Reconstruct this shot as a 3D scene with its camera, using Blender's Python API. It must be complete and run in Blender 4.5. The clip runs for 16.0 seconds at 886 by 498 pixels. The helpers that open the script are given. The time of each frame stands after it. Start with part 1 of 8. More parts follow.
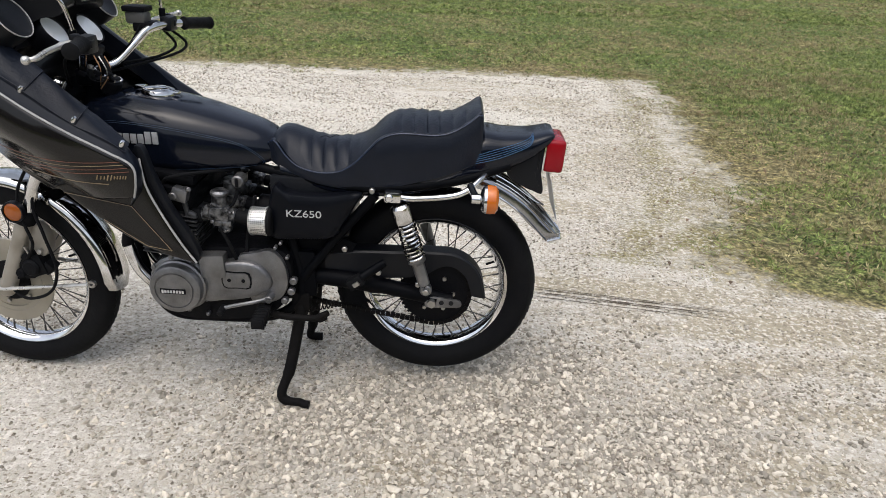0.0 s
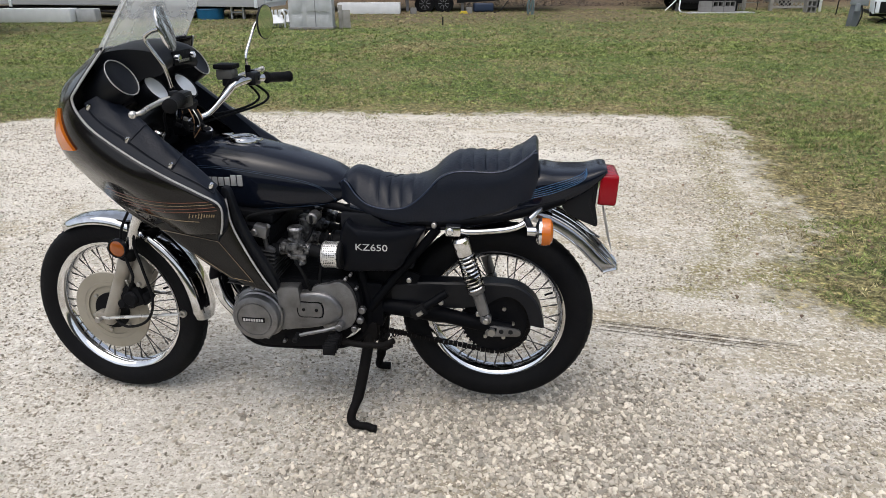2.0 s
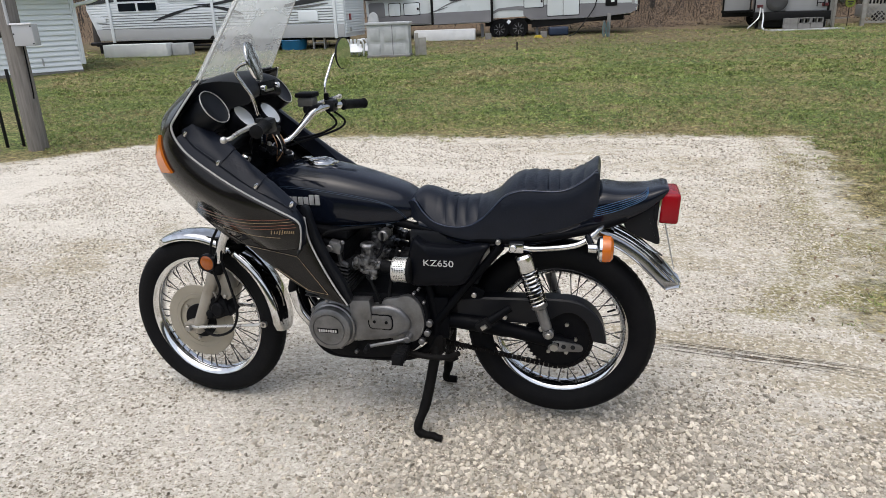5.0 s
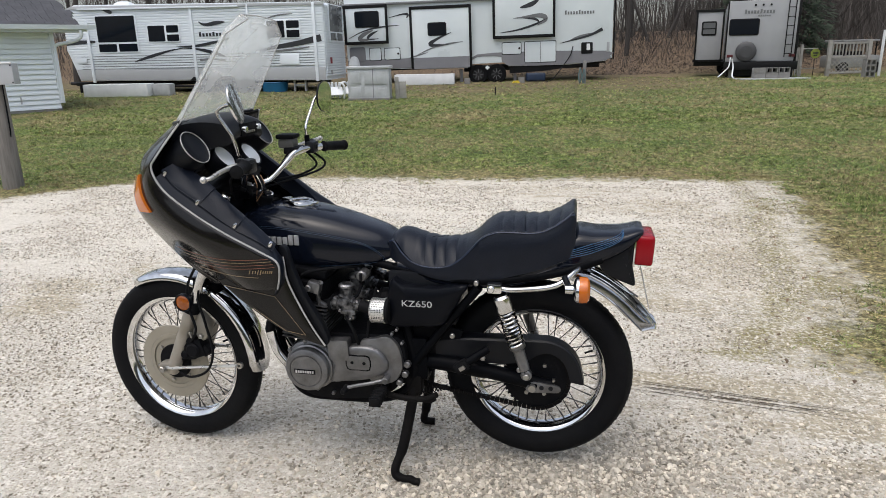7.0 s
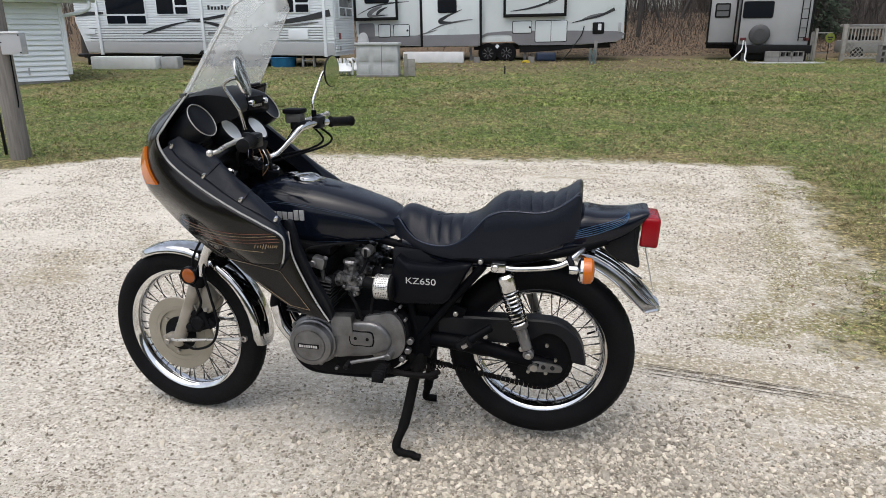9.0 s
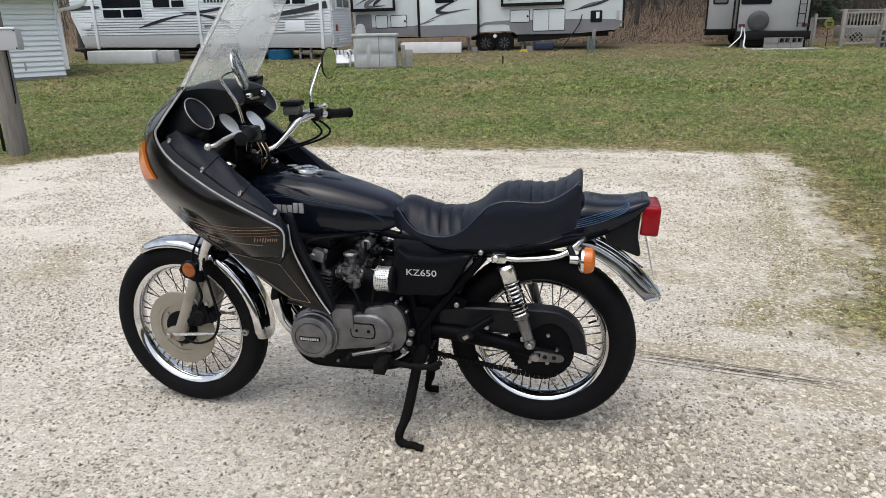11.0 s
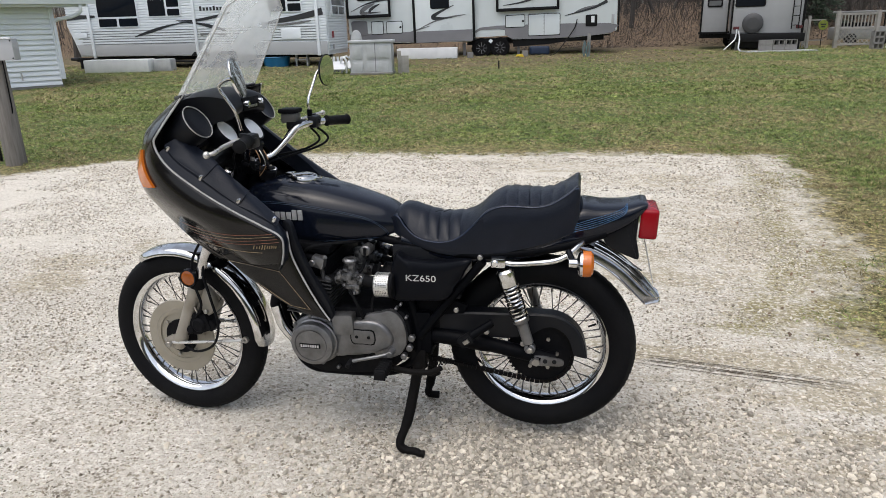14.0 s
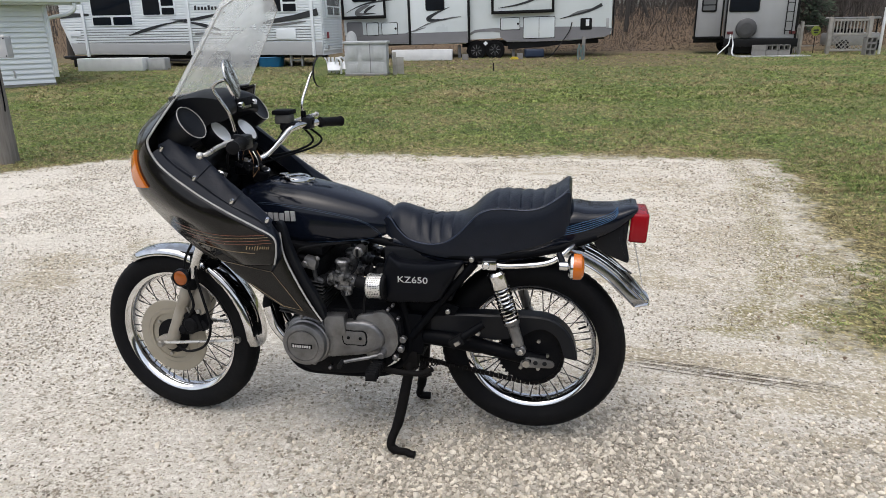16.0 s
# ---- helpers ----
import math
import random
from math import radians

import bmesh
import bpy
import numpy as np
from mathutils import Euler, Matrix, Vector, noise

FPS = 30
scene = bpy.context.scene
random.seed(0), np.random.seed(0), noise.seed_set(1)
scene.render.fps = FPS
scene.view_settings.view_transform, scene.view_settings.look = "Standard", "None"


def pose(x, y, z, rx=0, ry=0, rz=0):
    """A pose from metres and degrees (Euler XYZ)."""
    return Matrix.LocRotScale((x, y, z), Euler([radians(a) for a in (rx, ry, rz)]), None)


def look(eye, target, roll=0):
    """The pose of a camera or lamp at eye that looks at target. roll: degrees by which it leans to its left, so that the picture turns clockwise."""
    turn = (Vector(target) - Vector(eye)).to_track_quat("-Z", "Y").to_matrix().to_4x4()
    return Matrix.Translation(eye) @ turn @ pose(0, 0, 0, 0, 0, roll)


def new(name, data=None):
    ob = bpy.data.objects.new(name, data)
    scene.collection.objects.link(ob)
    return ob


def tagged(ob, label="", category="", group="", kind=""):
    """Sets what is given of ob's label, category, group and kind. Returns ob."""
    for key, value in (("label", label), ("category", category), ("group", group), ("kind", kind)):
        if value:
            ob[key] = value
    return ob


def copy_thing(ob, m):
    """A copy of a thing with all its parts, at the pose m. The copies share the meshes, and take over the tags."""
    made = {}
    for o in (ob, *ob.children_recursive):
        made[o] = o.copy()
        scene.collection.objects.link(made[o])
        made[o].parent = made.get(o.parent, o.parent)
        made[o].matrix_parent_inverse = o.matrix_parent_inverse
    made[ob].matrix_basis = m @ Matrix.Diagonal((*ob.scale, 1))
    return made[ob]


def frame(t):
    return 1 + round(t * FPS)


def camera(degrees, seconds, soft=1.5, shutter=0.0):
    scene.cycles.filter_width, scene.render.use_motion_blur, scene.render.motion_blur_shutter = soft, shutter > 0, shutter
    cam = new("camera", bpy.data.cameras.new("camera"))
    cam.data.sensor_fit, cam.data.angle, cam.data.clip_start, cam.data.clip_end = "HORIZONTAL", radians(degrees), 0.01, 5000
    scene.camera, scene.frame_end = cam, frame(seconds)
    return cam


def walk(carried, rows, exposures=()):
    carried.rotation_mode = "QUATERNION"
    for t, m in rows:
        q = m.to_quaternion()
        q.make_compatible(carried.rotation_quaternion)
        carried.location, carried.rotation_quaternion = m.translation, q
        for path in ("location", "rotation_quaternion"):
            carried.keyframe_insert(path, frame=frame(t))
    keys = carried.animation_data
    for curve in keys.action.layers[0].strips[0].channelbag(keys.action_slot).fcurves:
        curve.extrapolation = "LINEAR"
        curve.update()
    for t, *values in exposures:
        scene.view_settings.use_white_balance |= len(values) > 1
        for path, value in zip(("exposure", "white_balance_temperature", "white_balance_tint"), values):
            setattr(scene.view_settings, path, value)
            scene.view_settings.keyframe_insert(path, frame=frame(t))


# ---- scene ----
cam = camera(66.2, 16.0, soft=0.5)

PATH = [
    (0, (1.446, -2.051, 1.445), (1.434, -0.238, 0.601), 2.9),
    (0.5, (1.511, -2.102, 1.451), (1.475, -0.261, 0.67), 3.2),
    (1, (1.503, -2.131, 1.451), (1.431, -0.281, 0.695), 3.6),
    (1.5, (1.49, -2.141, 1.459), (1.361, -0.285, 0.726), 2.0),
    (2, (1.5, -2.169, 1.465), (1.264, -0.324, 0.728), -0.2),
    (2.5, (1.493, -2.188, 1.468), (1.214, -0.356, 0.715), -0.2),
    (3, (1.482, -2.242, 1.486), (1.178, -0.398, 0.773), 0.0),
    (3.5, (1.522, -2.269, 1.481), (1.164, -0.432, 0.775), 1.4),
    (4, (1.54, -2.251, 1.476), (1.078, -0.435, 0.777), -1.7),
    (6.3, (1.549, -2.279, 1.483), (1.115, -0.417, 0.896), -2.4),
    (6.5, (1.545, -2.278, 1.478), (1.142, -0.406, 0.901), -1.3),
    (7, (1.551, -2.276, 1.482), (1.154, -0.396, 0.926), -1.2),
    (7.5, (1.551, -2.287, 1.484), (1.17, -0.405, 0.924), -1.2),
    (8, (1.551, -2.279, 1.481), (1.165, -0.414, 0.872), -1.8),
    (8.5, (1.55, -2.278, 1.483), (1.15, -0.415, 0.877), -1.2),
    (9, (1.554, -2.278, 1.477), (1.144, -0.419, 0.864), -0.2),
    (11.5, (1.552, -2.274, 1.476), (1.143, -0.423, 0.836), -1.0),
    (12, (1.542, -2.282, 1.476), (1.125, -0.43, 0.848), -0.3),
    (12.5, (1.545, -2.275, 1.473), (1.143, -0.421, 0.842), -0.8),
    (13, (1.547, -2.27, 1.473), (1.146, -0.413, 0.851), -1.3),
    (13.5, (1.547, -2.271, 1.475), (1.145, -0.413, 0.852), -1.0),
    (14, (1.55, -2.278, 1.478), (1.146, -0.421, 0.854), -1.5),
    (14.5, (1.554, -2.293, 1.481), (1.17, -0.428, 0.868), -0.8),
    (15, (1.559, -2.293, 1.482), (1.186, -0.429, 0.86), -0.9),
    (15.5, (1.56, -2.288, 1.482), (1.178, -0.428, 0.856), -1.0),
    (16, (1.559, -2.291, 1.484), (1.173, -0.429, 0.864), -0.9),
]
walk(cam, [(t, look(eye, target, roll)) for t, eye, target, roll in PATH])

# ---- exposure of the clip, world and sun ----
scene.view_settings.exposure = 0.46
SUN_EL, SUN_AZ = 70.0, 200.0
world = bpy.data.worlds.new("overcast_sky")
scene.world = world
world.use_nodes = True
wn = world.node_tree
sky = wn.nodes.new("ShaderNodeTexSky")
sky.sky_type, sky.sun_disc = "NISHITA", False
sky.sun_elevation, sky.sun_rotation = radians(SUN_EL), radians(SUN_AZ)
sky.air_density, sky.dust_density, sky.ozone_density = 1.0, 4.0, 1.0
grey = wn.nodes.new("ShaderNodeHueSaturation")
grey.inputs["Saturation"].default_value = 0.6
wn.links.new(sky.outputs[0], grey.inputs["Color"])
wn.links.new(grey.outputs[0], wn.nodes["Background"].inputs["Color"])
wn.nodes["Background"].inputs["Strength"].default_value = 0.15
sun = new("sun", bpy.data.lights.new("sun", "SUN"))
sun.data.energy, sun.data.angle, sun.data.color = 0.9, radians(80), (0.97, 0.98, 1.0)
sa, se = radians(SUN_AZ), radians(SUN_EL)
sun.matrix_world = look((30 * math.sin(sa) * math.cos(se), 30 * math.cos(sa) * math.cos(se), 30 * math.sin(se)), (0, 0, 0))


# ---- materials ----
def mat(name, col, rough=0.5, metal=0.0, col2=None, scale=6.0, bump=0.0, bscale=80.0, coat=0.0,
        spec=0.5, rvar=0.1, sharp=0.25, stretch=(1, 1, 1), island=0.0, trans=0.0):
    m = bpy.data.materials.new(name)
    m.use_nodes = True
    nt = m.node_tree
    n, b = nt.nodes, nt.nodes["Principled BSDF"]
    tc = n.new("ShaderNodeTexCoord")
    mp = n.new("ShaderNodeMapping")
    mp.inputs["Scale"].default_value = stretch
    nt.links.new(tc.outputs["Object"], mp.inputs[0])
    big = n.new("ShaderNodeTexNoise")
    big.inputs["Scale"].default_value, big.inputs["Detail"].default_value = scale, 6
    nt.links.new(mp.outputs[0], big.inputs["Vector"])
    ramp = n.new("ShaderNodeValToRGB")
    c2 = col2 or tuple(c * 0.72 for c in col)
    ramp.color_ramp.elements[0].position, ramp.color_ramp.elements[1].position = 0.5 - sharp, 0.5 + sharp
    ramp.color_ramp.elements[0].color, ramp.color_ramp.elements[1].color = (*c2, 1), (*col, 1)
    nt.links.new(big.outputs["Fac"], ramp.inputs[0])
    out = ramp.outputs[0]
    if island:
        g = n.new("ShaderNodeNewGeometry")
        hs = n.new("ShaderNodeHueSaturation")
        mr = n.new("ShaderNodeMapRange")
        mr.inputs["To Min"].default_value, mr.inputs["To Max"].default_value = 1 - island, 1 + island
        nt.links.new(g.outputs["Random Per Island"], mr.inputs["Value"])
        nt.links.new(mr.outputs[0], hs.inputs["Value"])
        nt.links.new(out, hs.inputs["Color"])
        out = hs.outputs[0]
    nt.links.new(out, b.inputs["Base Color"])
    mr2 = n.new("ShaderNodeMapRange")
    mr2.inputs["To Min"].default_value, mr2.inputs["To Max"].default_value = max(rough - rvar, 0.02), min(rough + rvar, 1)
    nt.links.new(big.outputs["Fac"], mr2.inputs["Value"])
    nt.links.new(mr2.outputs[0], b.inputs["Roughness"])
    b.inputs["Metallic"].default_value = metal
    b.inputs["Specular IOR Level"].default_value = spec
    b.inputs["Coat Weight"].default_value = coat
    b.inputs["Coat Roughness"].default_value = 0.06
    b.inputs["Transmission Weight"].default_value = trans
    if bump:
        fine = n.new("ShaderNodeTexNoise")
        fine.inputs["Scale"].default_value, fine.inputs["Detail"].default_value = bscale, 4
        nt.links.new(mp.outputs[0], fine.inputs["Vector"])
        bp = n.new("ShaderNodeBump")
        bp.inputs["Strength"].default_value, bp.inputs["Distance"].default_value = bump, 0.01
        nt.links.new(fine.outputs["Fac"], bp.inputs["Height"])
        nt.links.new(bp.outputs[0], b.inputs["Normal"])
    return m


M_PAINT = mat("black_paint", (0.0042, 0.0060, 0.0118), 0.15, coat=0.20, spec=0.20, scale=9, col2=(0.0038, 0.0052, 0.0100), rvar=0.06)
M_FAIR = mat("fairing_paint", (0.0060, 0.0056, 0.0054), 0.14, coat=0.10, spec=0.28, scale=5, col2=(0.0085, 0.0076, 0.0070), rvar=0.07)
M_LINER = mat("black_liner", (0.0052, 0.0060, 0.0085), 0.45, spec=0.24, bump=0.06, bscale=220)
M_VINYL = mat("black_vinyl", (0.0085, 0.0108, 0.0175), 0.34, spec=0.20, bump=0.10, bscale=140, scale=14, col2=(0.0060, 0.0078, 0.0130), rvar=0.09)
M_RUBBER = mat("rubber", (0.0034, 0.0037, 0.0048), 0.7, spec=0.12, bump=0.2, bscale=60, scale=10, col2=(0.006, 0.006, 0.0064))
M_CHROME = mat("chrome", (0.74, 0.74, 0.75), 0.06, 1.0, scale=14, col2=(0.5, 0.49, 0.47), rvar=0.04, sharp=0.10)
M_ALU = mat("cast_aluminium", (0.25, 0.25, 0.255), 0.38, 0.8, scale=16, col2=(0.10, 0.098, 0.096), bump=0.22, bscale=170)
M_FORK = mat("weathered_alloy", (0.37, 0.345, 0.30), 0.5, 0.5, scale=12, col2=(0.24, 0.215, 0.175), bump=0.1)
M_DISC = mat("stained_steel", (0.35, 0.325, 0.27), 0.42, 0.5, scale=10, col2=(0.27, 0.245, 0.195), bump=0.05, bscale=160)
M_SIDE = mat("satin_black_plastic", (0.0028, 0.0034, 0.0054), 0.32, spec=0.10, scale=9, col2=(0.0040, 0.0046, 0.0066), bump=0.03)
M_POLISH = mat("polished_alloy", (0.62, 0.61, 0.58), 0.28, 0.7, scale=26, col2=(0.44, 0.42, 0.38))
M_WIRE = mat("tan_wire", (0.30, 0.16, 0.07), 0.5, scale=30)
M_FRAME = mat("frame_black", (0.0013, 0.0017, 0.0029), 0.5, spec=0.06, bump=0.06, scale=20, col2=(0.0026, 0.0028, 0.0036))
M_CASE = mat("black_engine", (0.0024, 0.0027, 0.0040), 0.6, spec=0.10, bump=0.2, scale=14, col2=(0.0052, 0.0053, 0.0062))
M_RUST = mat("rusty_black", (0.0030, 0.0030, 0.0032), 0.7, spec=0.12, bump=0.3, scale=25, col2=(0.0056, 0.0046, 0.0042))
M_STEEL = mat("bolt_steel", (0.45, 0.44, 0.42), 0.35, 1.0, scale=30)
M_RED = mat("red_lens", (0.26, 0.002, 0.008), 0.2, scale=8, coat=0.08, spec=0.25, col2=(0.19, 0.002, 0.006))
M_AMBER = mat("amber_lens", (0.60, 0.155, 0.010), 0.18, scale=8, coat=0.3, col2=(0.42, 0.095, 0.007))
# grime mottled strongly so the colour also holds highlights and darks
M_CARB = mat("grimy_contrast_carburettor", (0.24, 0.24, 0.245), 0.36, 0.8, scale=48, col2=(0.012, 0.012, 0.013), sharp=0.14, bump=0.4, bscale=130)
M_FIN = mat("alloy_fin", (0.085, 0.085, 0.088), 0.5, 0.5, scale=30, col2=(0.03, 0.03, 0.03))
M_GUARD = mat("dark_chrome", (0.38, 0.385, 0.40), 0.16, 1.0, scale=12, col2=(0.22, 0.22, 0.23), rvar=0.06)
M_REFL = mat("dark_amber_reflector", (0.34, 0.09, 0.010), 0.2, scale=10, coat=0.3, col2=(0.24, 0.055, 0.006))
M_RIM = mat("wheel_chrome", (0.88, 0.88, 0.89), 0.10, 1.0, scale=16, col2=(0.66, 0.655, 0.64), rvar=0.05)
M_TRIM = mat("pale_trim", (0.42, 0.415, 0.40), 0.4, scale=30)
M_BLUE = mat("blue_stripe", (0.012, 0.085, 0.21), 0.3, scale=30)
M_PIN = mat("dull_blue_pinstripe", (0.022, 0.050, 0.095), 0.35, scale=30)
M_PIPING = mat("blue_black_piping", (0.010, 0.022, 0.055), 0.4, scale=30)
M_GOLD = mat("gold_stripe", (0.26, 0.185, 0.095), 0.35, scale=30)
M_COPPER = mat("copper_stripe", (0.20, 0.068, 0.034), 0.35, scale=30)
M_SILVER = mat("silver_letters", (0.62, 0.62, 0.62), 0.3, 0.4, scale=40)
# near-white dial: the sky reflected in its glass is put into the colour
M_DIAL = mat("dial_sky_glare", (0.86, 0.86, 0.84), 0.12, scale=20, coat=1.0, col2=(0.78, 0.78, 0.77))
M_WHITE = mat("white_gelcoat", (0.74, 0.785, 0.82), 0.35, scale=1.2, col2=(0.66, 0.70, 0.735))
M_MIRROR = mat("mirror_glass", (0.86, 0.87, 0.86), 0.03, 1.0, scale=8, col2=(0.8, 0.8, 0.8), rvar=0.02)


def glass(name, tint, haze, rough=0.03):
    m = bpy.data.materials.new(name)
    m.use_nodes = True
    nt = m.node_tree
    n, o = nt.nodes, nt.nodes["Material Output"]
    n.remove(n["Principled BSDF"])
    tr = n.new("ShaderNodeBsdfTransparent")
    tr.inputs[0].default_value = (*tint, 1)
    di = n.new("ShaderNodeBsdfTranslucent")
    di.inputs[0].default_value = (0.8, 0.81, 0.8, 1)
    df = n.new("ShaderNodeBsdfDiffuse")
    df.inputs[0].default_value = (0.8, 0.81, 0.8, 1)
    half = n.new("ShaderNodeMixShader")
    half.inputs[0].default_value = 0.5
    gl = n.new("ShaderNodeBsdfGlossy")
    gl.inputs["Roughness"].default_value = rough
    tx = n.new("ShaderNodeTexNoise")
    tx.inputs["Scale"].default_value, tx.inputs["Detail"].default_value = 9, 8
    tc = n.new("ShaderNodeTexCoord")
    nt.links.new(tc.outputs["Object"], tx.inputs["Vector"])
    mr = n.new("ShaderNodeMapRange")
    mr.inputs["To Min"].default_value, mr.inputs["To Max"].default_value = haze * 0.5, haze * 1.5
    nt.links.new(tx.outputs["Fac"], mr.inputs["Value"])
    mix = n.new("ShaderNodeMixShader")
    nt.links.new(di.outputs[0], half.inputs[1])
    nt.links.new(df.outputs[0], half.inputs[2])
    nt.links.new(mr.outputs[0], mix.inputs[0])
    nt.links.new(tr.outputs[0], mix.inputs[1])
    nt.links.new(half.outputs[0], mix.inputs[2])
    top = n.new("ShaderNodeMixShader")
    top.inputs[0].default_value = 0.035
    nt.links.new(mix.outputs[0], top.inputs[1])
    nt.links.new(gl.outputs[0], top.inputs[2])
    nt.links.new(top.outputs[0], o.inputs[0])
    return m


# white diffuse haze holds dust and the sky's reflection in the screen
M_SCREEN = glass("glare_haze_acrylic", (0.97, 0.98, 0.97), 0.28)


# ---- mesh helpers ----
def spline(pts, n=6, closed=False):
    """Points along a smooth curve through pts, n to a span."""
    p = [Vector(q) for q in pts]
    out = []
    k = len(p)
    for i in range(k if closed else k - 1):
        if closed:
            a, b, c, d = (p[(i + j) % k] for j in (-1, 0, 1, 2))
        else:
            a, b, c, d = p[max(i - 1, 0)], p[i], p[i + 1], p[min(i + 2, k - 1)]
        for j in range(n):
            t = j / n
            out.append(0.5 * (2 * b + (c - a) * t + (2 * a - 5 * b + 4 * c - d) * t * t + (3 * b - a - 3 * c + d) * t**3))
    if not closed:
        out.append(p[-1])
    return out


def curve1(xs, ys, x):
    """A smooth value at x from a few knots."""
    x = min(max(x, xs[0]), xs[-1])
    i = max(j for j in range(len(xs) - 1) if xs[j] <= x)
    t = (x - xs[i]) / (xs[i + 1] - xs[i])

    def slope(j):
        a, b = max(j - 1, 0), min(j + 1, len(xs) - 1)
        return (ys[b] - ys[a]) / (xs[b] - xs[a])

    h = xs[i + 1] - xs[i]
    return ((2 * t**3 - 3 * t**2 + 1) * ys[i] + (t**3 - 2 * t**2 + t) * h * slope(i)
            + (3 * t**2 - 2 * t**3) * ys[i + 1] + (t**3 - t**2) * h * slope(i + 1))


def loft(bm, rings, closed=True, caps=True):
    vs = [[bm.verts.new(p) for p in ring] for ring in rings]
    n = len(vs[0])
    for a, b in zip(vs, vs[1:]):
        for i in range(n if closed else n - 1):
            bm.faces.new((a[i], a[(i + 1) % n], b[(i + 1) % n], b[i]))
    if caps and closed:
        bm.faces.new(vs[0][::-1])
        bm.faces.new(vs[-1])
    return bm


def sweep(bm, pts, r, seg=8, closed=False):
    p = [Vector(q) for q in pts]
    k = len(p)
    side = None
    rings = []
    for i in range(k):
        d = (p[(i + 1) % k] - p[i - 1]) if closed else (p[min(i + 1, k - 1)] - p[max(i - 1, 0)])
        d.normalize()
        if side is None:
            side = d.orthogonal().normalized()
        side = (side - d * side.dot(d)).normalized()
        up = d.cross(side)
        q = r[i] if isinstance(r, (list, tuple)) else r
        rings.append([p[i] + q * (math.cos(a) * side + math.sin(a) * up) for a in (2 * math.pi * j / seg for j in range(seg))])
    if closed:
        rings.append(rings[0])
        loft(bm, rings, True, False)
        bmesh.ops.remove_doubles(bm, verts=bm.verts, dist=1e-6)
        return bm
    return loft(bm, rings)


def revolve(bm, prof, origin=(0, 0, 0), axis=(0, 1, 0), seg=32, loop=False):
    """Profile of (radius, height along axis) turned round the axis; ends at radius 0 are closed."""
    ax = Vector(axis).normalized()
    s = ax.orthogonal().normalized()
    u = ax.cross(s)
    o = Vector(origin)
    rings = []
    for r, h in prof:
        if r < 1e-6:
            rings.append([bm.verts.new(o + ax * h)])
        else:
            rings.append([bm.verts.new(o + ax * h + r * (math.cos(a) * s + math.sin(a) * u)) for a in (2 * math.pi * j / seg for j in range(seg))])
    if loop:
        rings.append(rings[0])
    for a, b in zip(rings, rings[1:]):
        for i in range(seg):
            j = (i + 1) % seg
            if len(a) == 1 and len(b) == 1:
                continue
            if len(a) == 1:
                bm.faces.new((a[0], b[j], b[i]))
            elif len(b) == 1:
                bm.faces.new((a[i], a[j], b[0]))
            else:
                bm.faces.new((a[i], a[j], b[j], b[i]))
    return bm


def rod(bm, a, b, r, seg=12, bev=0.0):
    a, b = Vector(a), Vector(b)
    h = (b - a).length
    bev = min(bev, r * 0.6, h * 0.4)
    prof = [(0, 0), (r - bev, 0), (r, bev), (r, h - bev), (r - bev, h), (0, h)] if bev else [(0, 0), (r, 0), (r, h), (0, h)]
    return revolve(bm, prof, a, b - a, seg)


def box(bm, c, s, bev=0.0, m=None, seg=2):
    mm = Matrix.Translation(c) @ (m or Matrix()) @ Matrix.Diagonal((*s, 1))
    vs = bmesh.ops.create_cube(bm, size=1, matrix=mm)["verts"]
    if bev:
        es = list({e for v in vs for e in v.link_edges})
        bmesh.ops.bevel(bm, geom=es, offset=bev, segments=seg, affect="EDGES", profile=0.6)
    return bm


def slab(bm, poly, y0, y1, bev=0.0, seg=2):
    """A plate: a polygon of (x, z) from y0 to y1."""
    a = [bm.verts.new((x, y0, z)) for x, z in poly]
    b = [bm.verts.new((x, y1, z)) for x, z in poly]
    n = len(poly)
    fs = [bm.faces.new(a), bm.faces.new(b[::-1])]
    for i in range(n):
        fs.append(bm.faces.new((a[i], b[i], b[(i + 1) % n], a[(i + 1) % n])))
    bmesh.ops.recalc_face_normals(bm, faces=fs)
    if bev:
        es = list({e for v in a for e in v.link_edges if all(w in a for w in e.verts)} | {e for v in b for e in v.link_edges if all(w in b for w in e.verts)})
        bmesh.ops.bevel(bm, geom=es, offset=bev, segments=seg, affect="EDGES", profile=0.6)
    return bm


def rounded(poly, n=4):
    return [(p[0], p[2]) for p in spline([(x, 0, z) for x, z in poly], n, True)]


def mesh_of(name, bm, material, angle=38):
    bmesh.ops.recalc_face_normals(bm, faces=bm.faces)
    lim = radians(angle)
    for f in bm.faces:
        f.smooth = True
    for e in bm.edges:
        if len(e.link_faces) == 2 and e.calc_face_angle(0) > lim:
            e.smooth = False
    me = bpy.data.meshes.new(name)
    bm.to_mesh(me)
    bm.free()
    me.materials.append(material)
    return me


def part(name, bm, material, parent, label="", angle=38):
    ob = new(name, mesh_of(name, bm, material, angle))
    ob.parent = parent
    if label:
        tagged(ob, label)
    return ob


def thing(name, m, label, category, group="", kind=""):
    ob = new(name)
    ob.empty_display_size = 0.2
    ob.matrix_world = m
    return tagged(ob, label, category, group, kind)


def B():
    return bmesh.new()


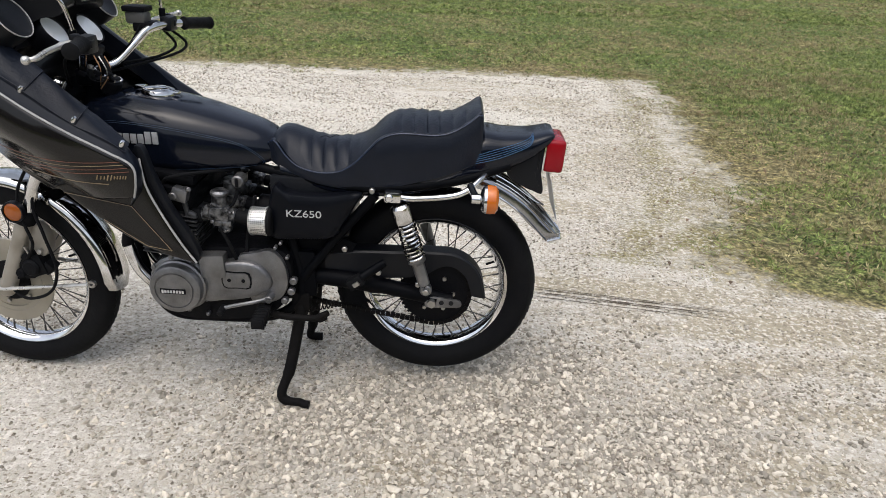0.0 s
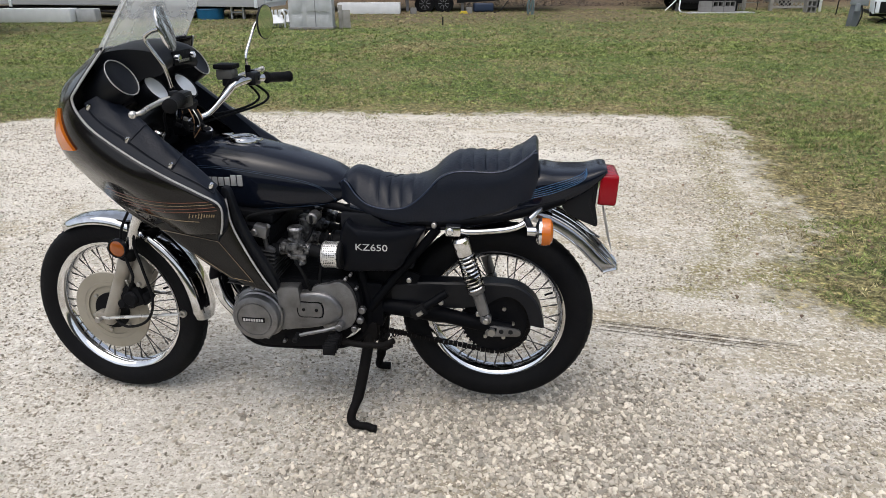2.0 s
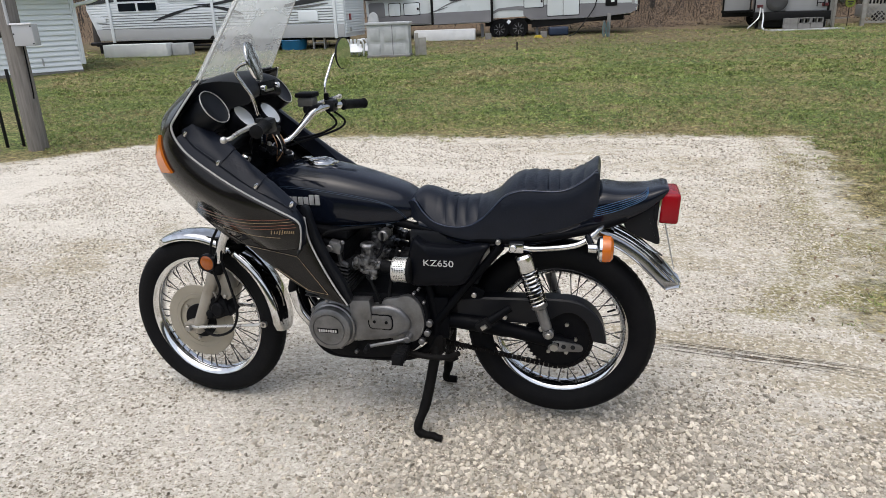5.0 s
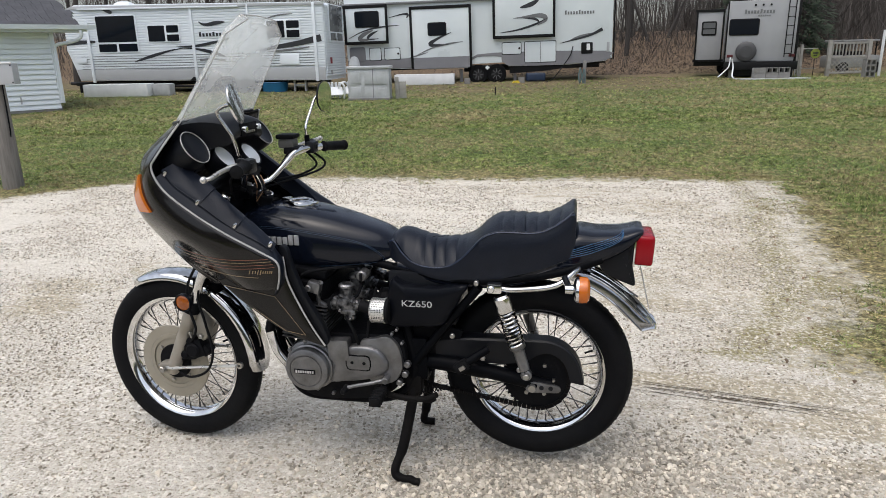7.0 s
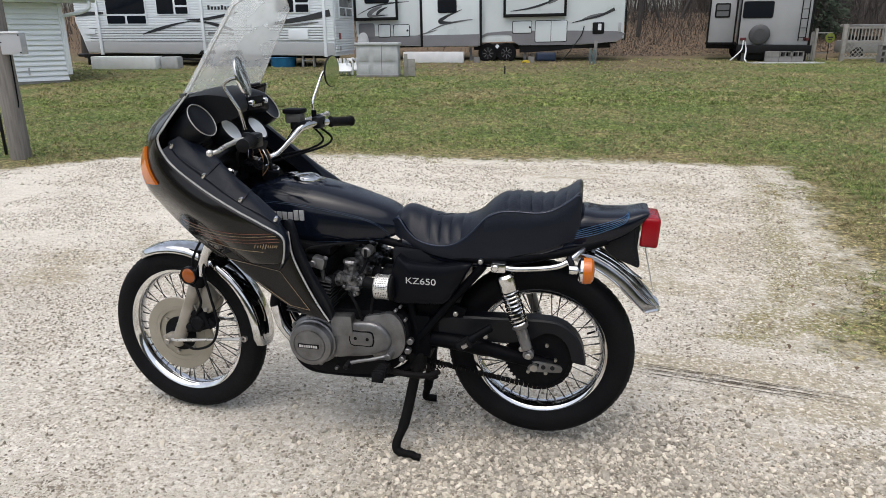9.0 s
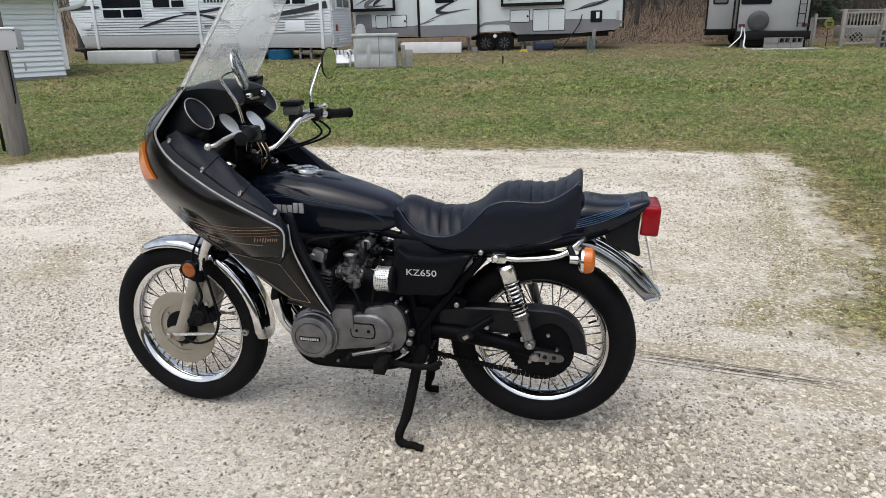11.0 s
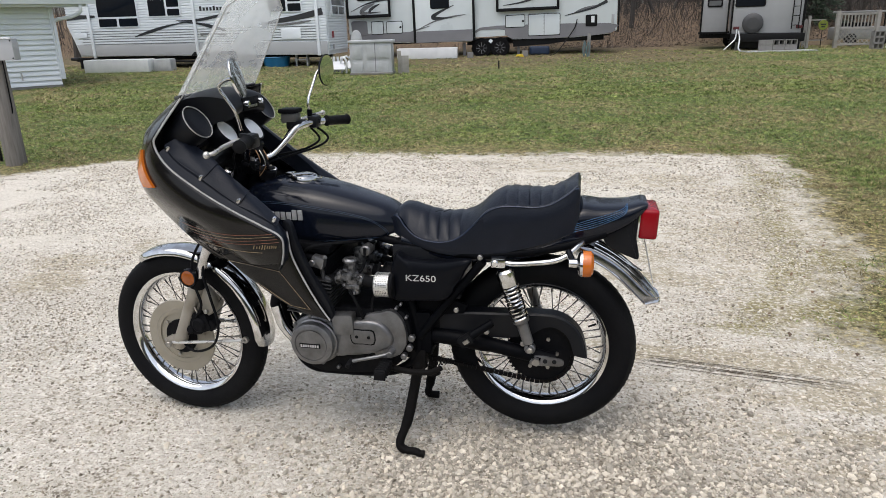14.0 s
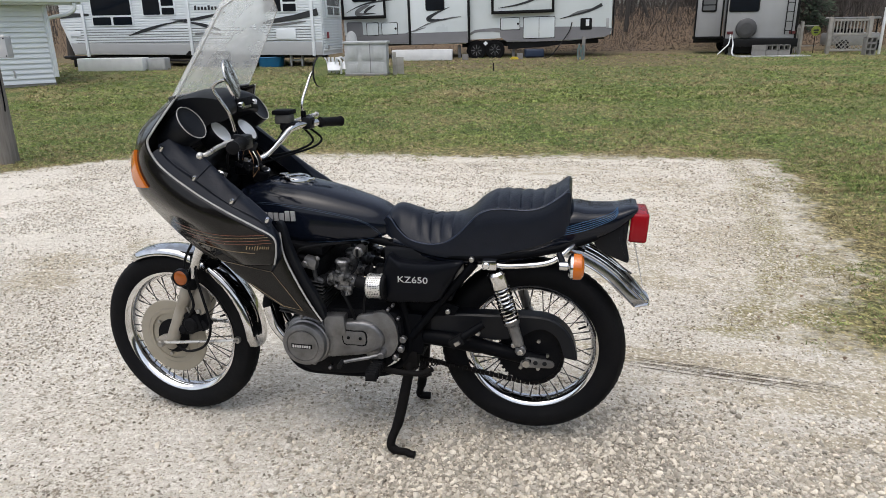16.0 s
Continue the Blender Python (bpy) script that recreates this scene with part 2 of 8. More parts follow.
def writing(name, text, size, material, m, parent, label="", depth=0.001):
    cu = bpy.data.curves.new(name, "FONT")
    cu.body, cu.size, cu.extrude = text, size, depth
    tmp = bpy.data.objects.new(name, cu)
    scene.collection.objects.link(tmp)
    bpy.context.view_layer.update()
    me = bpy.data.meshes.new_from_object(tmp.evaluated_get(bpy.context.evaluated_depsgraph_get()))
    bpy.data.objects.remove(tmp)
    me.transform(m)
    me.materials.clear()
    me.materials.append(material)
    ob = new(name, me)
    ob.parent = parent
    return tagged(ob, label) if label else ob


# ---- the yard's own frame: u across, v away from the drive ----
YAW = 11.92
UX, UY = math.cos(radians(YAW)), math.sin(radians(YAW))


def uv(x, y):
    dx, dy = x - 1.55, y + 2.28
    return dx * UX + dy * UY, -dx * UY + dy * UX


def xy(u, v):
    return 1.55 + u * UX - v * UY, -2.28 + u * UY + v * UX


def smooth(a, b, x):
    t = min(max((x - a) / (b - a), 0), 1)
    return t * t * (3 - 2 * t)


def ground_z(x, y):
    u, v = uv(x, y)
    z = 0.022 * max(0.0, min(v, 34) - 8.5) + 0.05 * smooth(7, 11, v) * noise.noise((x * 0.2, y * 0.2, 3.1))
    bank = smooth(29, 42, v + 0.12 * u)
    z += bank * (2.0 + 0.7 * noise.noise((x * 0.08, y * 0.08, 1.7)) + 0.25 * noise.noise((x * 0.5, y * 0.5, 0.3)))
    near = math.hypot(x - 0.8, y)
    z -= 0.024 * math.exp(-((x + 0.05) / 0.62) ** 2 - (y / 0.8) ** 2)
    z += smooth(0.9, 3.0, near) * (0.012 * noise.noise((x * 1.1, y * 1.1, 0)) + 0.006 * noise.noise((x * 4, y * 4, 0)))
    return z


def yard(u, v, turn=0.0, dz=0.0):
    x, y = xy(u, v)
    return pose(x, y, ground_z(x, y) + dz, 0, 0, YAW + turn)


# ---- ground ----
def far_edge(x):
    return curve1([-30, -10, -6, -4.9, -4.6, -4.3, -4.0, -1.5, 0.6, 2.5, 40], [2.8, 3.2, 3.5, 3.75, 4.15, 4.6, 5.0, 5.48, 5.62, 5.75, 5.8], x)


def right_edge(y):
    return curve1([0.5, 0.65, 0.9, 1.2, 1.7, 2.2, 3.0, 5.0, 5.9, 40], [4.4, 3.2, 2.7, 2.65, 2.9, 3.05, 3.15, 3.40, 3.45, 3.5], y)


def lawn(x, y):
    """Metres into the lawn; below zero on the gravel."""
    # the lawn below y = -3.4 is unseen, added to darken reflections and bounce
    d = max(y - far_edge(x), -3.4 - y)
    if y > 0.5:
        d = max(d, min(x - right_edge(y), (y - 0.5) * 2))
    return d


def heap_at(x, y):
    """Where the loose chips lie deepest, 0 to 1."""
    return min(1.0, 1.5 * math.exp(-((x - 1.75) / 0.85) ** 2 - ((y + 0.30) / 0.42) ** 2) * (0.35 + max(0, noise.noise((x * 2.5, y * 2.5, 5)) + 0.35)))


def axis_steps(lo, hi, step, reach):
    mid = list(np.arange(lo, hi + step / 2, step))
    out, d, x = [], step, hi
    while x < reach:
        d *= 1.09
        x += d
        out.append(x)
    back, d, x = [], step, lo
    while x > -reach:
        d *= 1.09
        x -= d
        back.append(x)
    return back[::-1] + mid + out


def build_ground():
    xs, ys = axis_steps(-6, 6, 0.08, 700), axis_steps(-3, 9, 0.08, 700)
    verts = [(x, y, ground_z(x, y)) for y in ys for x in xs]
    nx = len(xs)
    faces = [(j * nx + i, j * nx + i + 1, (j + 1) * nx + i + 1, (j + 1) * nx + i) for j in range(len(ys) - 1) for i in range(nx - 1)]
    me = bpy.data.meshes.new("ground")
    me.from_pydata(verts, [], faces)
    at = me.attributes.new("lawn", "FLOAT", "POINT")
    at.data.foreach_set("value", [max(-3.0, min(3.0, lawn(v[0], v[1]))) for v in verts])
    wd = me.attributes.new("woods", "FLOAT", "POINT")
    vals = []
    for x, y, _ in verts:
        u, v = uv(x, y)
        vals.append(max(smooth(26, 31, v + 0.1 * u + 2.0 * noise.noise((x * 0.3, y * 0.3, 8))), 0.75 * (1 - smooth(8.0, 11.5, u)) * smooth(18.5, 24, v + 0.04 * u + 3.0 * noise.noise((x * 0.25, y * 0.25, 5)))))
    wd.data.foreach_set("value", vals)
    # damp and trodden patches on the drive, each with a shape of its own
    dm = me.attributes.new("damp", "FLOAT", "POINT")
    spots_d = ((-1.9, 1.5, 0.30, 0.16, 0.9), (-1.75, 1.15, 0.28, 0.2, 0.8), (-2.3, 0.9, 0.5, 0.18, 0.6), (2.2, 0.72, 0.9, 0.10, 0.8), (3.1, 0.45, 0.8, 0.14, 0.9), (2.05, 1.75, 0.45, 0.16, 0.7), (2.7, 2.9, 0.22, 0.22, 0.8),
               (2.35, 4.6, 0.6, 0.25, 0.6), (2.7, 2.7, 0.6, 0.5, 0.62), (2.0, 2.2, 0.5, 0.25, 0.5), (2.9, 3.9, 0.5, 0.5, 0.6), (1.25, 4.9, 0.8, 0.2, 0.45), (-2.9, 1.0, 0.5, 0.35, 0.7), (1.75, -0.2, 0.06, 0.05, 0.9), (2.45, -0.1, 0.09, 0.06, 0.9), (2.6, 1.3, 0.35, 0.2, 0.7),
               (2.75, 2.5, 0.9, 1.4, 0.46), (2.3, 3.4, 1.3, 0.35, 0.40), (2.2, 4.3, 1.4, 0.30, 0.42), (1.5, 5.2, 1.6, 0.28, 0.36), (3.3, 0.9, 1.0, 0.5, 0.45), (2.9, 0.35, 1.1, 0.06, 0.7), (3.0, -0.15, 0.7, 0.10, 0.7), (3.3, 0.15, 0.6, 0.08, 0.75), (2.55, 0.12, 0.5, 0.06, 0.6), (3.2, -0.45, 0.5, 0.12, 0.6), (2.5, -0.42, 0.30, 0.12, 0.8), (1.9, -0.62, 0.25, 0.08, 0.8), (1.35, -0.5, 0.22, 0.10, 0.7), (-2.35, 0.35, 0.25, 0.05, 0.8), (-1.6, 1.9, 0.10, 0.22, 0.6))
    vals = []
    for x, y, _ in verts:
        q = 0.0
        if -5 < x < 5 and -2 < y < 7:
            for cx, cy, rx, ry, k in spots_d:
                q = max(q, k * math.exp(-((x - cx) / rx) ** 2 - ((y - cy + 0.06 * (x - cx)) / ry) ** 2))
        vals.append(q)
    dm.data.foreach_set("value", vals)
    mo = me.attributes.new("moss", "FLOAT", "POINT")
    spots_m = ((2.95, 1.35, 0.45, 0.30, 1.0), (2.12, 1.34, 0.16, 0.06, 0.75), (2.30, 1.08, 0.45, 0.10, 0.8), (1.85, 1.22, 0.12, 0.05, 0.7), (2.45, 1.62, 0.14, 0.06, 0.75), (2.65, 1.22, 0.3, 0.08, 0.8), (3.1, 2.2, 0.35, 0.7, 0.8), (3.3, 1.0, 0.5, 0.18, 0.9), (-2.0, 1.4, 0.15, 0.1, 0.4))
    vals = []
    for x, y, _ in verts:
        q = 0.0
        if -9 < x < 9 and -2 < y < 8:
            for cx, cy, rx, ry, k in spots_m:
                q = max(q, k * math.exp(-((x - cx) / rx) ** 2 - ((y - cy) / ry) ** 2))
            q = max(q, 0.6 * math.exp(-((y - far_edge(x) + 0.35) / 0.4) ** 2) * (x > 0), 0.75 * math.exp(-((x - right_edge(max(y, 0.5)) + 0.2) / 0.35) ** 2) * (y > 1.0))
        vals.append(q)
    mo.data.foreach_set("value", vals)
    # share of the paler gravel tone, growing towards +y
    fi = me.attributes.new("far_pale", "FLOAT", "POINT")
    fi.data.foreach_set("value", [smooth(0.6, 3.6, v[1] + 0.25 * abs(v[0] - 0.5) * (v[0] < 0.5) + 0.6 * noise.noise((v[0] * 0.7, v[1] * 0.7, 4))) for v in verts])
    hp = me.attributes.new("heap", "FLOAT", "POINT")
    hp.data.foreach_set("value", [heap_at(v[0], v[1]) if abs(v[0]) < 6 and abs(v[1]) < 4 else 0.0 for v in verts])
    for p in me.polygons:
        p.use_smooth = True
    m = bpy.data.materials.new("gravel_and_lawn")
    m.use_nodes = True
    nt = m.node_tree
    n, b = nt.nodes, nt.nodes["Principled BSDF"]
    tc = n.new("ShaderNodeTexCoord")

    def tex(scale, detail=6, rough=0.6):
        t = n.new("ShaderNodeTexNoise")
        t.inputs["Scale"].default_value, t.inputs["Detail"].default_value, t.inputs["Roughness"].default_value = scale, detail, rough
        nt.links.new(tc.outputs["Object"], t.inputs["Vector"])
        return t.outputs["Fac"]

    def ramp(fac, *stops):
        r = n.new("ShaderNodeValToRGB")
        while len(r.color_ramp.elements) < len(stops):
            r.color_ramp.elements.new(0.5)
        for e, (p, c) in zip(r.color_ramp.elements, stops):
            e.position, e.color = p, (*c, 1)
        nt.links.new(fac, r.inputs[0])
        return r.outputs[0]

    def mix(fac, a, c, mode="MIX"):
        x = n.new("ShaderNodeMix")
        x.data_type, x.blend_type = "RGBA", mode
        if isinstance(fac, float):
            x.inputs["Factor"].default_value = fac
        else:
            nt.links.new(fac, x.inputs["Factor"])
        nt.links.new(a, x.inputs["A"])
        nt.links.new(c, x.inputs["B"])
        return x.outputs["Result"]

    def calc(op, a, c):
        x = n.new("ShaderNodeMath")
        x.operation = op
        for s, q in zip(x.inputs, (a, c)):
            if isinstance(q, float):
                s.default_value = q
            else:
                nt.links.new(q, s)
        return x.outputs[0]

    def attr(name):
        a = n.new("ShaderNodeAttribute")
        a.attribute_name = name
        return a.outputs["Fac"]

    vor = n.new("ShaderNodeTexVoronoi")
    vor.inputs["Scale"].default_value, vor.inputs["Randomness"].default_value = 75, 1
    nt.links.new(tc.outputs["Object"], vor.inputs["Vector"])
    vfine = n.new("ShaderNodeTexVoronoi")
    vfine.inputs["Scale"].default_value = 190
    nt.links.new(tc.outputs["Object"], vfine.inputs["Vector"])
    # crushed limestone: pale dust, stones and damp brown patches
    dust = ramp(tex(1.3), (0.3, (0.37, 0.335, 0.275)), (0.5, (0.475, 0.44, 0.372)), (0.7, (0.565, 0.532, 0.47)))
    sep = n.new("ShaderNodeSeparateColor")
    nt.links.new(vor.outputs["Color"], sep.inputs[0])
    stone = ramp(sep.outputs[0], (0.0, (0.24, 0.205, 0.16)), (0.3, (0.47, 0.43, 0.36)), (0.7, (0.62, 0.585, 0.51)), (1.0, (0.78, 0.75, 0.68)))
    sepf = n.new("ShaderNodeSeparateColor")
    nt.links.new(vfine.outputs["Color"], sepf.inputs[0])
    grit = ramp(sepf.outputs[0], (0.0, (0.22, 0.185, 0.14)), (0.25, (0.52, 0.475, 0.395)), (0.65, (0.72, 0.68, 0.60)), (1.0, (0.86, 0.83, 0.76)))
    gravel = mix(0.07, mix(calc("MULTIPLY", tex(5.0), 0.55), dust, stone), grit)
    pit = ramp(tex(34, 8, 0.8), (0.40, (0.92, 0.92, 0.92)), (0.47, (0, 0, 0)))
    # masks that paint shaded holes and lit lumps into the gravel colour
    pit_shade = ramp(tex(80, 5, 0.75), (0.35, (0.5, 0.5, 0.5)), (0.41, (0, 0, 0)))
    chip_light = ramp(tex(44, 4, 0.6), (0.53, (0, 0, 0)), (0.60, (0.5, 0.5, 0.5)))
    dark_c = ramp(tex(3.0), (0.3, (0.13, 0.108, 0.078)), (0.7, (0.25, 0.215, 0.16)))
    light_c = ramp(tex(2.0), (0.3, (0.74, 0.70, 0.62)), (0.7, (0.86, 0.83, 0.77)))
    pale = ramp(tex(14, 9, 0.8), (0.34, (0.33, 0.29, 0.22)), (0.43, (0.575, 0.535, 0.455)), (0.7, (0.73, 0.695, 0.62)))
    gravel = mix(calc("MULTIPLY", attr("far_pale"), 0.72), gravel, pale)
    soil = ramp(tex(22, 8, 0.75), (0.3, (0.15, 0.122, 0.075)), (0.5, (0.35, 0.30, 0.205)), (0.7, (0.52, 0.465, 0.355)))
    wet = calc("ADD", calc("MULTIPLY", attr("damp"), 1.65), calc("MULTIPLY", calc("SUBTRACT", tex(9, 9, 0.8), 0.5), 4.0))
    wetf = ramp(wet, (0.25, (0, 0, 0)), (0.85, (0.8, 0.8, 0.8)))
    gravel = mix(wetf, gravel, soil)
    # thin moss and straw trodden into the drive beside the lawn
    mp2 = n.new("ShaderNodeMapping")
    mp2.inputs["Scale"].default_value = (4.0, 9.0, 4.0)
    nt.links.new(tc.outputs["Object"], mp2.inputs[0])
    tm = n.new("ShaderNodeTexNoise")
    tm.inputs["Scale"].default_value, tm.inputs["Detail"].default_value, tm.inputs["Roughness"].default_value = 1.0, 10, 0.82
    nt.links.new(mp2.outputs[0], tm.inputs["Vector"])
    mossf = ramp(calc("ADD", calc("MULTIPLY", attr("moss"), 0.34), calc("ADD", calc("MULTIPLY", tm.outputs["Fac"], 0.35), calc("MULTIPLY", tex(38, 7, 0.85), 0.45))), (0.60, (0, 0, 0)), (0.67, (0.9, 0.9, 0.9)))
    moss = ramp(tex(40, 8, 0.8), (0.38, (0.075, 0.062, 0.024)), (0.5, (0.22, 0.19, 0.075)), (0.62, (0.42, 0.37, 0.21)))
    gravel = mix(mossf, gravel, moss)
    # short dark flecks and gaps, the lumps' shade painted in, drawn out along the wheel tracks, and bright chips as lit
    # lumps between them
    mp3 = n.new("ShaderNodeMapping")
    mp3.inputs["Rotation"].default_value = (0, 0, radians(8.5))
    mp3.inputs["Scale"].default_value = (66.0, 92.0, 40.0)
    nt.links.new(tc.outputs["Object"], mp3.inputs[0])
    ts = n.new("ShaderNodeTexNoise")
    ts.inputs["Scale"].default_value, ts.inputs["Detail"].default_value, ts.inputs["Roughness"].default_value = 1.0, 2.5, 0.6
    nt.links.new(mp3.outputs[0], ts.inputs["Vector"])
    patchy = calc("MULTIPLY", calc("SUBTRACT", tex(2.3, 5, 0.65), 0.5), 0.42)
    fleck_shade = ramp(calc("ADD", ts.outputs["Fac"], patchy), (0.365, (0.85, 0.85, 0.85)), (0.405, (0, 0, 0)))
    gravel = mix(chip_light, gravel, light_c)
    gravel = mix(fleck_shade, gravel, dark_c)
    gravel = mix(pit_shade, gravel, dark_c)
    # heap ground darkened: the shade in gaps between chips is put into colour
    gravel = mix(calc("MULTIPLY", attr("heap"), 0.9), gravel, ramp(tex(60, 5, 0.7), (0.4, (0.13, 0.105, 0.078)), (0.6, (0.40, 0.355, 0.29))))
    # lawn: olive green with straw and brown
    blade = ramp(tex(26, 10, 0.85), (0.34, (0.016, 0.026, 0.008)), (0.48, (0.068, 0.102, 0.030)), (0.58, (0.135, 0.168, 0.058)), (0.68, (0.24, 0.235, 0.12)))
    straw = ramp(tex(30, 10, 0.85), (0.34, (0.055, 0.042, 0.02)), (0.5, (0.20, 0.165, 0.085)), (0.66, (0.38, 0.32, 0.19)))
    lawn_a = attr("lawn")
    dry = calc("ADD", tex(0.55, 5, 0.6), calc("MULTIPLY", tex(3.0), 0.35))
    edge_dry = n.new("ShaderNodeMapRange")
    nt.links.new(lawn_a, edge_dry.inputs["Value"])
    edge_dry.inputs["From Min"].default_value, edge_dry.inputs["From Max"].default_value = 0.0, 1.2
    edge_dry.inputs["To Min"].default_value, edge_dry.inputs["To Max"].default_value = 0.22, 0.0
    dryf = ramp(calc("ADD", dry, edge_dry.outputs[0]), (0.62, (0, 0, 0)), (0.84, (0.85, 0.85, 0.85)))
    grass = mix(dryf, blade, straw)
    speck = ramp(tex(13, 4, 0.75), (0.36, (0.30, 0.30, 0.27)), (0.5, (0.95, 0.95, 0.95)), (0.62, (1.9, 1.8, 1.6)))
    speck2 = ramp(tex(31, 3, 0.7), (0.36, (0.35, 0.35, 0.32)), (0.5, (0.95, 0.95, 0.95)), (0.62, (1.8, 1.75, 1.6)))
    grass = mix(0.8, mix(0.8, grass, speck, "MULTIPLY"), speck2, "MULTIPLY")
    litter = ramp(tex(9, 8, 0.8), (0.3, (0.06, 0.042, 0.028)), (0.55, (0.16, 0.115, 0.075)), (0.75, (0.26, 0.20, 0.14)))
    grass = mix(attr("woods"), grass, litter)
    rag = calc("ADD", calc("MULTIPLY", lawn_a, 1.6), calc("MULTIPLY", calc("SUBTRACT", tex(7, 8, 0.75), 0.5), 2.2))
    rag = calc("ADD", rag, calc("MULTIPLY", calc("SUBTRACT", tex(1.6), 0.5), 1.0))
    cover = ramp(rag, (0.0, (0, 0, 0)), (0.55, (1, 1, 1)))
    col = mix(cover, gravel, grass)
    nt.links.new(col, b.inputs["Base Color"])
    b.inputs["Roughness"].default_value = 0.95
    b.inputs["Specular IOR Level"].default_value = 0.2
    hgt = calc("ADD", calc("MULTIPLY", vor.outputs["Distance"], -0.8), calc("MULTIPLY", vfine.outputs["Distance"], -0.15))
    hgt = calc("ADD", hgt, calc("MULTIPLY", tex(26, 6, 0.65), 2.2))
    bp = n.new("ShaderNodeBump")
    bp.inputs["Strength"].default_value, bp.inputs["Distance"].default_value = 0.55, 0.011
    nt.links.new(hgt, bp.inputs["Height"])
    nt.links.new(bp.outputs[0], b.inputs["Normal"])
    me.materials.append(m)
    return tagged(new("ground", me), "pale crushed limestone drive running into a patchy green lawn", "ground", kind="structure")


build_ground()

# ---- the motorcycle; x runs back along it, its left side faces -y ----
bike = thing("motorcycle", Matrix(), "black vintage motorcycle with touring fairing on its centre stand", "motorcycle")
FA, RA = Vector((0, 0, 0.328)), Vector((1.412, 0, 0.372))
# the front end is turned a little to the right and stands in a shallow dip
STEER = Matrix.Translation((-0.008, -0.010, -0.008)) @ Matrix.Translation((0.08, 0, 0.33)) @ Matrix.Rotation(radians(-5), 4, Vector((0.44, 0, 1)).normalized()) @ Matrix.Translation((-0.08, 0, -0.33))


def wheel(name, c, rim_r, tyre_r, tyre_w, rim_w, spokes, hub_r, hub_w):
    w = part(name, revolve(B(), [(0, -hub_w * 1.15), (hub_r * 0.45, -hub_w * 1.15), (hub_r * 0.5, -hub_w), (hub_r, -hub_w * 0.95), (hub_r, -hub_w * 0.72), (hub_r * 0.62, -hub_w * 0.6),
             (hub_r * 0.62, hub_w * 0.6), (hub_r, hub_w * 0.72), (hub_r, hub_w * 0.95), (hub_r * 0.5, hub_w), (hub_r * 0.45, hub_w * 1.15), (0, hub_w * 1.15)], c), M_CASE, bike, "spoked wheel hub")
    g = rim_r
    prof = [(g - 0.009, -rim_w), (g, -rim_w - 0.003), (g + 0.001, -rim_w + 0.003), (g - 0.006, -rim_w + 0.005), (g - 0.010, -rim_w * 0.5), (g - 0.018, 0), (g - 0.010, rim_w * 0.5), (g - 0.006, rim_w - 0.005),
            (g + 0.001, rim_w - 0.003), (g, rim_w + 0.003), (g - 0.009, rim_w), (g - 0.015, rim_w * 0.80), (g - 0.024, rim_w * 0.45), (g - 0.027, 0), (g - 0.024, -rim_w * 0.45), (g - 0.015, -rim_w * 0.80)]
    part("rim", revolve(B(), prof, c, seg=96, loop=True), M_RIM, w, "pitted chrome rim")
    tw, d = tyre_w, tyre_r - g
    prof = [(g - 0.008, -rim_w + 0.006), (g + 0.004, -rim_w - 0.001), (g + d * 0.25, -tw * 0.92), (g + d * 0.5, -tw), (g + d * 0.74, -tw * 0.93), (g + d * 0.80, -tw * 0.86), (g + d * 0.93, -tw * 0.58),
            (g + d, -tw * 0.2), (g + d, tw * 0.2), (g + d * 0.93, tw * 0.58), (g + d * 0.80, tw * 0.86), (g + d * 0.74, tw * 0.93), (g + d * 0.5, tw), (g + d * 0.25, tw * 0.92), (g + 0.004, rim_w + 0.001), (g - 0.008, rim_w - 0.006)]
    tyre = B()
    revolve(tyre, prof, c, seg=96, loop=True)
    part("tyre", tyre, M_RUBBER, w, "worn black rubber tyre")
    # tread blocks stand proud of the crown
    tread = B()
    for k in range(72):
        a = 2 * math.pi * k / 72
        for s in (-1, 1):
            tilt = 0.32 * s
            mm = Matrix.Translation(c) @ Matrix.Rotation(-a, 4, "Y") @ Matrix.Translation((tyre_r - 0.0040, s * tw * 0.17, 0)) @ Matrix.Rotation(-s * 0.05, 4, "Z") @ Matrix.Rotation(tilt, 4, "X")
            bmesh.ops.create_cube(tread, size=1, matrix=mm @ Matrix.Diagonal((0.007, tw * 0.28, 0.022, 1)))
    part("tread", tread, M_RUBBER, w)
    # laced spokes
    me = None
    for k in range(spokes):
        s = 1 if k % 2 else -1
        a = 2 * math.pi * k / spokes
        lean = 0.62 * (1 if (k // 2) % 2 else -1)
        ro = g - 0.026
        if me is None or k < 4:
            a0 = 0.0
            p = Vector((hub_r * 0.93 * math.cos(a0 + lean), s * hub_w * 0.84, hub_r * 0.93 * math.sin(a0 + lean)))
            q = Vector((ro, s * rim_w * 0.2, 0))
            bm = B()
            rod(bm, p, q, 0.0019, 6)
            rod(bm, q - (q - p).normalized() * 0.02, q, 0.0032, 6)
            if k < 4:
                me = [] if me is None else me
                me.append(mesh_of("spoke", bm, M_SPOKE))
        ob = new("spoke", me[k % 4])
        ob.parent = w
        ob.matrix_basis = Matrix.Translation(c) @ Matrix.Rotation(-a, 4, "Y")
    bm = B()
    rod(bm, c + Vector((g - 0.03, 0, 0)), c + Vector((g - 0.06, 0, 0)), 0.004, 8)
    bmesh.ops.rotate(bm, verts=bm.verts, cent=c, matrix=Matrix.Rotation(-0.4, 3, "Y"))
    part("valve", bm, M_RUBBER, w)
    return w


M_SPOKE = mat("dull_spoke", (0.10, 0.096, 0.09), 0.45, 0.6, scale=30, col2=(0.05, 0.046, 0.04))
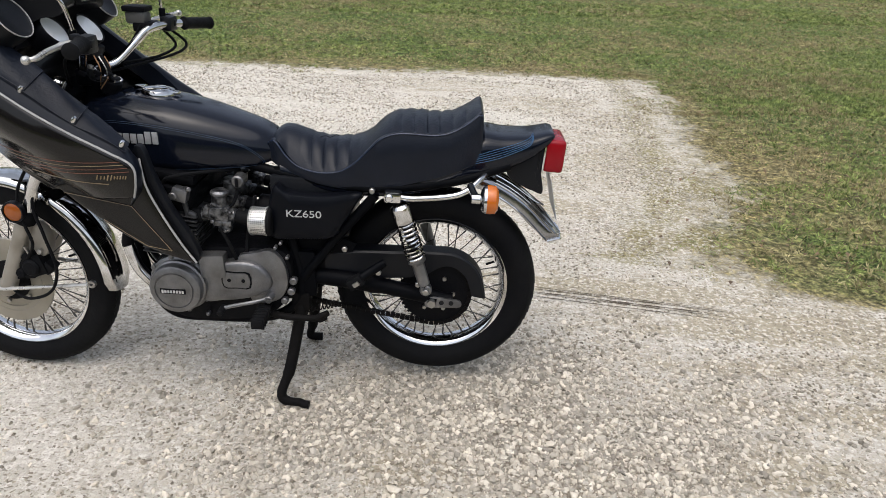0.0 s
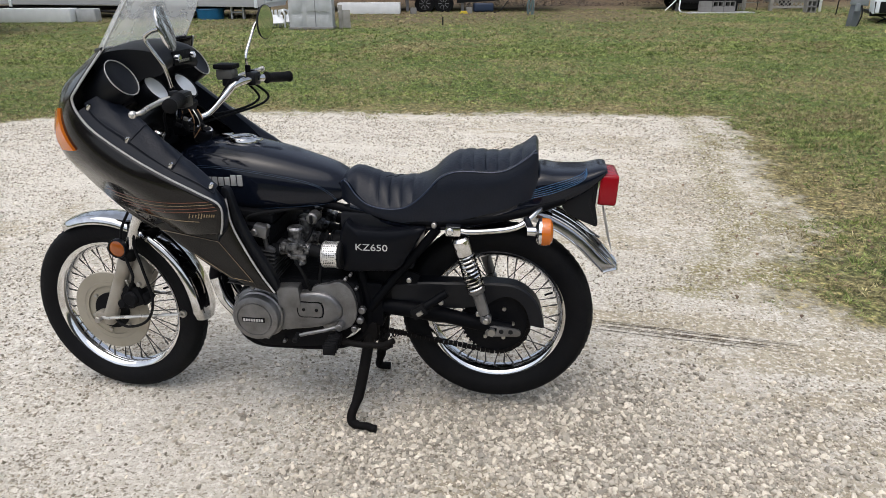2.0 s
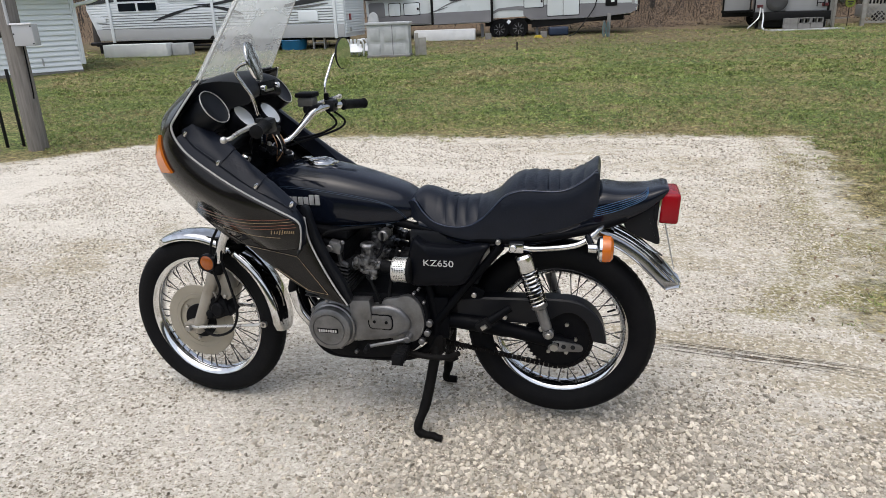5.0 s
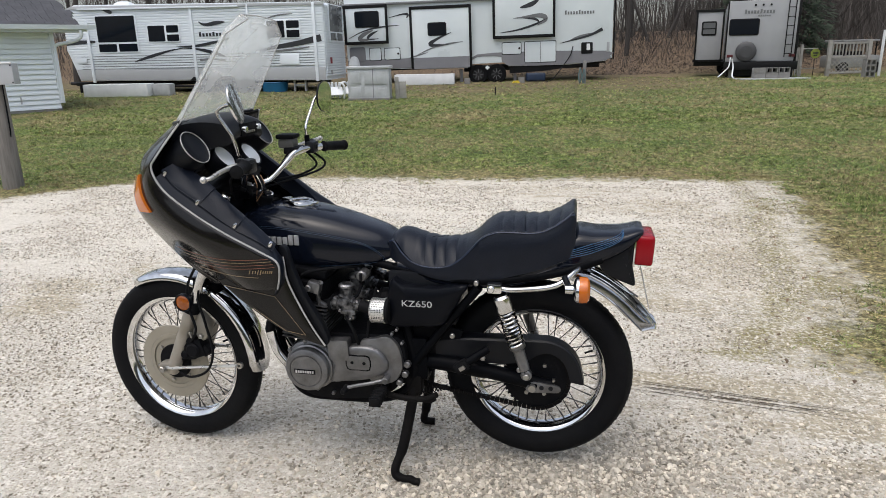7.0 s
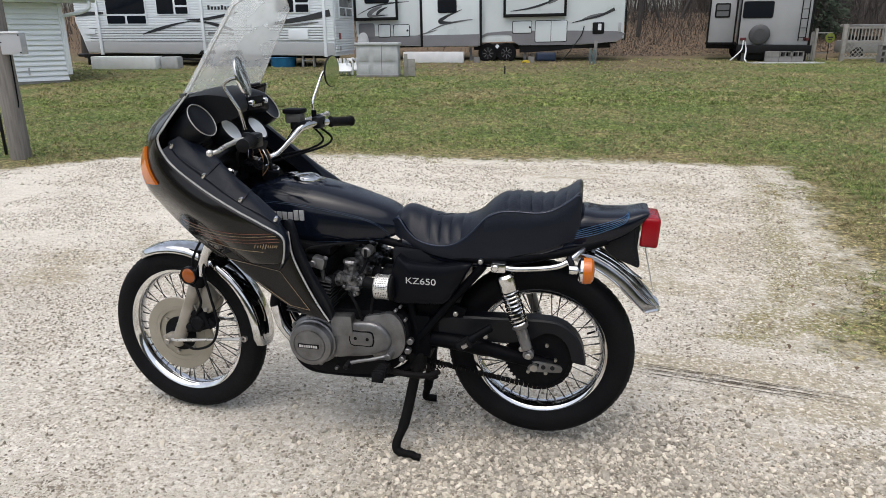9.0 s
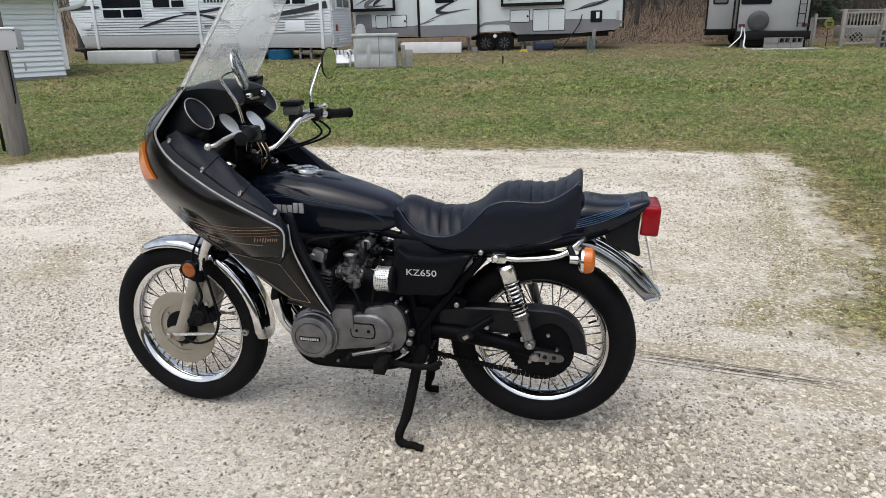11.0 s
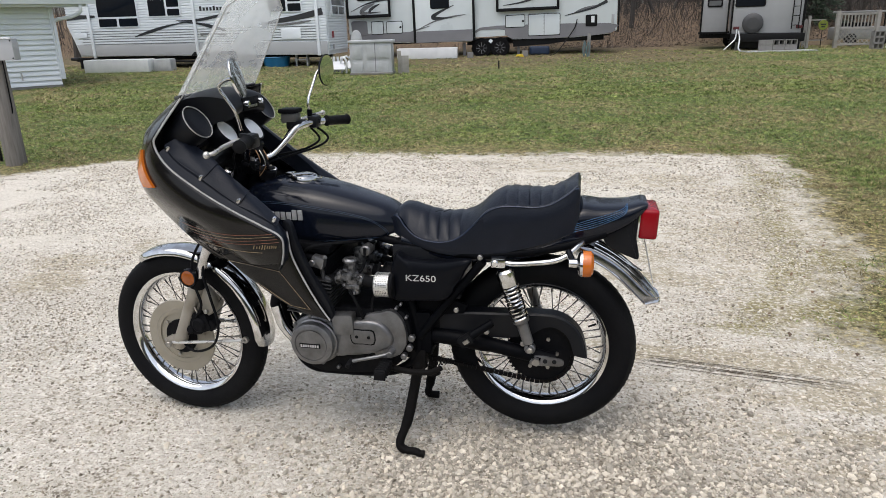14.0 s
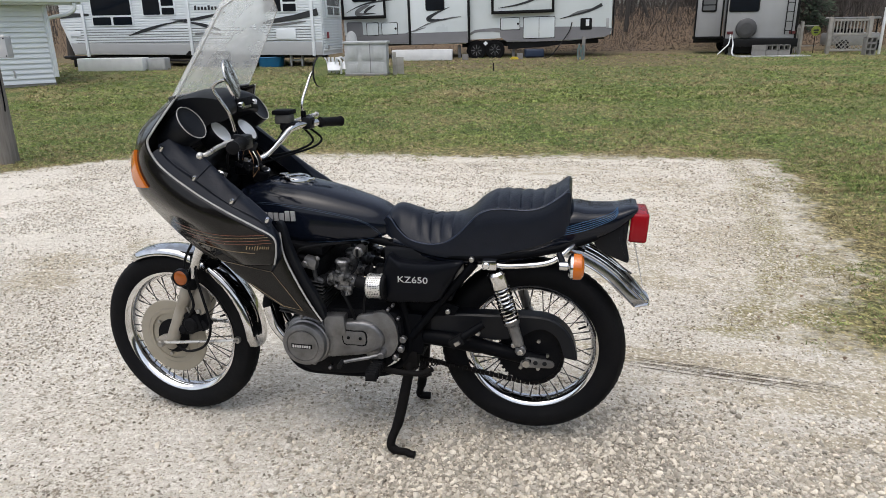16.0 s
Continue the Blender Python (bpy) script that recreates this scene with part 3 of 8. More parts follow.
fw = wheel("front_wheel", FA, 0.257, 0.342, 0.047, 0.031, 40, 0.034, 0.045)
rw = wheel("rear_wheel", RA, 0.241, 0.335, 0.056, 0.034, 40, 0.062, 0.055)

# brake disc and its carrier
d = revolve(B(), [(0.098, -0.058), (0.150, -0.058), (0.152, -0.060), (0.152, -0.064), (0.150, -0.066), (0.098, -0.066)], FA, seg=64, loop=True)
disc = part("brake_disc", d, M_DISC, fw, "stained tan steel brake disc")
part("disc_groove", revolve(B(), [(0.112, -0.0665), (0.116, -0.0670), (0.116, -0.060), (0.112, -0.060)], FA, seg=64, loop=True), M_FORK, disc)
car = revolve(B(), [(0, -0.052), (0.03, -0.062), (0.058, -0.064), (0.062, -0.060), (0.100, -0.060), (0.100, -0.056), (0.03, -0.045), (0, -0.045)], FA, seg=48)
part("disc_carrier", car, M_DISC, disc)
bm = revolve(B(), [(0.026, -0.068), (0.068, -0.068), (0.070, -0.066), (0.070, -0.060), (0.026, -0.060)], FA, seg=40, loop=True)
part("carrier_ring", bm, M_CASE, disc)
for k in range(6):
    a = k * math.pi / 3 + 0.3
    c = FA + Vector((0.08 * math.cos(a), -0.058, 0.08 * math.sin(a)))
    part("bolt", rod(B(), c, c + Vector((0, -0.011, 0)), 0.007, 6), M_STEEL, disc)

# fork legs, sliders pale and weathered, stanchions chromed
RAKE = Vector((0.44, 0, 1)).normalized()


def fork_leg(s):
    o = Vector((0.012, s * 0.103, 0.300))
    sl = B()
    revolve(sl, [(0, 0), (0.020, 0), (0.026, 0.012), (0.0265, 0.05), (0.025, 0.06), (0.0245, 0.24), (0.027, 0.25), (0.027, 0.285), (0.024, 0.292), (0, 0.292)], o, RAKE, 24)
    box(sl, o + Vector((-0.016, 0, 0.022)), (0.05, 0.046, 0.046), 0.012)
    leg = part("fork_leg", sl, M_FORK, bike, "weathered pale alloy fork slider")
    part("dust_cap", revolve(B(), [(0.02, 0.288), (0.031, 0.288), (0.031, 0.318), (0.022, 0.33), (0.019, 0.33)], o, RAKE, 24), M_RUBBER, leg)
    part("stanchion", rod(B(), o + RAKE * 0.29, o + RAKE * 0.78, 0.018, 20), M_CHROME, leg, "chrome fork tube")
    c = o + Vector((-0.016, s * 0.026, 0.024))
    part("axle_nut", rod(B(), c, c + Vector((0, s * 0.018, 0)), 0.013, 6, 0.002), M_STEEL, leg)
    r = Vector((0.122, s * 0.138, 0.606))
    rf = part("reflector", revolve(B(), [(0, 0.006), (0.020, 0.005), (0.029, 0.001), (0.030, -0.004), (0, -0.004)], r, (0, s, 0), 28), M_REFL, leg, "round amber reflector")
    part("reflector_rim", revolve(B(), [(0.030, 0.004), (0.034, 0.004), (0.035, -0.012), (0, -0.012), (0, -0.008), (0.030, -0.004)], r, (0, s, 0), 28), M_LINER, rf)
    part("reflector_bracket", sweep(B(), [r + Vector((0, -s * 0.01, 0)), r + Vector((0.008, -s * 0.03, 0.01)), o + RAKE * 0.325], 0.008, 6), M_FRAME, leg)
    return leg


fork_leg(-1)
fork_leg(1)
bm = box(B(), Vector((0.012, 0, 0.30)) + RAKE * 0.52, (0.075, 0.25, 0.04), 0.012, Matrix.Rotation(0.41, 4, "Y"))
clamp = part("fork_clamp", bm, M_FRAME, bike, "black lower triple clamp")
part("upper_clamp", box(B(), Vector((0.012, 0, 0.30)) + RAKE * 0.74, (0.085, 0.25, 0.03), 0.010, Matrix.Rotation(0.41, 4, "Y")), M_FRAME, clamp)
for s in (-1, 1):
    c = Vector((0.012, s * 0.103, 0.30)) + RAKE * 0.755
    part("fork_cap", rod(B(), c, c + RAKE * 0.03, 0.022, 20, 0.005), M_CHROME, clamp)
part("steering_stem", rod(B(), Vector((0.085, 0, 0.30)) + RAKE * 0.5, Vector((0.055, 0, 0.30)) + RAKE * 0.78, 0.03, 20), M_FRAME, clamp)
c = Vector((0.045, 0, 0.30)) + RAKE * 0.775
part("stem_nut", rod(B(), c, c + RAKE * 0.022, 0.02, 6, 0.003), M_CHROME, clamp)
# caliper and hose
bm = box(B(), (0.126, -0.084, 0.408), (0.090, 0.062, 0.074), 0.014, Matrix.Rotation(-0.35, 4, "Y"))
box(bm, (0.084, -0.086, 0.392), (0.046, 0.050, 0.056), 0.012, Matrix.Rotation(-0.1, 4, "Y"))
box(bm, (0.172, -0.086, 0.404), (0.034, 0.044, 0.040), 0.008, Matrix.Rotation(0.7, 4, "Y"))
rod(bm, (0.128, -0.07, 0.408), (0.128, -0.126, 0.408), 0.029, 22, 0.007)
rod(bm, (0.086, -0.09, 0.384), (0.086, -0.120, 0.384), 0.017, 16, 0.004)
box(bm, (0.118, -0.100, 0.448), (0.050, 0.030, 0.022), 0.005, Matrix.Rotation(-0.5, 4, "Y"))
cal = part("brake_caliper", bm, M_CASE, bike, "black brake caliper")
bm = slab(B(), rounded([(0.118, 0.455), (0.108, 0.530), (0.128, 0.560), (0.172, 0.545), (0.192, 0.495), (0.176, 0.452), (0.146, 0.440)], 4), -0.098, -0.062, 0.006)
part("torque_plate", bm, M_FORK, cal, "grey alloy torque plate")
for x, z in ((0.132, 0.538), (0.158, 0.462)):
    part("plate_bolt", rod(B(), (x, -0.09, z), (x, -0.110, z), 0.009, 8, 0.002), M_STEEL, cal)
part("bleed_nipple", rod(B(), (0.126, -0.112, 0.455), (0.120, -0.118, 0.482), 0.0045, 8, 0.001), M_STEEL, cal)
box(bm := B(), (0.085, -0.098, 0.372), (0.08, 0.020, 0.026), 0.006, Matrix.Rotation(-0.15, 4, "Y"))
part("caliper_bracket", bm, M_FRAME, cal)
part("brake_hose", sweep(B(), spline([(0.12, -0.115, 0.44), (0.16, -0.13, 0.50), (0.145, -0.13, 0.57), (0.13, -0.115, 0.66), (0.18, -0.10, 0.76), (0.25, -0.06, 0.88)], 6), 0.005, 8), M_RUBBER, bike)
part("speedometer_cable", sweep(B(), spline([(0.03, -0.105, 0.33), (0.10, -0.125, 0.30), (0.19, -0.13, 0.335), (0.225, -0.13, 0.42), (0.20, -0.125, 0.53), (0.175, -0.115, 0.64), (0.22, -0.09, 0.78)], 6), 0.005, 8), M_RUBBER, bike)


def arched(c, r, a0, a1, half, drop, ridge=0.0, n=44, rf=None, skew=0.0, flare=0.0, power=2.6):
    """A mudguard: an arch swept round c from angle a0 to a1 (degrees from +x), half wide."""
    rings = []
    for i in range(n + 1):
        a = radians(a0 + (a1 - a0) * i / n)
        e = 1.0
        if rf:
            e = rf(i / n)
        ring = []
        for j in range(-8, 9):
            t = j / 8
            a = radians(a0 + (a1 + skew * abs(t) ** 1.6 - a0) * i / n)
            h = r + flare * smooth(0.8, 1.0, i / n) - drop * abs(t) ** power + ridge * (math.exp(-(t / 0.16) ** 2) + 0.6 * math.exp(-((abs(t) - 0.66) / 0.09) ** 2))
            ring.append(c + Vector((h * math.cos(a), half * e * math.sin(t * math.pi / 2 * 0.98) if abs(t) < 1 else half * e * t, h * math.sin(a))))
        inner = [q + (c - q).normalized() * 0.003 for q in ring[::-1]]
        rings.append(ring + inner)
    return loft(B(), rings)


fen = part("front_mudguard", arched(FA, 0.366, 121, -3, 0.062, 0.030, 0.003, rf=lambda t: 0.55 + 0.45 * smooth(0, 0.06, t) * (1 - 0.25 * smooth(0.95, 1, t)) if t < 0.06 else 1 - 0.3 * smooth(0.95, 1, t)), M_CHROME, bike, "chrome front mudguard")
for s in (-1, 1):
    part("mudguard_stay", sweep(B(), [(0.0, s * 0.124, 0.326), (0.03, s * 0.126, 0.328), (0.20, s * 0.096, 0.340), (0.290, s * 0.080, 0.347)], 0.0068, 8), M_POLISH, fen, "pale alloy mudguard stay")
    part("stay_bolt", revolve(B(), [(0.005, 0), (0.013, 0), (0.013, 0.012), (0.005, 0.012)], (0.300, s * 0.070, 0.348), (0, s, 0), 16, True), M_STEEL, fen)
    part("mudguard_mount", sweep(B(), [(0.09, s * 0.085, 0.60), (0.13, s * 0.075, 0.62), (0.12, s * 0.05, 0.665)], 0.010, 8), M_FRAME, fen)

for ob in bike.children:
    if ob is not rw:
        ob.matrix_basis = STEER

# ---- frame, swing arm, stand ----
bm = B()
for s in (-1, 1):
    sweep(bm, spline([(0.33, s * 0.03, 0.80), (0.44, s * 0.09, 0.56), (0.50, s * 0.12, 0.36), (0.56, s * 0.13, 0.275), (0.68, s * 0.13, 0.262), (0.88, s * 0.13, 0.275), (0.97, s * 0.13, 0.34), (0.985, s * 0.13, 0.44), (0.95, s * 0.12, 0.60), (0.92, s * 0.09, 0.78)], 6), 0.016, 10)
    sweep(bm, [(0.99, s * 0.135, 0.425), (1.10, s * 0.138, 0.57), (1.222, s * 0.142, 0.722)], 0.015, 10)
    sweep(bm, spline([(0.36, s * 0.03, 0.86), (0.7, s * 0.06, 0.80), (0.95, s * 0.10, 0.76), (1.2, s * 0.135, 0.742), (1.45, s * 0.12, 0.77), (1.62, s * 0.09, 0.82)], 6), 0.015, 10)
    box(bm, (0.99, s * 0.125, 0.44), (0.09, 0.03, 0.16), 0.012)
rod(bm, (0.30, 0, 0.72), (0.37, 0, 0.87), 0.032, 16)
rod(bm, (0.95, -0.13, 0.285), (0.95, 0.13, 0.285), 0.014, 10)
part("frame", bm, M_FRAME, bike, "black tubular steel frame")
for s in (-1, 1):
    part("frame_gusset", slab(B(), [(0.955, 0.36), (1.05, 0.385), (1.12, 0.44), (1.16, 0.545), (1.05, 0.585), (0.93, 0.575), (0.935, 0.47)], s * 0.112, s * 0.100, 0.003), M_FRAME, bike, "black frame gusset plate")
bm = B()
for s in (-1, 1):
    sweep(bm, spline([(0.99, s * 0.10, 0.425), (1.12, s * 0.115, 0.42), (1.25, s * 0.122, 0.405), (1.40, s * 0.125, 0.378), (1.47, s * 0.125, 0.37)], 5), [0.030] * 10 + [0.026] * 7 + [0.022] * 4, 12)
rod(bm, (0.99, -0.12, 0.425), (0.99, 0.12, 0.425), 0.03, 16)
rod(bm, (1.13, -0.11, 0.418), (1.13, 0.11, 0.418), 0.02, 12)
arm = part("swing_arm", bm, M_FRAME, bike, "black steel swing arm")
for s in (-1, 1):
    ad = part("chain_adjuster", slab(B(), rounded([(1.385, 0.352), (1.40, 0.388), (1.45, 0.385), (1.495, 0.378), (1.497, 0.356), (1.45, 0.352)], 3), s * 0.150, s * 0.142, 0.0015), M_ALU, arm, "drilled alloy chain adjuster")
    for x in (1.405, 1.437, 1.468):
        part("adjuster_hole" if x > 1.41 else "axle_nut", rod(B(), (x, s * 0.146, 0.370), (x, s * (0.152 if x > 1.41 else 0.166), 0.370), 0.008 if x > 1.41 else 0.014, 12 if x > 1.41 else 6), M_LINER if x > 1.41 else M_STEEL, ad)
    c = Vector((0.99, s * 0.12, 0.425))
for x, z in ((1.13, 0.545), (1.235, 0.47), (1.36, 0.435)):
    part("bolt", rod(B(), (x, -0.15, z), (x, -0.163, z), 0.009, 12, 0.002), M_STEEL, arm)
# chain, sprocket and guard
bm = revolve(B(), [(0.05, -0.074), (0.110, -0.078), (0.113, -0.081), (0.110, -0.084), (0.05, -0.088), (0, -0.088), (0, -0.074)], RA, seg=48)
for k in range(42):
    a = 2 * math.pi * k / 42
    box(bm, RA + Vector((0.113 * math.cos(a), -0.081, 0.113 * math.sin(a))), (0.009, 0.006, 0.008), 0, Matrix.Rotation(-a, 4, "Y"))
spr = part("sprocket", bm, M_CASE, rw, "black greasy rear sprocket")
for k in range(6):
    a = k * math.pi / 3
    c = RA + Vector((0.062 * math.cos(a), -0.084, 0.062 * math.sin(a)))
    part("bolt", rod(B(), c, c + Vector((0, -0.012, 0)), 0.007, 6), M_STEEL, spr)
ch = B()
path = [(0.955, 0.385)] + [(1.412 + 0.117 * math.cos(radians(a)), 0.372 + 0.117 * math.sin(radians(a))) for a in range(98, -99, -14)] + [(0.955, 0.327)]
q = [Vector((x, -0.081, z)) for x, z in path]
lens = [0]
for a, b in zip(q, q[1:]):
    lens.append(lens[-1] + (b - a).length)
k, step = 0, 0.0165
while k * step < lens[-1]:
    dd = k * step
    i = max(j for j in range(len(lens) - 1) if lens[j] <= dd)
    t = (dd - lens[i]) / (lens[i + 1] - lens[i])
    p, w = q[i].lerp(q[i + 1], t), (q[i + 1] - q[i]).normalized()
    box(ch, p, (0.0155, 0.018 if k % 2 else 0.012, 0.013), 0, Matrix.Rotation(-math.atan2(w.z, w.x), 4, "Y"))
    k += 1
part("drive_chain", ch, M_RUST, bike, "greasy drive chain")
cg = [(1.06, 0.508), (1.18, 0.518), (1.30, 0.522), (1.40, 0.526), (1.47, 0.522), (1.522, 0.496), (1.558, 0.448), (1.577, 0.372)]
rings = []
for i, p in enumerate(spline([(x, 0, z) for x, z in cg], 6)):
    pin = Vector((1.30 if p.x < 1.30 else 1.40, 0, 0.40))
    w = (p - pin)
    w = Vector((0, 0, 1)) if p.x < 1.36 else w.normalized()
    dep = 0.044 + 0.046 * (1 - smooth(1.30, 1.50, p.x))
    rings.append([p + Vector((0, y, 0)) + w * h for y, h in ((-0.112, -dep), (-0.114, -0.004), (-0.108, 0.002), (-0.058, 0.002), (-0.054, -0.006), (-0.058, -0.008), (-0.106, -0.008), (-0.108, -dep))])
part("chain_guard", loft(B(), rings), M_LINER, bike, "satin black chain guard")
# centre stand with its hooked foot
st = B()
sweep(st, spline([(0.985, -0.125, 0.335), (0.972, -0.15, 0.25), (0.950, -0.195, 0.12), (0.928, -0.226, 0.055), (0.930, -0.236, 0.028), (0.952, -0.240, 0.018), (0.985, -0.242, 0.018), (1.002, -0.243, 0.011), (1.018, -0.243, 0.010)], 5), [0.019] * 12 + [0.016] * 13 + [0.0135] * 16, 12)
sweep(st, spline([(0.985, 0.125, 0.335), (0.975, 0.14, 0.22), (0.955, 0.155, 0.09), (0.94, 0.165, 0.025), (0.955, 0.168, 0.014), (0.985, 0.170, 0.013)], 5), [0.019] * 12 + [0.015] * 14, 12)
rod(st, (0.978, -0.145, 0.27), (0.978, 0.14, 0.27), 0.014, 12)
box(st, (0.982, -0.12, 0.34), (0.06, 0.05, 0.07), 0.01)
box(st, (0.982, 0.12, 0.34), (0.06, 0.05, 0.07), 0.01)
part("centre_stand", st, M_RUST, bike, "rusty black centre stand with hooked foot")
part("stand_spring", sweep(B(), [Vector((0.985 + 0.12 * t, -0.128 + 0.009 * math.cos(60 * t), 0.30 + 0.035 * t + 0.009 * math.sin(60 * t))) for t in (i / 90 for i in range(91))], 0.0022, 5), M_RUST, bike)
ss = B()
sweep(ss, spline([(0.865, -0.185, 0.325), (0.95, -0.20, 0.318), (1.04, -0.215, 0.327), (1.065, -0.22, 0.34), (1.085, -0.222, 0.352)], 5), [0.011] * 16 + [0.010] * 5, 10)
sweep(ss, [(1.035, -0.214, 0.322), (1.06, -0.218, 0.322), (1.078, -0.22, 0.334)], 0.008, 8)
box(ss, (0.87, -0.17, 0.33), (0.05, 0.03, 0.05), 0.008)
part("side_stand", ss, M_RUST, bike, "folded black side stand")
# foot pegs, lever
bm = B()
rod(bm, (0.885, -0.15, 0.345), (0.885, -0.21, 0.345), 0.012, 12)
part_peg = part("foot_peg", bm, M_FRAME, bike)
bm = box(B(), (0.885, -0.255, 0.345), (0.036, 0.10, 0.030), 0.008)
part("peg_rubber", bm, M_RUBBER, part_peg, "ribbed rubber peg pad")
for k in range(6):
    part("pad_rib", box(B(), (0.885, -0.212 - k * 0.017, 0.345), (0.041, 0.006, 0.035), 0.002), M_RUBBER, part_peg)
bm = B()
sweep(bm, [(0.90, -0.205, 0.385), (0.86, -0.222, 0.378), (0.79, -0.226, 0.362), (0.755, -0.228, 0.352)], 0.0065, 10)
rod(bm, (0.90, -0.17, 0.385), (0.90, -0.222, 0.385), 0.012, 12, 0.002)
lev = part("gear_lever", bm, M_ALU, bike, "pale steel gear lever")
part("lever_rubber", rod(B(), (0.758, -0.215, 0.352), (0.758, -0.262, 0.352), 0.010, 12, 0.003), M_RUBBER, lev)
bm = B()
sweep(bm, [(1.255, -0.155, 0.505), (1.225, -0.165, 0.487), (1.175, -0.185, 0.455)], [0.014, 0.015, 0.016], 10)
pp = part("passenger_peg", bm, M_FRAME, bike, "folded passenger foot peg")
bm = box(B(), (1.168, -0.19, 0.450), (0.052, 0.034, 0.036), 0.007, Matrix.Rotation(-0.6, 4, "Y"))
part("peg_rubber", bm, M_RUBBER, pp)
part("peg_badge", box(B(), (1.172, -0.2105, 0.452), (0.022, 0.008, 0.014), 0.002, Matrix.Rotation(-0.6, 4, "Y")), M_STEEL, pp)

# ---- engine ----
bm = slab(B(), rounded([(0.52, 0.40), (0.56, 0.50), (0.66, 0.53), (0.80, 0.535), (0.94, 0.53), (0.965, 0.43), (0.94, 0.35), (0.86, 0.29), (0.70, 0.270), (0.58, 0.285)], 4), -0.165, 0.165, 0.012)
part("crankcase", bm, M_CASE, bike, "dark oily engine crankcase")
bm = revolve(B(), [(0.094, 0), (0.094, 0.016), (0.090, 0.020), (0.084, 0.022), (0.083, 0.030), (0.0865, 0.032), (0.0865, 0.038), (0.081, 0.041), (0.0805, 0.058), (0.0775, 0.064), (0.070, 0.0675), (0.061, 0.0690), (0.060, 0.0660), (0.057, 0.0660), (0.056, 0.0692), (0, 0.0712)], (0.617, -0.168, 0.411), (0, -1, 0), 64)
sc = part("alternator_cover", bm, M_ALU, bike, "round cast aluminium alternator cover")
for k in range(8):
    a = 2 * math.pi * k / 8 + 0.2
    c = Vector((0.617 + 0.093 * math.cos(a), -0.17, 0.411 + 0.093 * math.sin(a)))
    part("cover_screw", rod(B(), c, c + Vector((0, -0.022, 0)), 0.0085, 10, 0.002), M_ALU, sc)
part("badge", box(B(), (0.613, -0.2385, 0.409), (0.078, 0.003, 0.017), 0.001), M_CASE, sc, "black badge with pale maker's bars")
for k in range(8):
    part("badge_bar", box(B(), (0.582 + k * 0.0088, -0.2405, 0.409), (0.0058, 0.003, 0.009 if k else 0.011), 0), M_SILVER, sc)
# chain case cover, a smooth lump that rises towards its middle
out = rounded([(0.690, 0.362), (0.690, 0.47), (0.745, 0.490), (0.815, 0.500), (0.868, 0.488), (0.902, 0.446), (0.898, 0.408), (0.858, 0.383), (0.814, 0.370), (0.745, 0.360)], 5)
cx, cz = 0.79, 0.43
rings = [[Vector((cx + (x - cx) * k, y, cz + (z - cz) * k)) for x, z in out] for k, y in ((1.02, -0.150), (1.02, -0.182), (1.0, -0.190), (0.96, -0.1955), (0.88, -0.1985), (0.70, -0.2005), (0.4, -0.2015), (0.1, -0.2018))]
cc = part("sprocket_cover", loft(B(), rings), M_ALU, bike, "cast aluminium sprocket cover")
part("cover_plate", slab(B(), rounded([(0.762, 0.418), (0.762, 0.461), (0.80, 0.464), (0.838, 0.461), (0.838, 0.418), (0.80, 0.415)], 3), -0.2045, -0.198, 0.0012), M_ALU, cc)
part("plate_gasket", slab(B(), rounded([(0.758, 0.414), (0.758, 0.465), (0.80, 0.468), (0.842, 0.465), (0.842, 0.414), (0.80, 0.411)], 3), -0.2022, -0.197), M_CASE, cc)
for x in (0.778, 0.822):
    part("plate_screw", rod(B(), (x, -0.2, 0.44), (x, -0.2062, 0.44), 0.006, 10), M_CASE, cc)
bm = slab(B(), rounded([(0.80, 0.500), (0.86, 0.528), (0.905, 0.536), (0.938, 0.508), (0.953, 0.460), (0.953, 0.416), (0.936, 0.380), (0.905, 0.358), (0.84, 0.352)], 4), -0.182, -0.14, 0.006)
part("rear_cover", bm, M_ALU, bike, "cast aluminium rear engine cover")
bm = box(B(), (0.729, -0.176, 0.482), (0.078, 0.062, 0.076), 0.006, Matrix.Rotation(-0.06, 4, "Y"))
part("starter_cover", bm, M_ALU, bike, "aluminium starter motor cover")
bm = B()
for x, z, r in ((0.971, 0.434, 0.0145), (0.962, 0.396, 0.0140), (0.940, 0.362, 0.0130), (0.937, 0.562, 0.0065), (0.955, 0.514, 0.0066), (0.920, 0.546, 0.0068), (0.690, 0.300, 0.0075)):
    part("case_bolt", rod(B(), (x, -0.160, z), (x, -0.184, z), r * 0.85, 14, 0.003), M_ALU, bike)
# barrels with fins, head and cam cover
block = part("cylinder_block", box(B(), (0.600, 0, 0.60), (0.135, 0.34, 0.20), 0.01, Matrix.Rotation(0.12, 4, "Y")), M_CASE, bike, "black finned cylinder block")
for k in range(11):
    z = 0.515 + k * 0.0135
    part("fin", box(B(), (0.602 + k * 0.0012, 0, z), (0.164, 0.40, 0.0042), 0.0012, Matrix.Rotation(0.12, 4, "Y")), M_FIN, block)
part("cylinder_head", box(B(), (0.605, 0, 0.700), (0.15, 0.37, 0.06), 0.012, Matrix.Rotation(0.12, 4, "Y")), M_CASE, block)
bm = box(B(), (0.615, 0, 0.752), (0.15, 0.34, 0.035), 0.015, Matrix.Rotation(0.12, 4, "Y"))
part("cam_cover", bm, M_CASE, block)
bm = box(B(), (0.658, -0.200, 0.716), (0.046, 0.036, 0.040), 0.006, Matrix.Rotation(0.25, 4, "Y"))
rod(bm, (0.640, -0.19, 0.714), (0.640, -0.222, 0.714), 0.012, 14, 0.003)
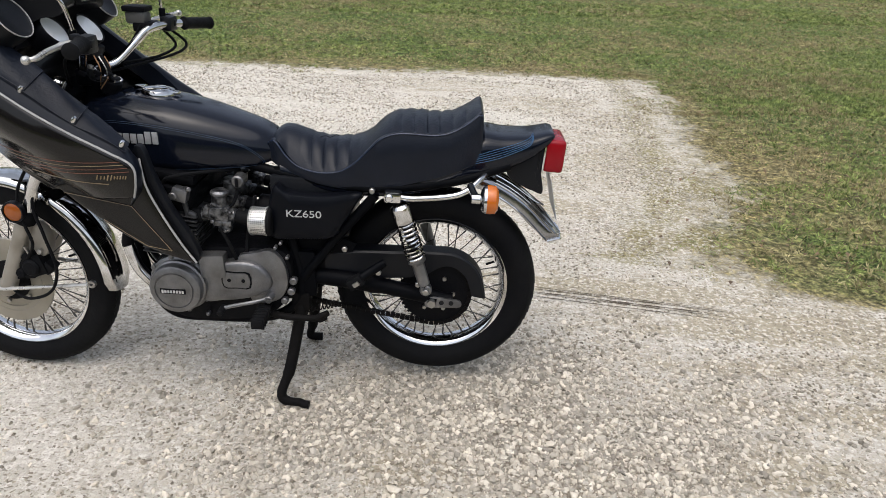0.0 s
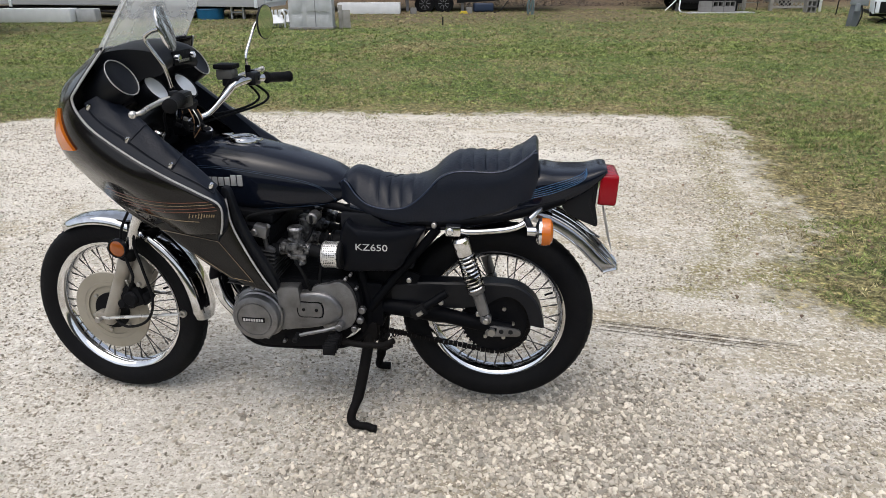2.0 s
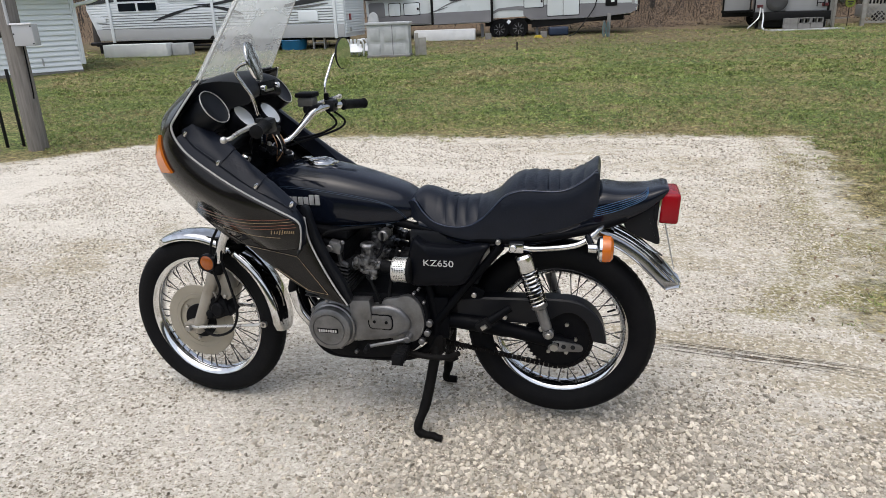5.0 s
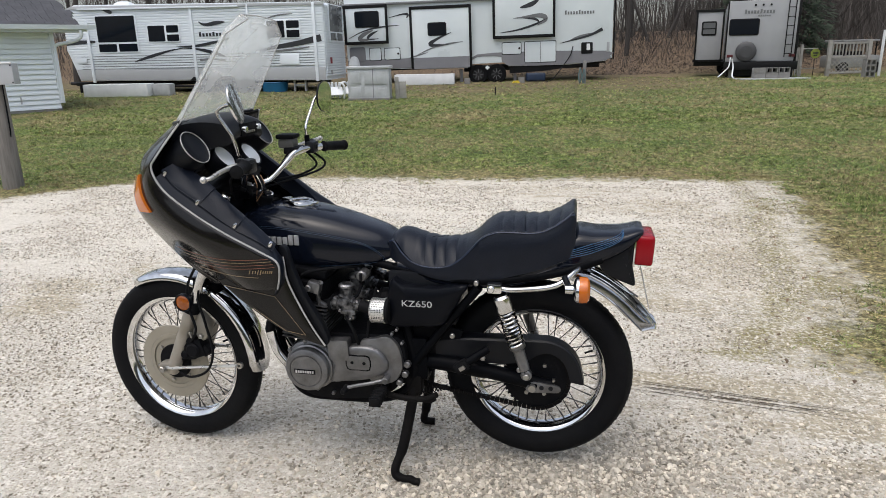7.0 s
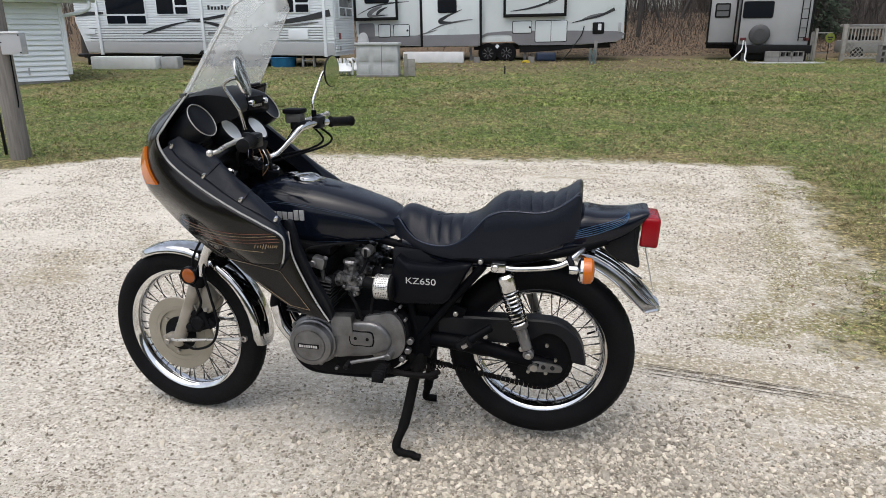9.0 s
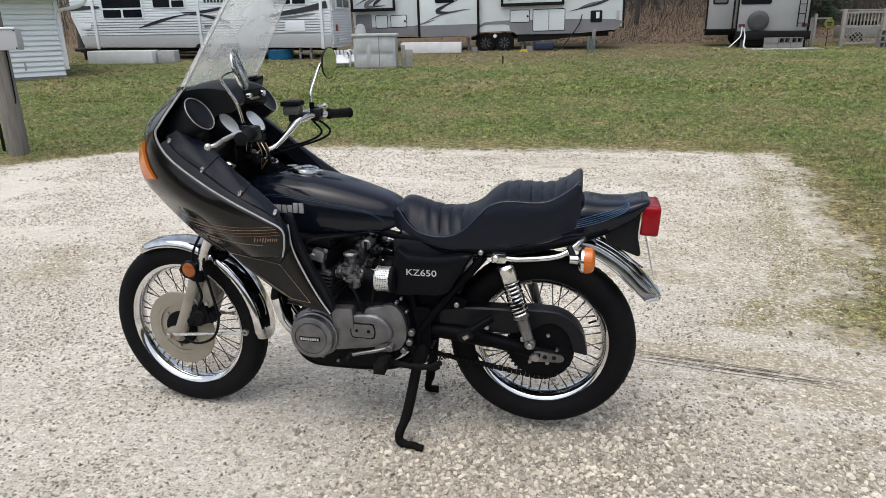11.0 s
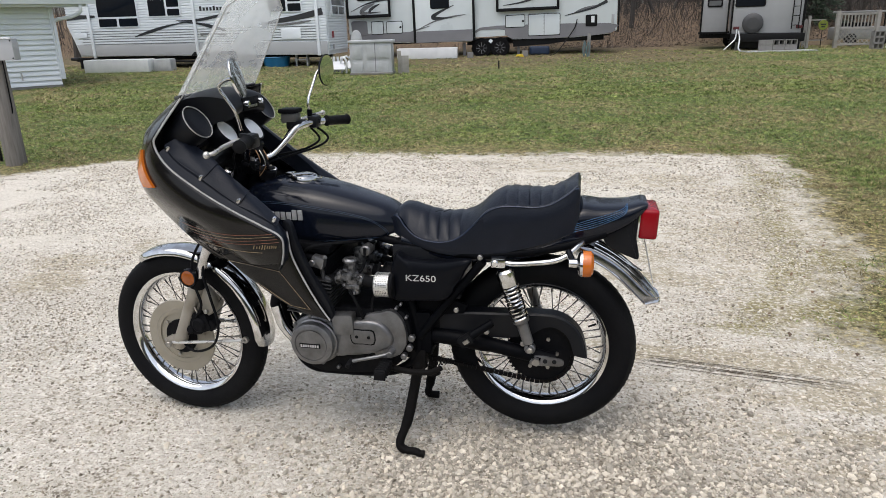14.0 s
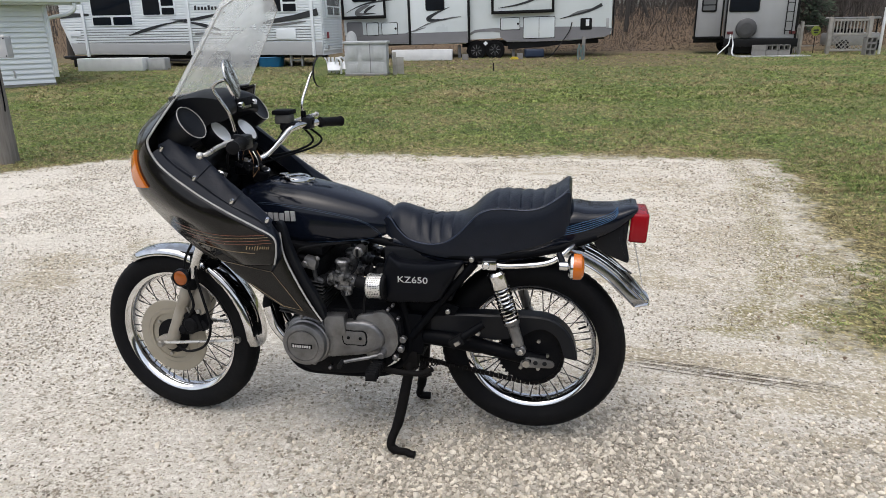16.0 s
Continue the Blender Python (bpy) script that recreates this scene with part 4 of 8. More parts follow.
rod(bm, (0.672, -0.19, 0.730), (0.690, -0.215, 0.736), 0.007, 10, 0.002)
part("cam_end_cap", bm, M_ALU, block, "pale aluminium cam end cap")
bm = rod(B(), (0.662, -0.19, 0.690), (0.668, -0.19, 0.640), 0.008, 10, 0.002)
rod(bm, (0.668, -0.19, 0.655), (0.690, -0.185, 0.640), 0.010, 10, 0.003)
part("oil_line", bm, M_FIN, block, "dark oil line")
# carburettors with pod filters
M_MESH = mat("perforated_steel", (0.62, 0.61, 0.58), 0.35, 0.7, scale=30)
nt = M_MESH.node_tree
vo = nt.nodes.new("ShaderNodeTexVoronoi")
vo.inputs["Scale"].default_value, vo.inputs["Randomness"].default_value = 170, 0.15
tcn = nt.nodes.new("ShaderNodeTexCoord")
nt.links.new(tcn.outputs["Object"], vo.inputs["Vector"])
rm = nt.nodes.new("ShaderNodeValToRGB")
rm.color_ramp.elements[0].position, rm.color_ramp.elements[1].position = 0.34, 0.44
rm.color_ramp.elements[0].color, rm.color_ramp.elements[1].color = (0.03, 0.03, 0.03, 1), (0.66, 0.65, 0.62, 1)
nt.links.new(vo.outputs["Distance"], rm.inputs[0])
nt.links.new(rm.outputs[0], nt.nodes["Principled BSDF"].inputs["Base Color"])
for y in (-0.165, -0.055, 0.055, 0.165):
    bm = B()
    rod(bm, (0.768, y, 0.588), (0.766, y, 0.628), 0.021, 16, 0.005)
    box(bm, (0.768, y, 0.622), (0.056, 0.050, 0.016), 0.004)
    box(bm, (0.757, y, 0.650), (0.062, 0.046, 0.044), 0.010)
    rod(bm, (0.756, y, 0.665), (0.759, y, 0.712), 0.022, 18, 0.004)
    rod(bm, (0.759, y, 0.704), (0.760, y, 0.722), 0.027, 20, 0.006)
    rod(bm, (0.700, y, 0.638), (0.735, y, 0.645), 0.019, 14, 0.003)
    rod(bm, (0.785, y, 0.645), (0.806, y, 0.643), 0.021, 14, 0.004)
    box(bm, (0.722, y - 0.012, 0.660), (0.016, 0.030, 0.030), 0.004, Matrix.Rotation(0.3, 4, "Y"))
    rod(bm, (0.790, y - 0.022, 0.662), (0.800, y - 0.034, 0.660), 0.007, 10, 0.002)
    rod(bm, (0.742, y - 0.022, 0.632), (0.742, y - 0.036, 0.632), 0.006, 10, 0.002)
    rod(bm, (0.776, y - 0.018, 0.60), (0.776, y - 0.030, 0.60), 0.005, 8, 0.001)
    rod(bm, (0.762, y - 0.02, 0.676), (0.744, y - 0.034, 0.690), 0.004, 8)
    rod(bm, (0.740, y - 0.020, 0.668), (0.775, y - 0.028, 0.672), 0.0035, 8)
    cb = part("carburettor", bm, M_CARB, bike, "grimy aluminium carburettor with highlights and darks in its colour")
    # inner filters are coloured black to hold the shade between the carburettors
    pf = part("pod_filter", revolve(B(), [(0.0, 0.0), (0.042, 0.001), (0.045, 0.005), (0.045, 0.009), (0.043, 0.010), (0.043, 0.047), (0.045, 0.048), (0.045, 0.053), (0.042, 0.056), (0, 0.057)], (0.848, y, 0.628), (1, 0, 0), 30), M_MESH if y < -0.1 else M_CASE, cb, "perforated steel pod air filter" if y < -0.1 else "pod air filter with shade put into its black colour")
    part("filter_cap", revolve(B(), [(0, 0.0575), (0.041, 0.0575), (0.045, 0.055), (0.045, 0.064), (0.04, 0.068), (0, 0.068)], (0.848, y, 0.628), (1, 0, 0), 30), M_RUBBER, cb)
    part("intake_boot", rod(B(), (0.803, y, 0.642), (0.850, y, 0.630), 0.020, 16, 0.003), M_RUBBER, cb)
    part("intake_rubber", rod(B(), (0.675, y, 0.634), (0.705, y, 0.639), 0.023, 16, 0.004), M_RUBBER, cb)
bm = rod(B(), (0.810, -0.10, 0.742), (0.810, -0.150, 0.742), 0.019, 20, 0.004)
fc = part("fuel_tap", bm, M_ALU, bike, "dull alloy fuel tap")
part("tap_lever", box(B(), (0.810, -0.154, 0.742), (0.009, 0.008, 0.026), 0.002), M_CASE, fc)
for p in ([(0.80, -0.12, 0.70), (0.79, -0.15, 0.67), (0.765, -0.17, 0.665), (0.745, -0.17, 0.67)], [(0.60, -0.18, 0.74), (0.63, -0.20, 0.765), (0.70, -0.16, 0.77), (0.80, -0.08, 0.76)],
          [(0.86, -0.14, 0.70), (0.83, -0.16, 0.56), (0.84, -0.17, 0.50), (0.90, -0.16, 0.47)], [(0.76, -0.19, 0.61), (0.79, -0.195, 0.55), (0.80, -0.17, 0.48)]):
    part("hose", sweep(B(), spline(p, 6), 0.0055, 8), M_RUBBER, bike)
# exhaust headers run down in front and cross beneath; upper length black, the panel's shade put into colour
for y in (-0.16, -0.06, 0.06, 0.16):
    hd = part("exhaust_header", sweep(B(), spline([(0.545, y, 0.665), (0.490, y, 0.625), (0.458, y * 0.98, 0.54), (0.456, y * 0.98, 0.52)], 6), 0.0185, 12), M_CASE, bike, "exhaust header pipe, shaded length coloured black above a bright bend")
    part("header_bend", sweep(B(), spline([(0.456, y * 0.98, 0.522), (0.476, y * 0.97, 0.446), (0.518, y * 0.96, 0.390)], 6), 0.0186, 12), M_CHROME, hd, "bright chrome bend")
    part("down_pipe", sweep(B(), spline([(0.517, y * 0.96, 0.392), (0.56, y * 0.9 + 0.02, 0.31), (0.64, y * 0.7 + 0.06, 0.258), (0.78, y * 0.3 + 0.12, 0.250)], 6), 0.0188, 12), M_CASE, hd)
part("exhaust_collector", box(B(), (0.83, 0.125, 0.250), (0.16, 0.10, 0.06), 0.02), M_CASE, bike)

# ---- tank ----
TX = [0.30, 0.36, 0.46, 0.58, 0.68, 0.78, 0.86, 0.905]
TB = [0.80, 0.765, 0.748, 0.747, 0.752, 0.762, 0.772, 0.790]
TT = [0.895, 0.945, 0.968, 0.960, 0.940, 0.912, 0.886, 0.862]
TW = [0.070, 0.120, 0.146, 0.149, 0.142, 0.124, 0.103, 0.080]


def tank_at(x):
    return curve1(TX, TB, x), curve1(TX, TT, x), curve1(TX, TW, x)


def tank_y(x, z):
    b, t, w = tank_at(x)
    c, h = (b + t) / 2 - 0.02, 0
    e = (t - c) if z > c else (c - b)
    q = 2.7 if z > c else 5.0
    return w * max(1 - abs((z - c) / e) ** q, 0.0) ** (1 / 3.2)


rings = []
for i in range(49):
    x = 0.30 + 0.605 * i / 48
    b, t, w = tank_at(x)
    c = (b + t) / 2 - 0.02
    ring = []
    for j in range(48):
        a = 2 * math.pi * j / 48
        sz, cz_ = math.sin(a), math.cos(a)
        e, q = (t - c, 2.7) if sz > 0 else (c - b, 5.0)
        zz = c + e * math.copysign(abs(sz) ** (2 / q), sz)
        ring.append(Vector((x, w * math.copysign(abs(cz_) ** (2 / 3.2), cz_), zz)))
    rings.append(ring)
tank = part("fuel_tank", loft(B(), rings), M_PAINT, bike, "glossy black fuel tank")


def on_tank(pts, off=0.0008):
    return [Vector((x, -(tank_y(x, z) + off), z)) for x, z in pts]


for pts, m in (([(0.40, 0.905), (0.50, 0.907), (0.62, 0.895), (0.74, 0.872), (0.82, 0.848), (0.868, 0.815), (0.882, 0.785), (0.84, 0.775), (0.72, 0.768), (0.56, 0.762)], M_PIN),
               ([(0.40, 0.900), (0.50, 0.902), (0.62, 0.890), (0.74, 0.867), (0.82, 0.843), (0.864, 0.812), (0.877, 0.788), (0.84, 0.779), (0.72, 0.772), (0.56, 0.766)], M_PIN)):
    sm = [(p.x, p.z) for p in spline([(x, 0, z) for x, z in pts], 8)]
    part("pinstripe", sweep(B(), on_tank(sm), 0.0006, 5), m, tank, "thin blue pinstripe")
# the maker's name in plain pale blocks
for k in range(8):
    x = 0.435 + k * 0.021
    h = 0.036 if k in (0, 6, 7) else 0.028
    y = -(tank_y(x, 0.855) + 0.002)
    part("badge_block", box(B(), (x, y, 0.847 + h / 2), (0.0165, 0.005, h), 0.001), M_SILVER, tank)
cap = revolve(B(), [(0, 0.020), (0.030, 0.019), (0.045, 0.014), (0.050, 0.006), (0.050, 0), (0, 0)], (0.545, 0, 0.962), (0.09, 0, 1), 32)
fcap = part("filler_cap", cap, M_CHROME, tank, "chrome hinged filler cap")
part("cap_hinge", box(B(), (0.492, 0, 0.978), (0.03, 0.03, 0.016), 0.004), M_CHROME, fcap)
part("cap_latch", box(B(), (0.598, 0, 0.966), (0.022, 0.022, 0.010), 0.003), M_CHROME, fcap)

# ---- seat ----
SX = [0.885, 0.915, 0.95, 0.99, 1.055, 1.115, 1.155, 1.19, 1.23, 1.27, 1.31, 1.395, 1.44, 1.48, 1.507, 1.524, 1.533]
ST = [0.850, 0.880, 0.884, 0.872, 0.856, 0.857, 0.863, 0.880, 0.917, 0.941, 0.946, 0.944, 0.950, 0.967, 0.979, 0.982, 0.966]
SP = [0.845, 0.862, 0.822, 0.794, 0.783, 0.792, 0.816, 0.850, 0.893, 0.913, 0.918, 0.916, 0.925, 0.947, 0.967, 0.979, 0.965]
SB = [0.800, 0.788, 0.775, 0.762, 0.745, 0.738, 0.738, 0.738, 0.742, 0.748, 0.760, 0.783, 0.797, 0.814, 0.825, 0.833, 0.838]
SW = [0.070, 0.098, 0.112, 0.125, 0.138, 0.145, 0.148, 0.150, 0.151, 0.150, 0.149, 0.145, 0.140, 0.134, 0.128, 0.122, 0.116]


def seat_at(x):
    return [curve1(SX, k, x) for k in (ST, SP, SB, SW)]


xs = [0.885 + 0.648 * i / 240 for i in range(241)]
rings, pads = [], []
for x in xs:
    t, p, b, w = seat_at(x)
    end = smooth(0.885, 0.90, x)
    ring = []
    for y, z in ((-0.975, b), (-0.992, b + (p - b) * 0.25), (-1.0, b + (p - b) * 0.6), (-0.985, b + (p - b) * 0.93), (-0.94, p), (0.94, p), (0.985, b + (p - b) * 0.93), (1.0, b + (p - b) * 0.6), (0.992, b + (p - b) * 0.25), (0.975, b)):
        ring.append(Vector((x, y * w, z)))
    rings.append(ring)
    rib = 0.0
    for a, e in ((0.978, 1.172), (1.250, 1.506)):
        if a < x < e:
            rib = smooth(a, a + 0.02, x) * (1 - smooth(e - 0.02, e, x)) * 0.0085 * (1 - abs(math.sin(math.pi * (x - a) / 0.0385)) ** 0.55)
    pad = []
    for j in range(-20, 21):
        s = j / 20
        mid = (1 - smooth(0.88, 0.97, abs(s))) * (0.25 + 0.75 * smooth(0.05, 0.5, abs(s)))
        pad.append(Vector((x + 0.010 * s * s * (1 - smooth(1.36, 1.48, x)), s * w * 0.965, max(p - 0.004, p - 0.004 + (t - p + 0.004) * (1 - abs(s) ** 2.6)) - rib * mid)))
    pads.append(pad + [Vector((x, s * w * 0.93, p - 0.012)) for s in (0.98, 0.5, 0, -0.5, -0.98)])
seat = part("seat", loft(B(), rings), M_VINYL, bike, "black vinyl king and queen seat")
part("seat_pad", loft(B(), pads), M_VINYL, seat, "ribbed black vinyl pad")
for s in (-1, 1):
    part("piping", sweep(B(), [Vector((x, s * (seat_at(x)[3] * 0.972 + 0.001), seat_at(x)[1] - 0.002)) for x in xs[2::4]], 0.0022, 6), M_PIPING, seat, "dark blue piping")
part("seat_tear", sweep(B(), spline([(1.045, -0.06, 0.868), (1.06, -0.045, 0.869), (1.075, -0.05, 0.867), (1.09, -0.035, 0.871), (1.10, -0.045, 0.871)], 4), 0.0012, 5), M_LINER, seat)

# tail cowl under and behind the seat
CX = [0.93, 1.10, 1.25, 1.40, 1.53, 1.60, 1.68, 1.735, 1.748]
CT = [0.80, 0.77, 0.775, 0.83, 0.908, 0.905, 0.908, 0.920, 0.916]
CB = [0.735, 0.708, 0.706, 0.728, 0.768, 0.792, 0.832, 0.880, 0.902]
CW = [0.11, 0.135, 0.143, 0.135, 0.118, 0.108, 0.094, 0.078, 0.070]
rings = []
for i in range(61):
    x = 0.93 + 0.818 * i / 60
    b, t, w = curve1(CX, CB, x), curve1(CX, CT, x), curve1(CX, CW, x)
    rings.append([Vector((x, w * math.copysign(abs(math.cos(a)) ** 0.55, math.cos(a)), (b + t) / 2 + (t - b) / 2 * math.copysign(abs(math.sin(a)) ** 0.55, math.sin(a)))) for a in (2 * math.pi * j / 32 for j in range(32))])
tail = part("tail_cowl", loft(B(), rings), M_PAINT, bike, "glossy black tail cowl")


def on_tail(x, z, off=0.0012):
    b, t, w = curve1(CX, CB, x), curve1(CX, CT, x), curve1(CX, CW, x)
    q = min(abs((z - (b + t) / 2) / ((t - b) / 2)), 0.98)
    return Vector((x, -(w * (1 - q ** (2 / 0.55)) ** (0.55 / 2) + off), z))


for k in range(5):
    o = 0.0075 * k
    pts = [(1.47 - k * 0.014, 0.838 - o * 0.95), (1.56, 0.868 - o * 0.95), (1.63, 0.888 - o * 0.8), (1.672, 0.902 - o * 0.6), (1.686, 0.911 - o * 0.3)]
    part("stripe", sweep(B(), [on_tail(p.x, p.z) for p in spline([(x, 0, z) for x, z in pts], 6)], 0.0010, 5), M_BLUE, tail, "bright blue tail stripe")

# lamps, mudguard and plate at the back
bm = box(B(), (1.755, 0, 0.848), (0.060, 0.150, 0.100), 0.012, Matrix.Rotation(0.05, 4, "Y"), 3)
tl = part("tail_lamp", bm, M_RED, bike, "red plastic tail lamp")
part("lamp_base", box(B(), (1.716, 0, 0.850), (0.014, 0.140, 0.096), 0.006, Matrix.Rotation(0.05, 4, "Y")), M_LINER, tl)
part("lamp_bezel", box(B(), (1.7235, 0, 0.848), (0.006, 0.154, 0.102), 0.002, Matrix.Rotation(0.05, 4, "Y")), M_CHROME, tl, "thin bright lamp bezel")
bm = slab(B(), rounded([(1.615, 0.81), (1.66, 0.845), (1.714, 0.885), (1.720, 0.80), (1.732, 0.728), (1.70, 0.732), (1.655, 0.752), (1.622, 0.775)], 4), -0.065, 0.065, 0.008)
part("plate_bracket", bm, M_LINER, bike, "black plastic plate bracket")
bm = box(B(), (1.765, 0, 0.715), (0.002, 0.175, 0.135), 0, Matrix.Rotation(-0.23, 4, "Y"))
part("number_plate", bm, M_TRIM, bike, "bare back of a metal plate")
rf = part("rear_mudguard", arched(RA, 0.428, 96, 26.0, 0.078, 0.042, 0.003, skew=3.5, flare=0.014, power=6.0, rf=lambda t: 1 - 0.12 * smooth(0.95, 1, t)), M_GUARD, bike, "dark chrome rear mudguard with bright ridges")
for s, t0, t1, r0 in ((0, 66, 27, 0.4325), (-0.28, 66, 44, 0.430), (0.3, 66, 40, 0.430), (-0.93, 66, 32, 0.4215), (-0.80, 66, 34, 0.4275), (-1.0, 66, 31, 0.388), (1.0, 66, 31, 0.388)):
    ang = [radians(t0 + (t1 - t0) * k / 24) for k in range(25)]
    part("ridge", sweep(B(), [RA + Vector(((r0 + 0.012 * (k / 24) ** 6) * math.cos(q), s * 0.0775, (r0 + 0.012 * (k / 24) ** 6) * math.sin(q))) for k, q in enumerate(ang)], 0.0058 if s == 0 else 0.0034, 8), M_CHROME, rf, "bright chrome ridge")
lip = [RA + Vector(((0.4425 - 0.040 * abs(t) ** 6) * math.cos(q), 0.0690 * math.sin(t * math.pi / 2), (0.4425 - 0.040 * abs(t) ** 6) * math.sin(q))) for t, q in ((k / 10, radians(26 + 3.5 * abs(k / 10) ** 1.6)) for k in range(-10, 11))]
part("rolled_lip", sweep(B(), lip, 0.0062, 8), M_CHROME, rf, "bright rolled lip")


def shock(s):
    a, b = Vector((1.293, s * 0.180, 0.728)), Vector((1.386, s * 0.172, 0.428))
    w = (b - a).normalized()
    L = (b - a).length
    bm = rod(B(), a + w * 0.02, b, 0.014, 16)
    sh = part("shock_absorber", bm, M_LINER, bike, "chrome rear shock absorber")
    part("shock_cover", revolve(B(), [(0, 0.018), (0.022, 0.018), (0.030, 0.026), (0.031, 0.06), (0.029, 0.075), (0, 0.075)], a, w, 24), M_CHROME, sh)
    side = w.orthogonal().normalized()
    up = w.cross(side)
    n = 220
    pts = [a + w * (0.070 + 0.135 * i / n) + 0.0268 * (math.cos(2 * math.pi * 9.5 * i / n) * side + math.sin(2 * math.pi * 9.5 * i / n) * up) for i in range(n + 1)]
    part("coil_spring", sweep(B(), pts, 0.0040, 6), M_CHROME, sh, "chrome coil spring")
    part("damper_body", revolve(B(), [(0, 0.198), (0.028, 0.198), (0.028, 0.212), (0.020, 0.218), (0.0185, L - 0.02), (0, L - 0.02)], a, w, 20), M_ALU, sh)
    part("lower_eye", rod(B(), b - Vector((0, 0.014, 0)), b + Vector((0, 0.014, 0)), 0.019, 18, 0.004), M_ALU, sh)
    part("lower_bolt", rod(B(), b, b + Vector((0, s * 0.026, 0)), 0.011, 6, 0.002), M_STEEL, sh)
    part("upper_eye", box(B(), a + Vector((-0.014, 0, 0.008)), (0.05, 0.034, 0.034), 0.008), M_CHROME, sh)
    part("upper_bolt", rod(B(), a + Vector((-0.024, 0, 0.008)), a + Vector((-0.024, s * 0.026, 0.008)), 0.012, 12, 0.003), M_CHROME, sh)


shock(-1)
shock(1)
for s in (-1, 1):
    gr = part("grab_rail", sweep(B(), spline([(1.29, s * 0.178, 0.735), (1.33, s * 0.182, 0.732), (1.40, s * 0.182, 0.738), (1.46, s * 0.180, 0.748), (1.495, s * 0.172, 0.762), (1.53, s * 0.14, 0.785), (1.56, s * 0.09, 0.80)], 6), 0.0095, 12), M_CHROME, bike, "chrome grab rail")
    part("rail_bolt", rod(B(), (1.215, s * 0.148, 0.742), (1.215, s * 0.168, 0.742), 0.009, 12, 0.002), M_STEEL, gr)
    c = Vector((1.556, s * 0.235, 0.762))
    bm = revolve(B(), [(0, -0.048), (0.014, -0.048), (0.015, -0.024), (0.033, -0.019), (0.040, -0.013), (0.041, -0.005), (0, -0.005)], c, (1, 0, 0), 28)
    rod(bm, c + Vector((-0.035, 0, 0)), (1.505, s * 0.165, 0.775), 0.011, 12)
    ri = part("turn_signal", bm, M_CHROME, bike, "chrome turn signal with amber lens")
    part("lens", revolve(B(), [(0.041, -0.005), (0.042, 0.004), (0.040, 0.020), (0.031, 0.027), (0, 0.030), (0, -0.005)], c, (1, 0, 0), 28), M_AMBER, ri, "amber lens")

# black block added to keep the shaded void under the seat dark
part("under_seat_dark_block", box(B(), (1.02, 0, 0.665), (0.24, 0.25, 0.19), 0.01), M_LINER, bike)

# ---- side covers ----
for s in (-1, 1):
    base = rounded([(0.905, 0.575), (0.90, 0.66), (0.922, 0.742), (0.965, 0.722), (1.06, 0.718), (1.18, 0.732), (1.165, 0.69), (1.13, 0.628), (1.095, 0.582), (1.0, 0.573)], 5)
    cx, cz = 1.01, 0.65
    rings = [[Vector((cx + (x - cx) * k, s * y, cz + (z - cz) * k)) for x, z in base] for k, y in ((0.99, 0.120), (1.0, 0.148), (0.985, 0.160), (0.93, 0.168), (0.75, 0.173), (0.4, 0.175))]
    sc_ = part("side_cover", loft(B(), rings), M_SIDE, bike, "black side cover with pale model number")
    if s < 0:
        writing("model_number", "KZ650", 0.0335, M_SILVER, pose(0.957, -0.1762, 0.652, 90, 0, 0) @ Matrix.Diagonal((1.16, 0.94, 1, 1)), sc_, "pale raised model number")

# ---- fairing ----
FAR = 1.0
# rows from the rear trim forward round the corner to the nose
ROWS_F = [
    [(0.268, -0.285, 1.278), (0.232, -0.240, 1.270), (0.190, -0.175, 1.266), (0.175, -0.100, 1.262), (0.160, 0.000, 1.260)],
    [(0.215, -0.342, 1.186), (0.162, -0.299, 1.180), (0.093, -0.218, 1.173), (0.060, -0.120, 1.175), (0.045, 0.000, 1.172)],
    [(0.190, -0.346, 1.140), (0.142, -0.319, 1.120), (0.073, -0.243, 1.103), (0.020, -0.140, 1.100), (0.000, 0.000, 1.095)],
    [(0.228, -0.347, 1.068), (0.172, -0.342, 1.050), (0.068, -0.268, 1.028), (-0.005, -0.150, 1.015), (-0.030, 0.000, 1.005)],
    [(0.330, -0.347, 0.990), (0.232, -0.352, 0.975), (0.083, -0.258, 0.958), (0.005, -0.150, 0.945), (-0.020, 0.000, 0.935)],
    [(0.431, -0.346, 0.930), (0.297, -0.349, 0.915), (0.123, -0.230, 0.888), (0.050, -0.150, 0.880), (0.030, -0.020, 0.872)],
    [(0.530, -0.340, 0.878), (0.367, -0.336, 0.858), (0.178, -0.208, 0.815), (0.120, -0.160, 0.808), (0.095, -0.090, 0.800)],
    [(0.588, -0.334, 0.842), (0.407, -0.322, 0.810), (0.223, -0.200, 0.773), (0.175, -0.170, 0.765), (0.150, -0.120, 0.760)],
    [(0.588, -0.324, 0.790), (0.437, -0.306, 0.765), (0.268, -0.196, 0.738), (0.225, -0.180, 0.735), (0.200, -0.140, 0.730)],
    [(0.570, -0.308, 0.740), (0.457, -0.286, 0.725), (0.313, -0.194, 0.708), (0.275, -0.185, 0.705), (0.250, -0.150, 0.700)],
]
rows_s = [spline(r, 5) for r in ROWS_F]
cols = [spline([r[k] for r in rows_s], 5) for k in range(len(rows_s[0]))]
bm = B()
for s in (-1, 1):
    grid = [[bm.verts.new((p.x, p.y if s < 0 else -p.y * FAR, p.z)) for p in c] for c in cols]
    for a, b in zip(grid, grid[1:]):
        for i in range(len(a) - 1):
            bm.faces.new((a[i], a[i + 1], b[i + 1], b[i]))
bmesh.ops.remove_doubles(bm, verts=bm.verts, dist=1e-4)
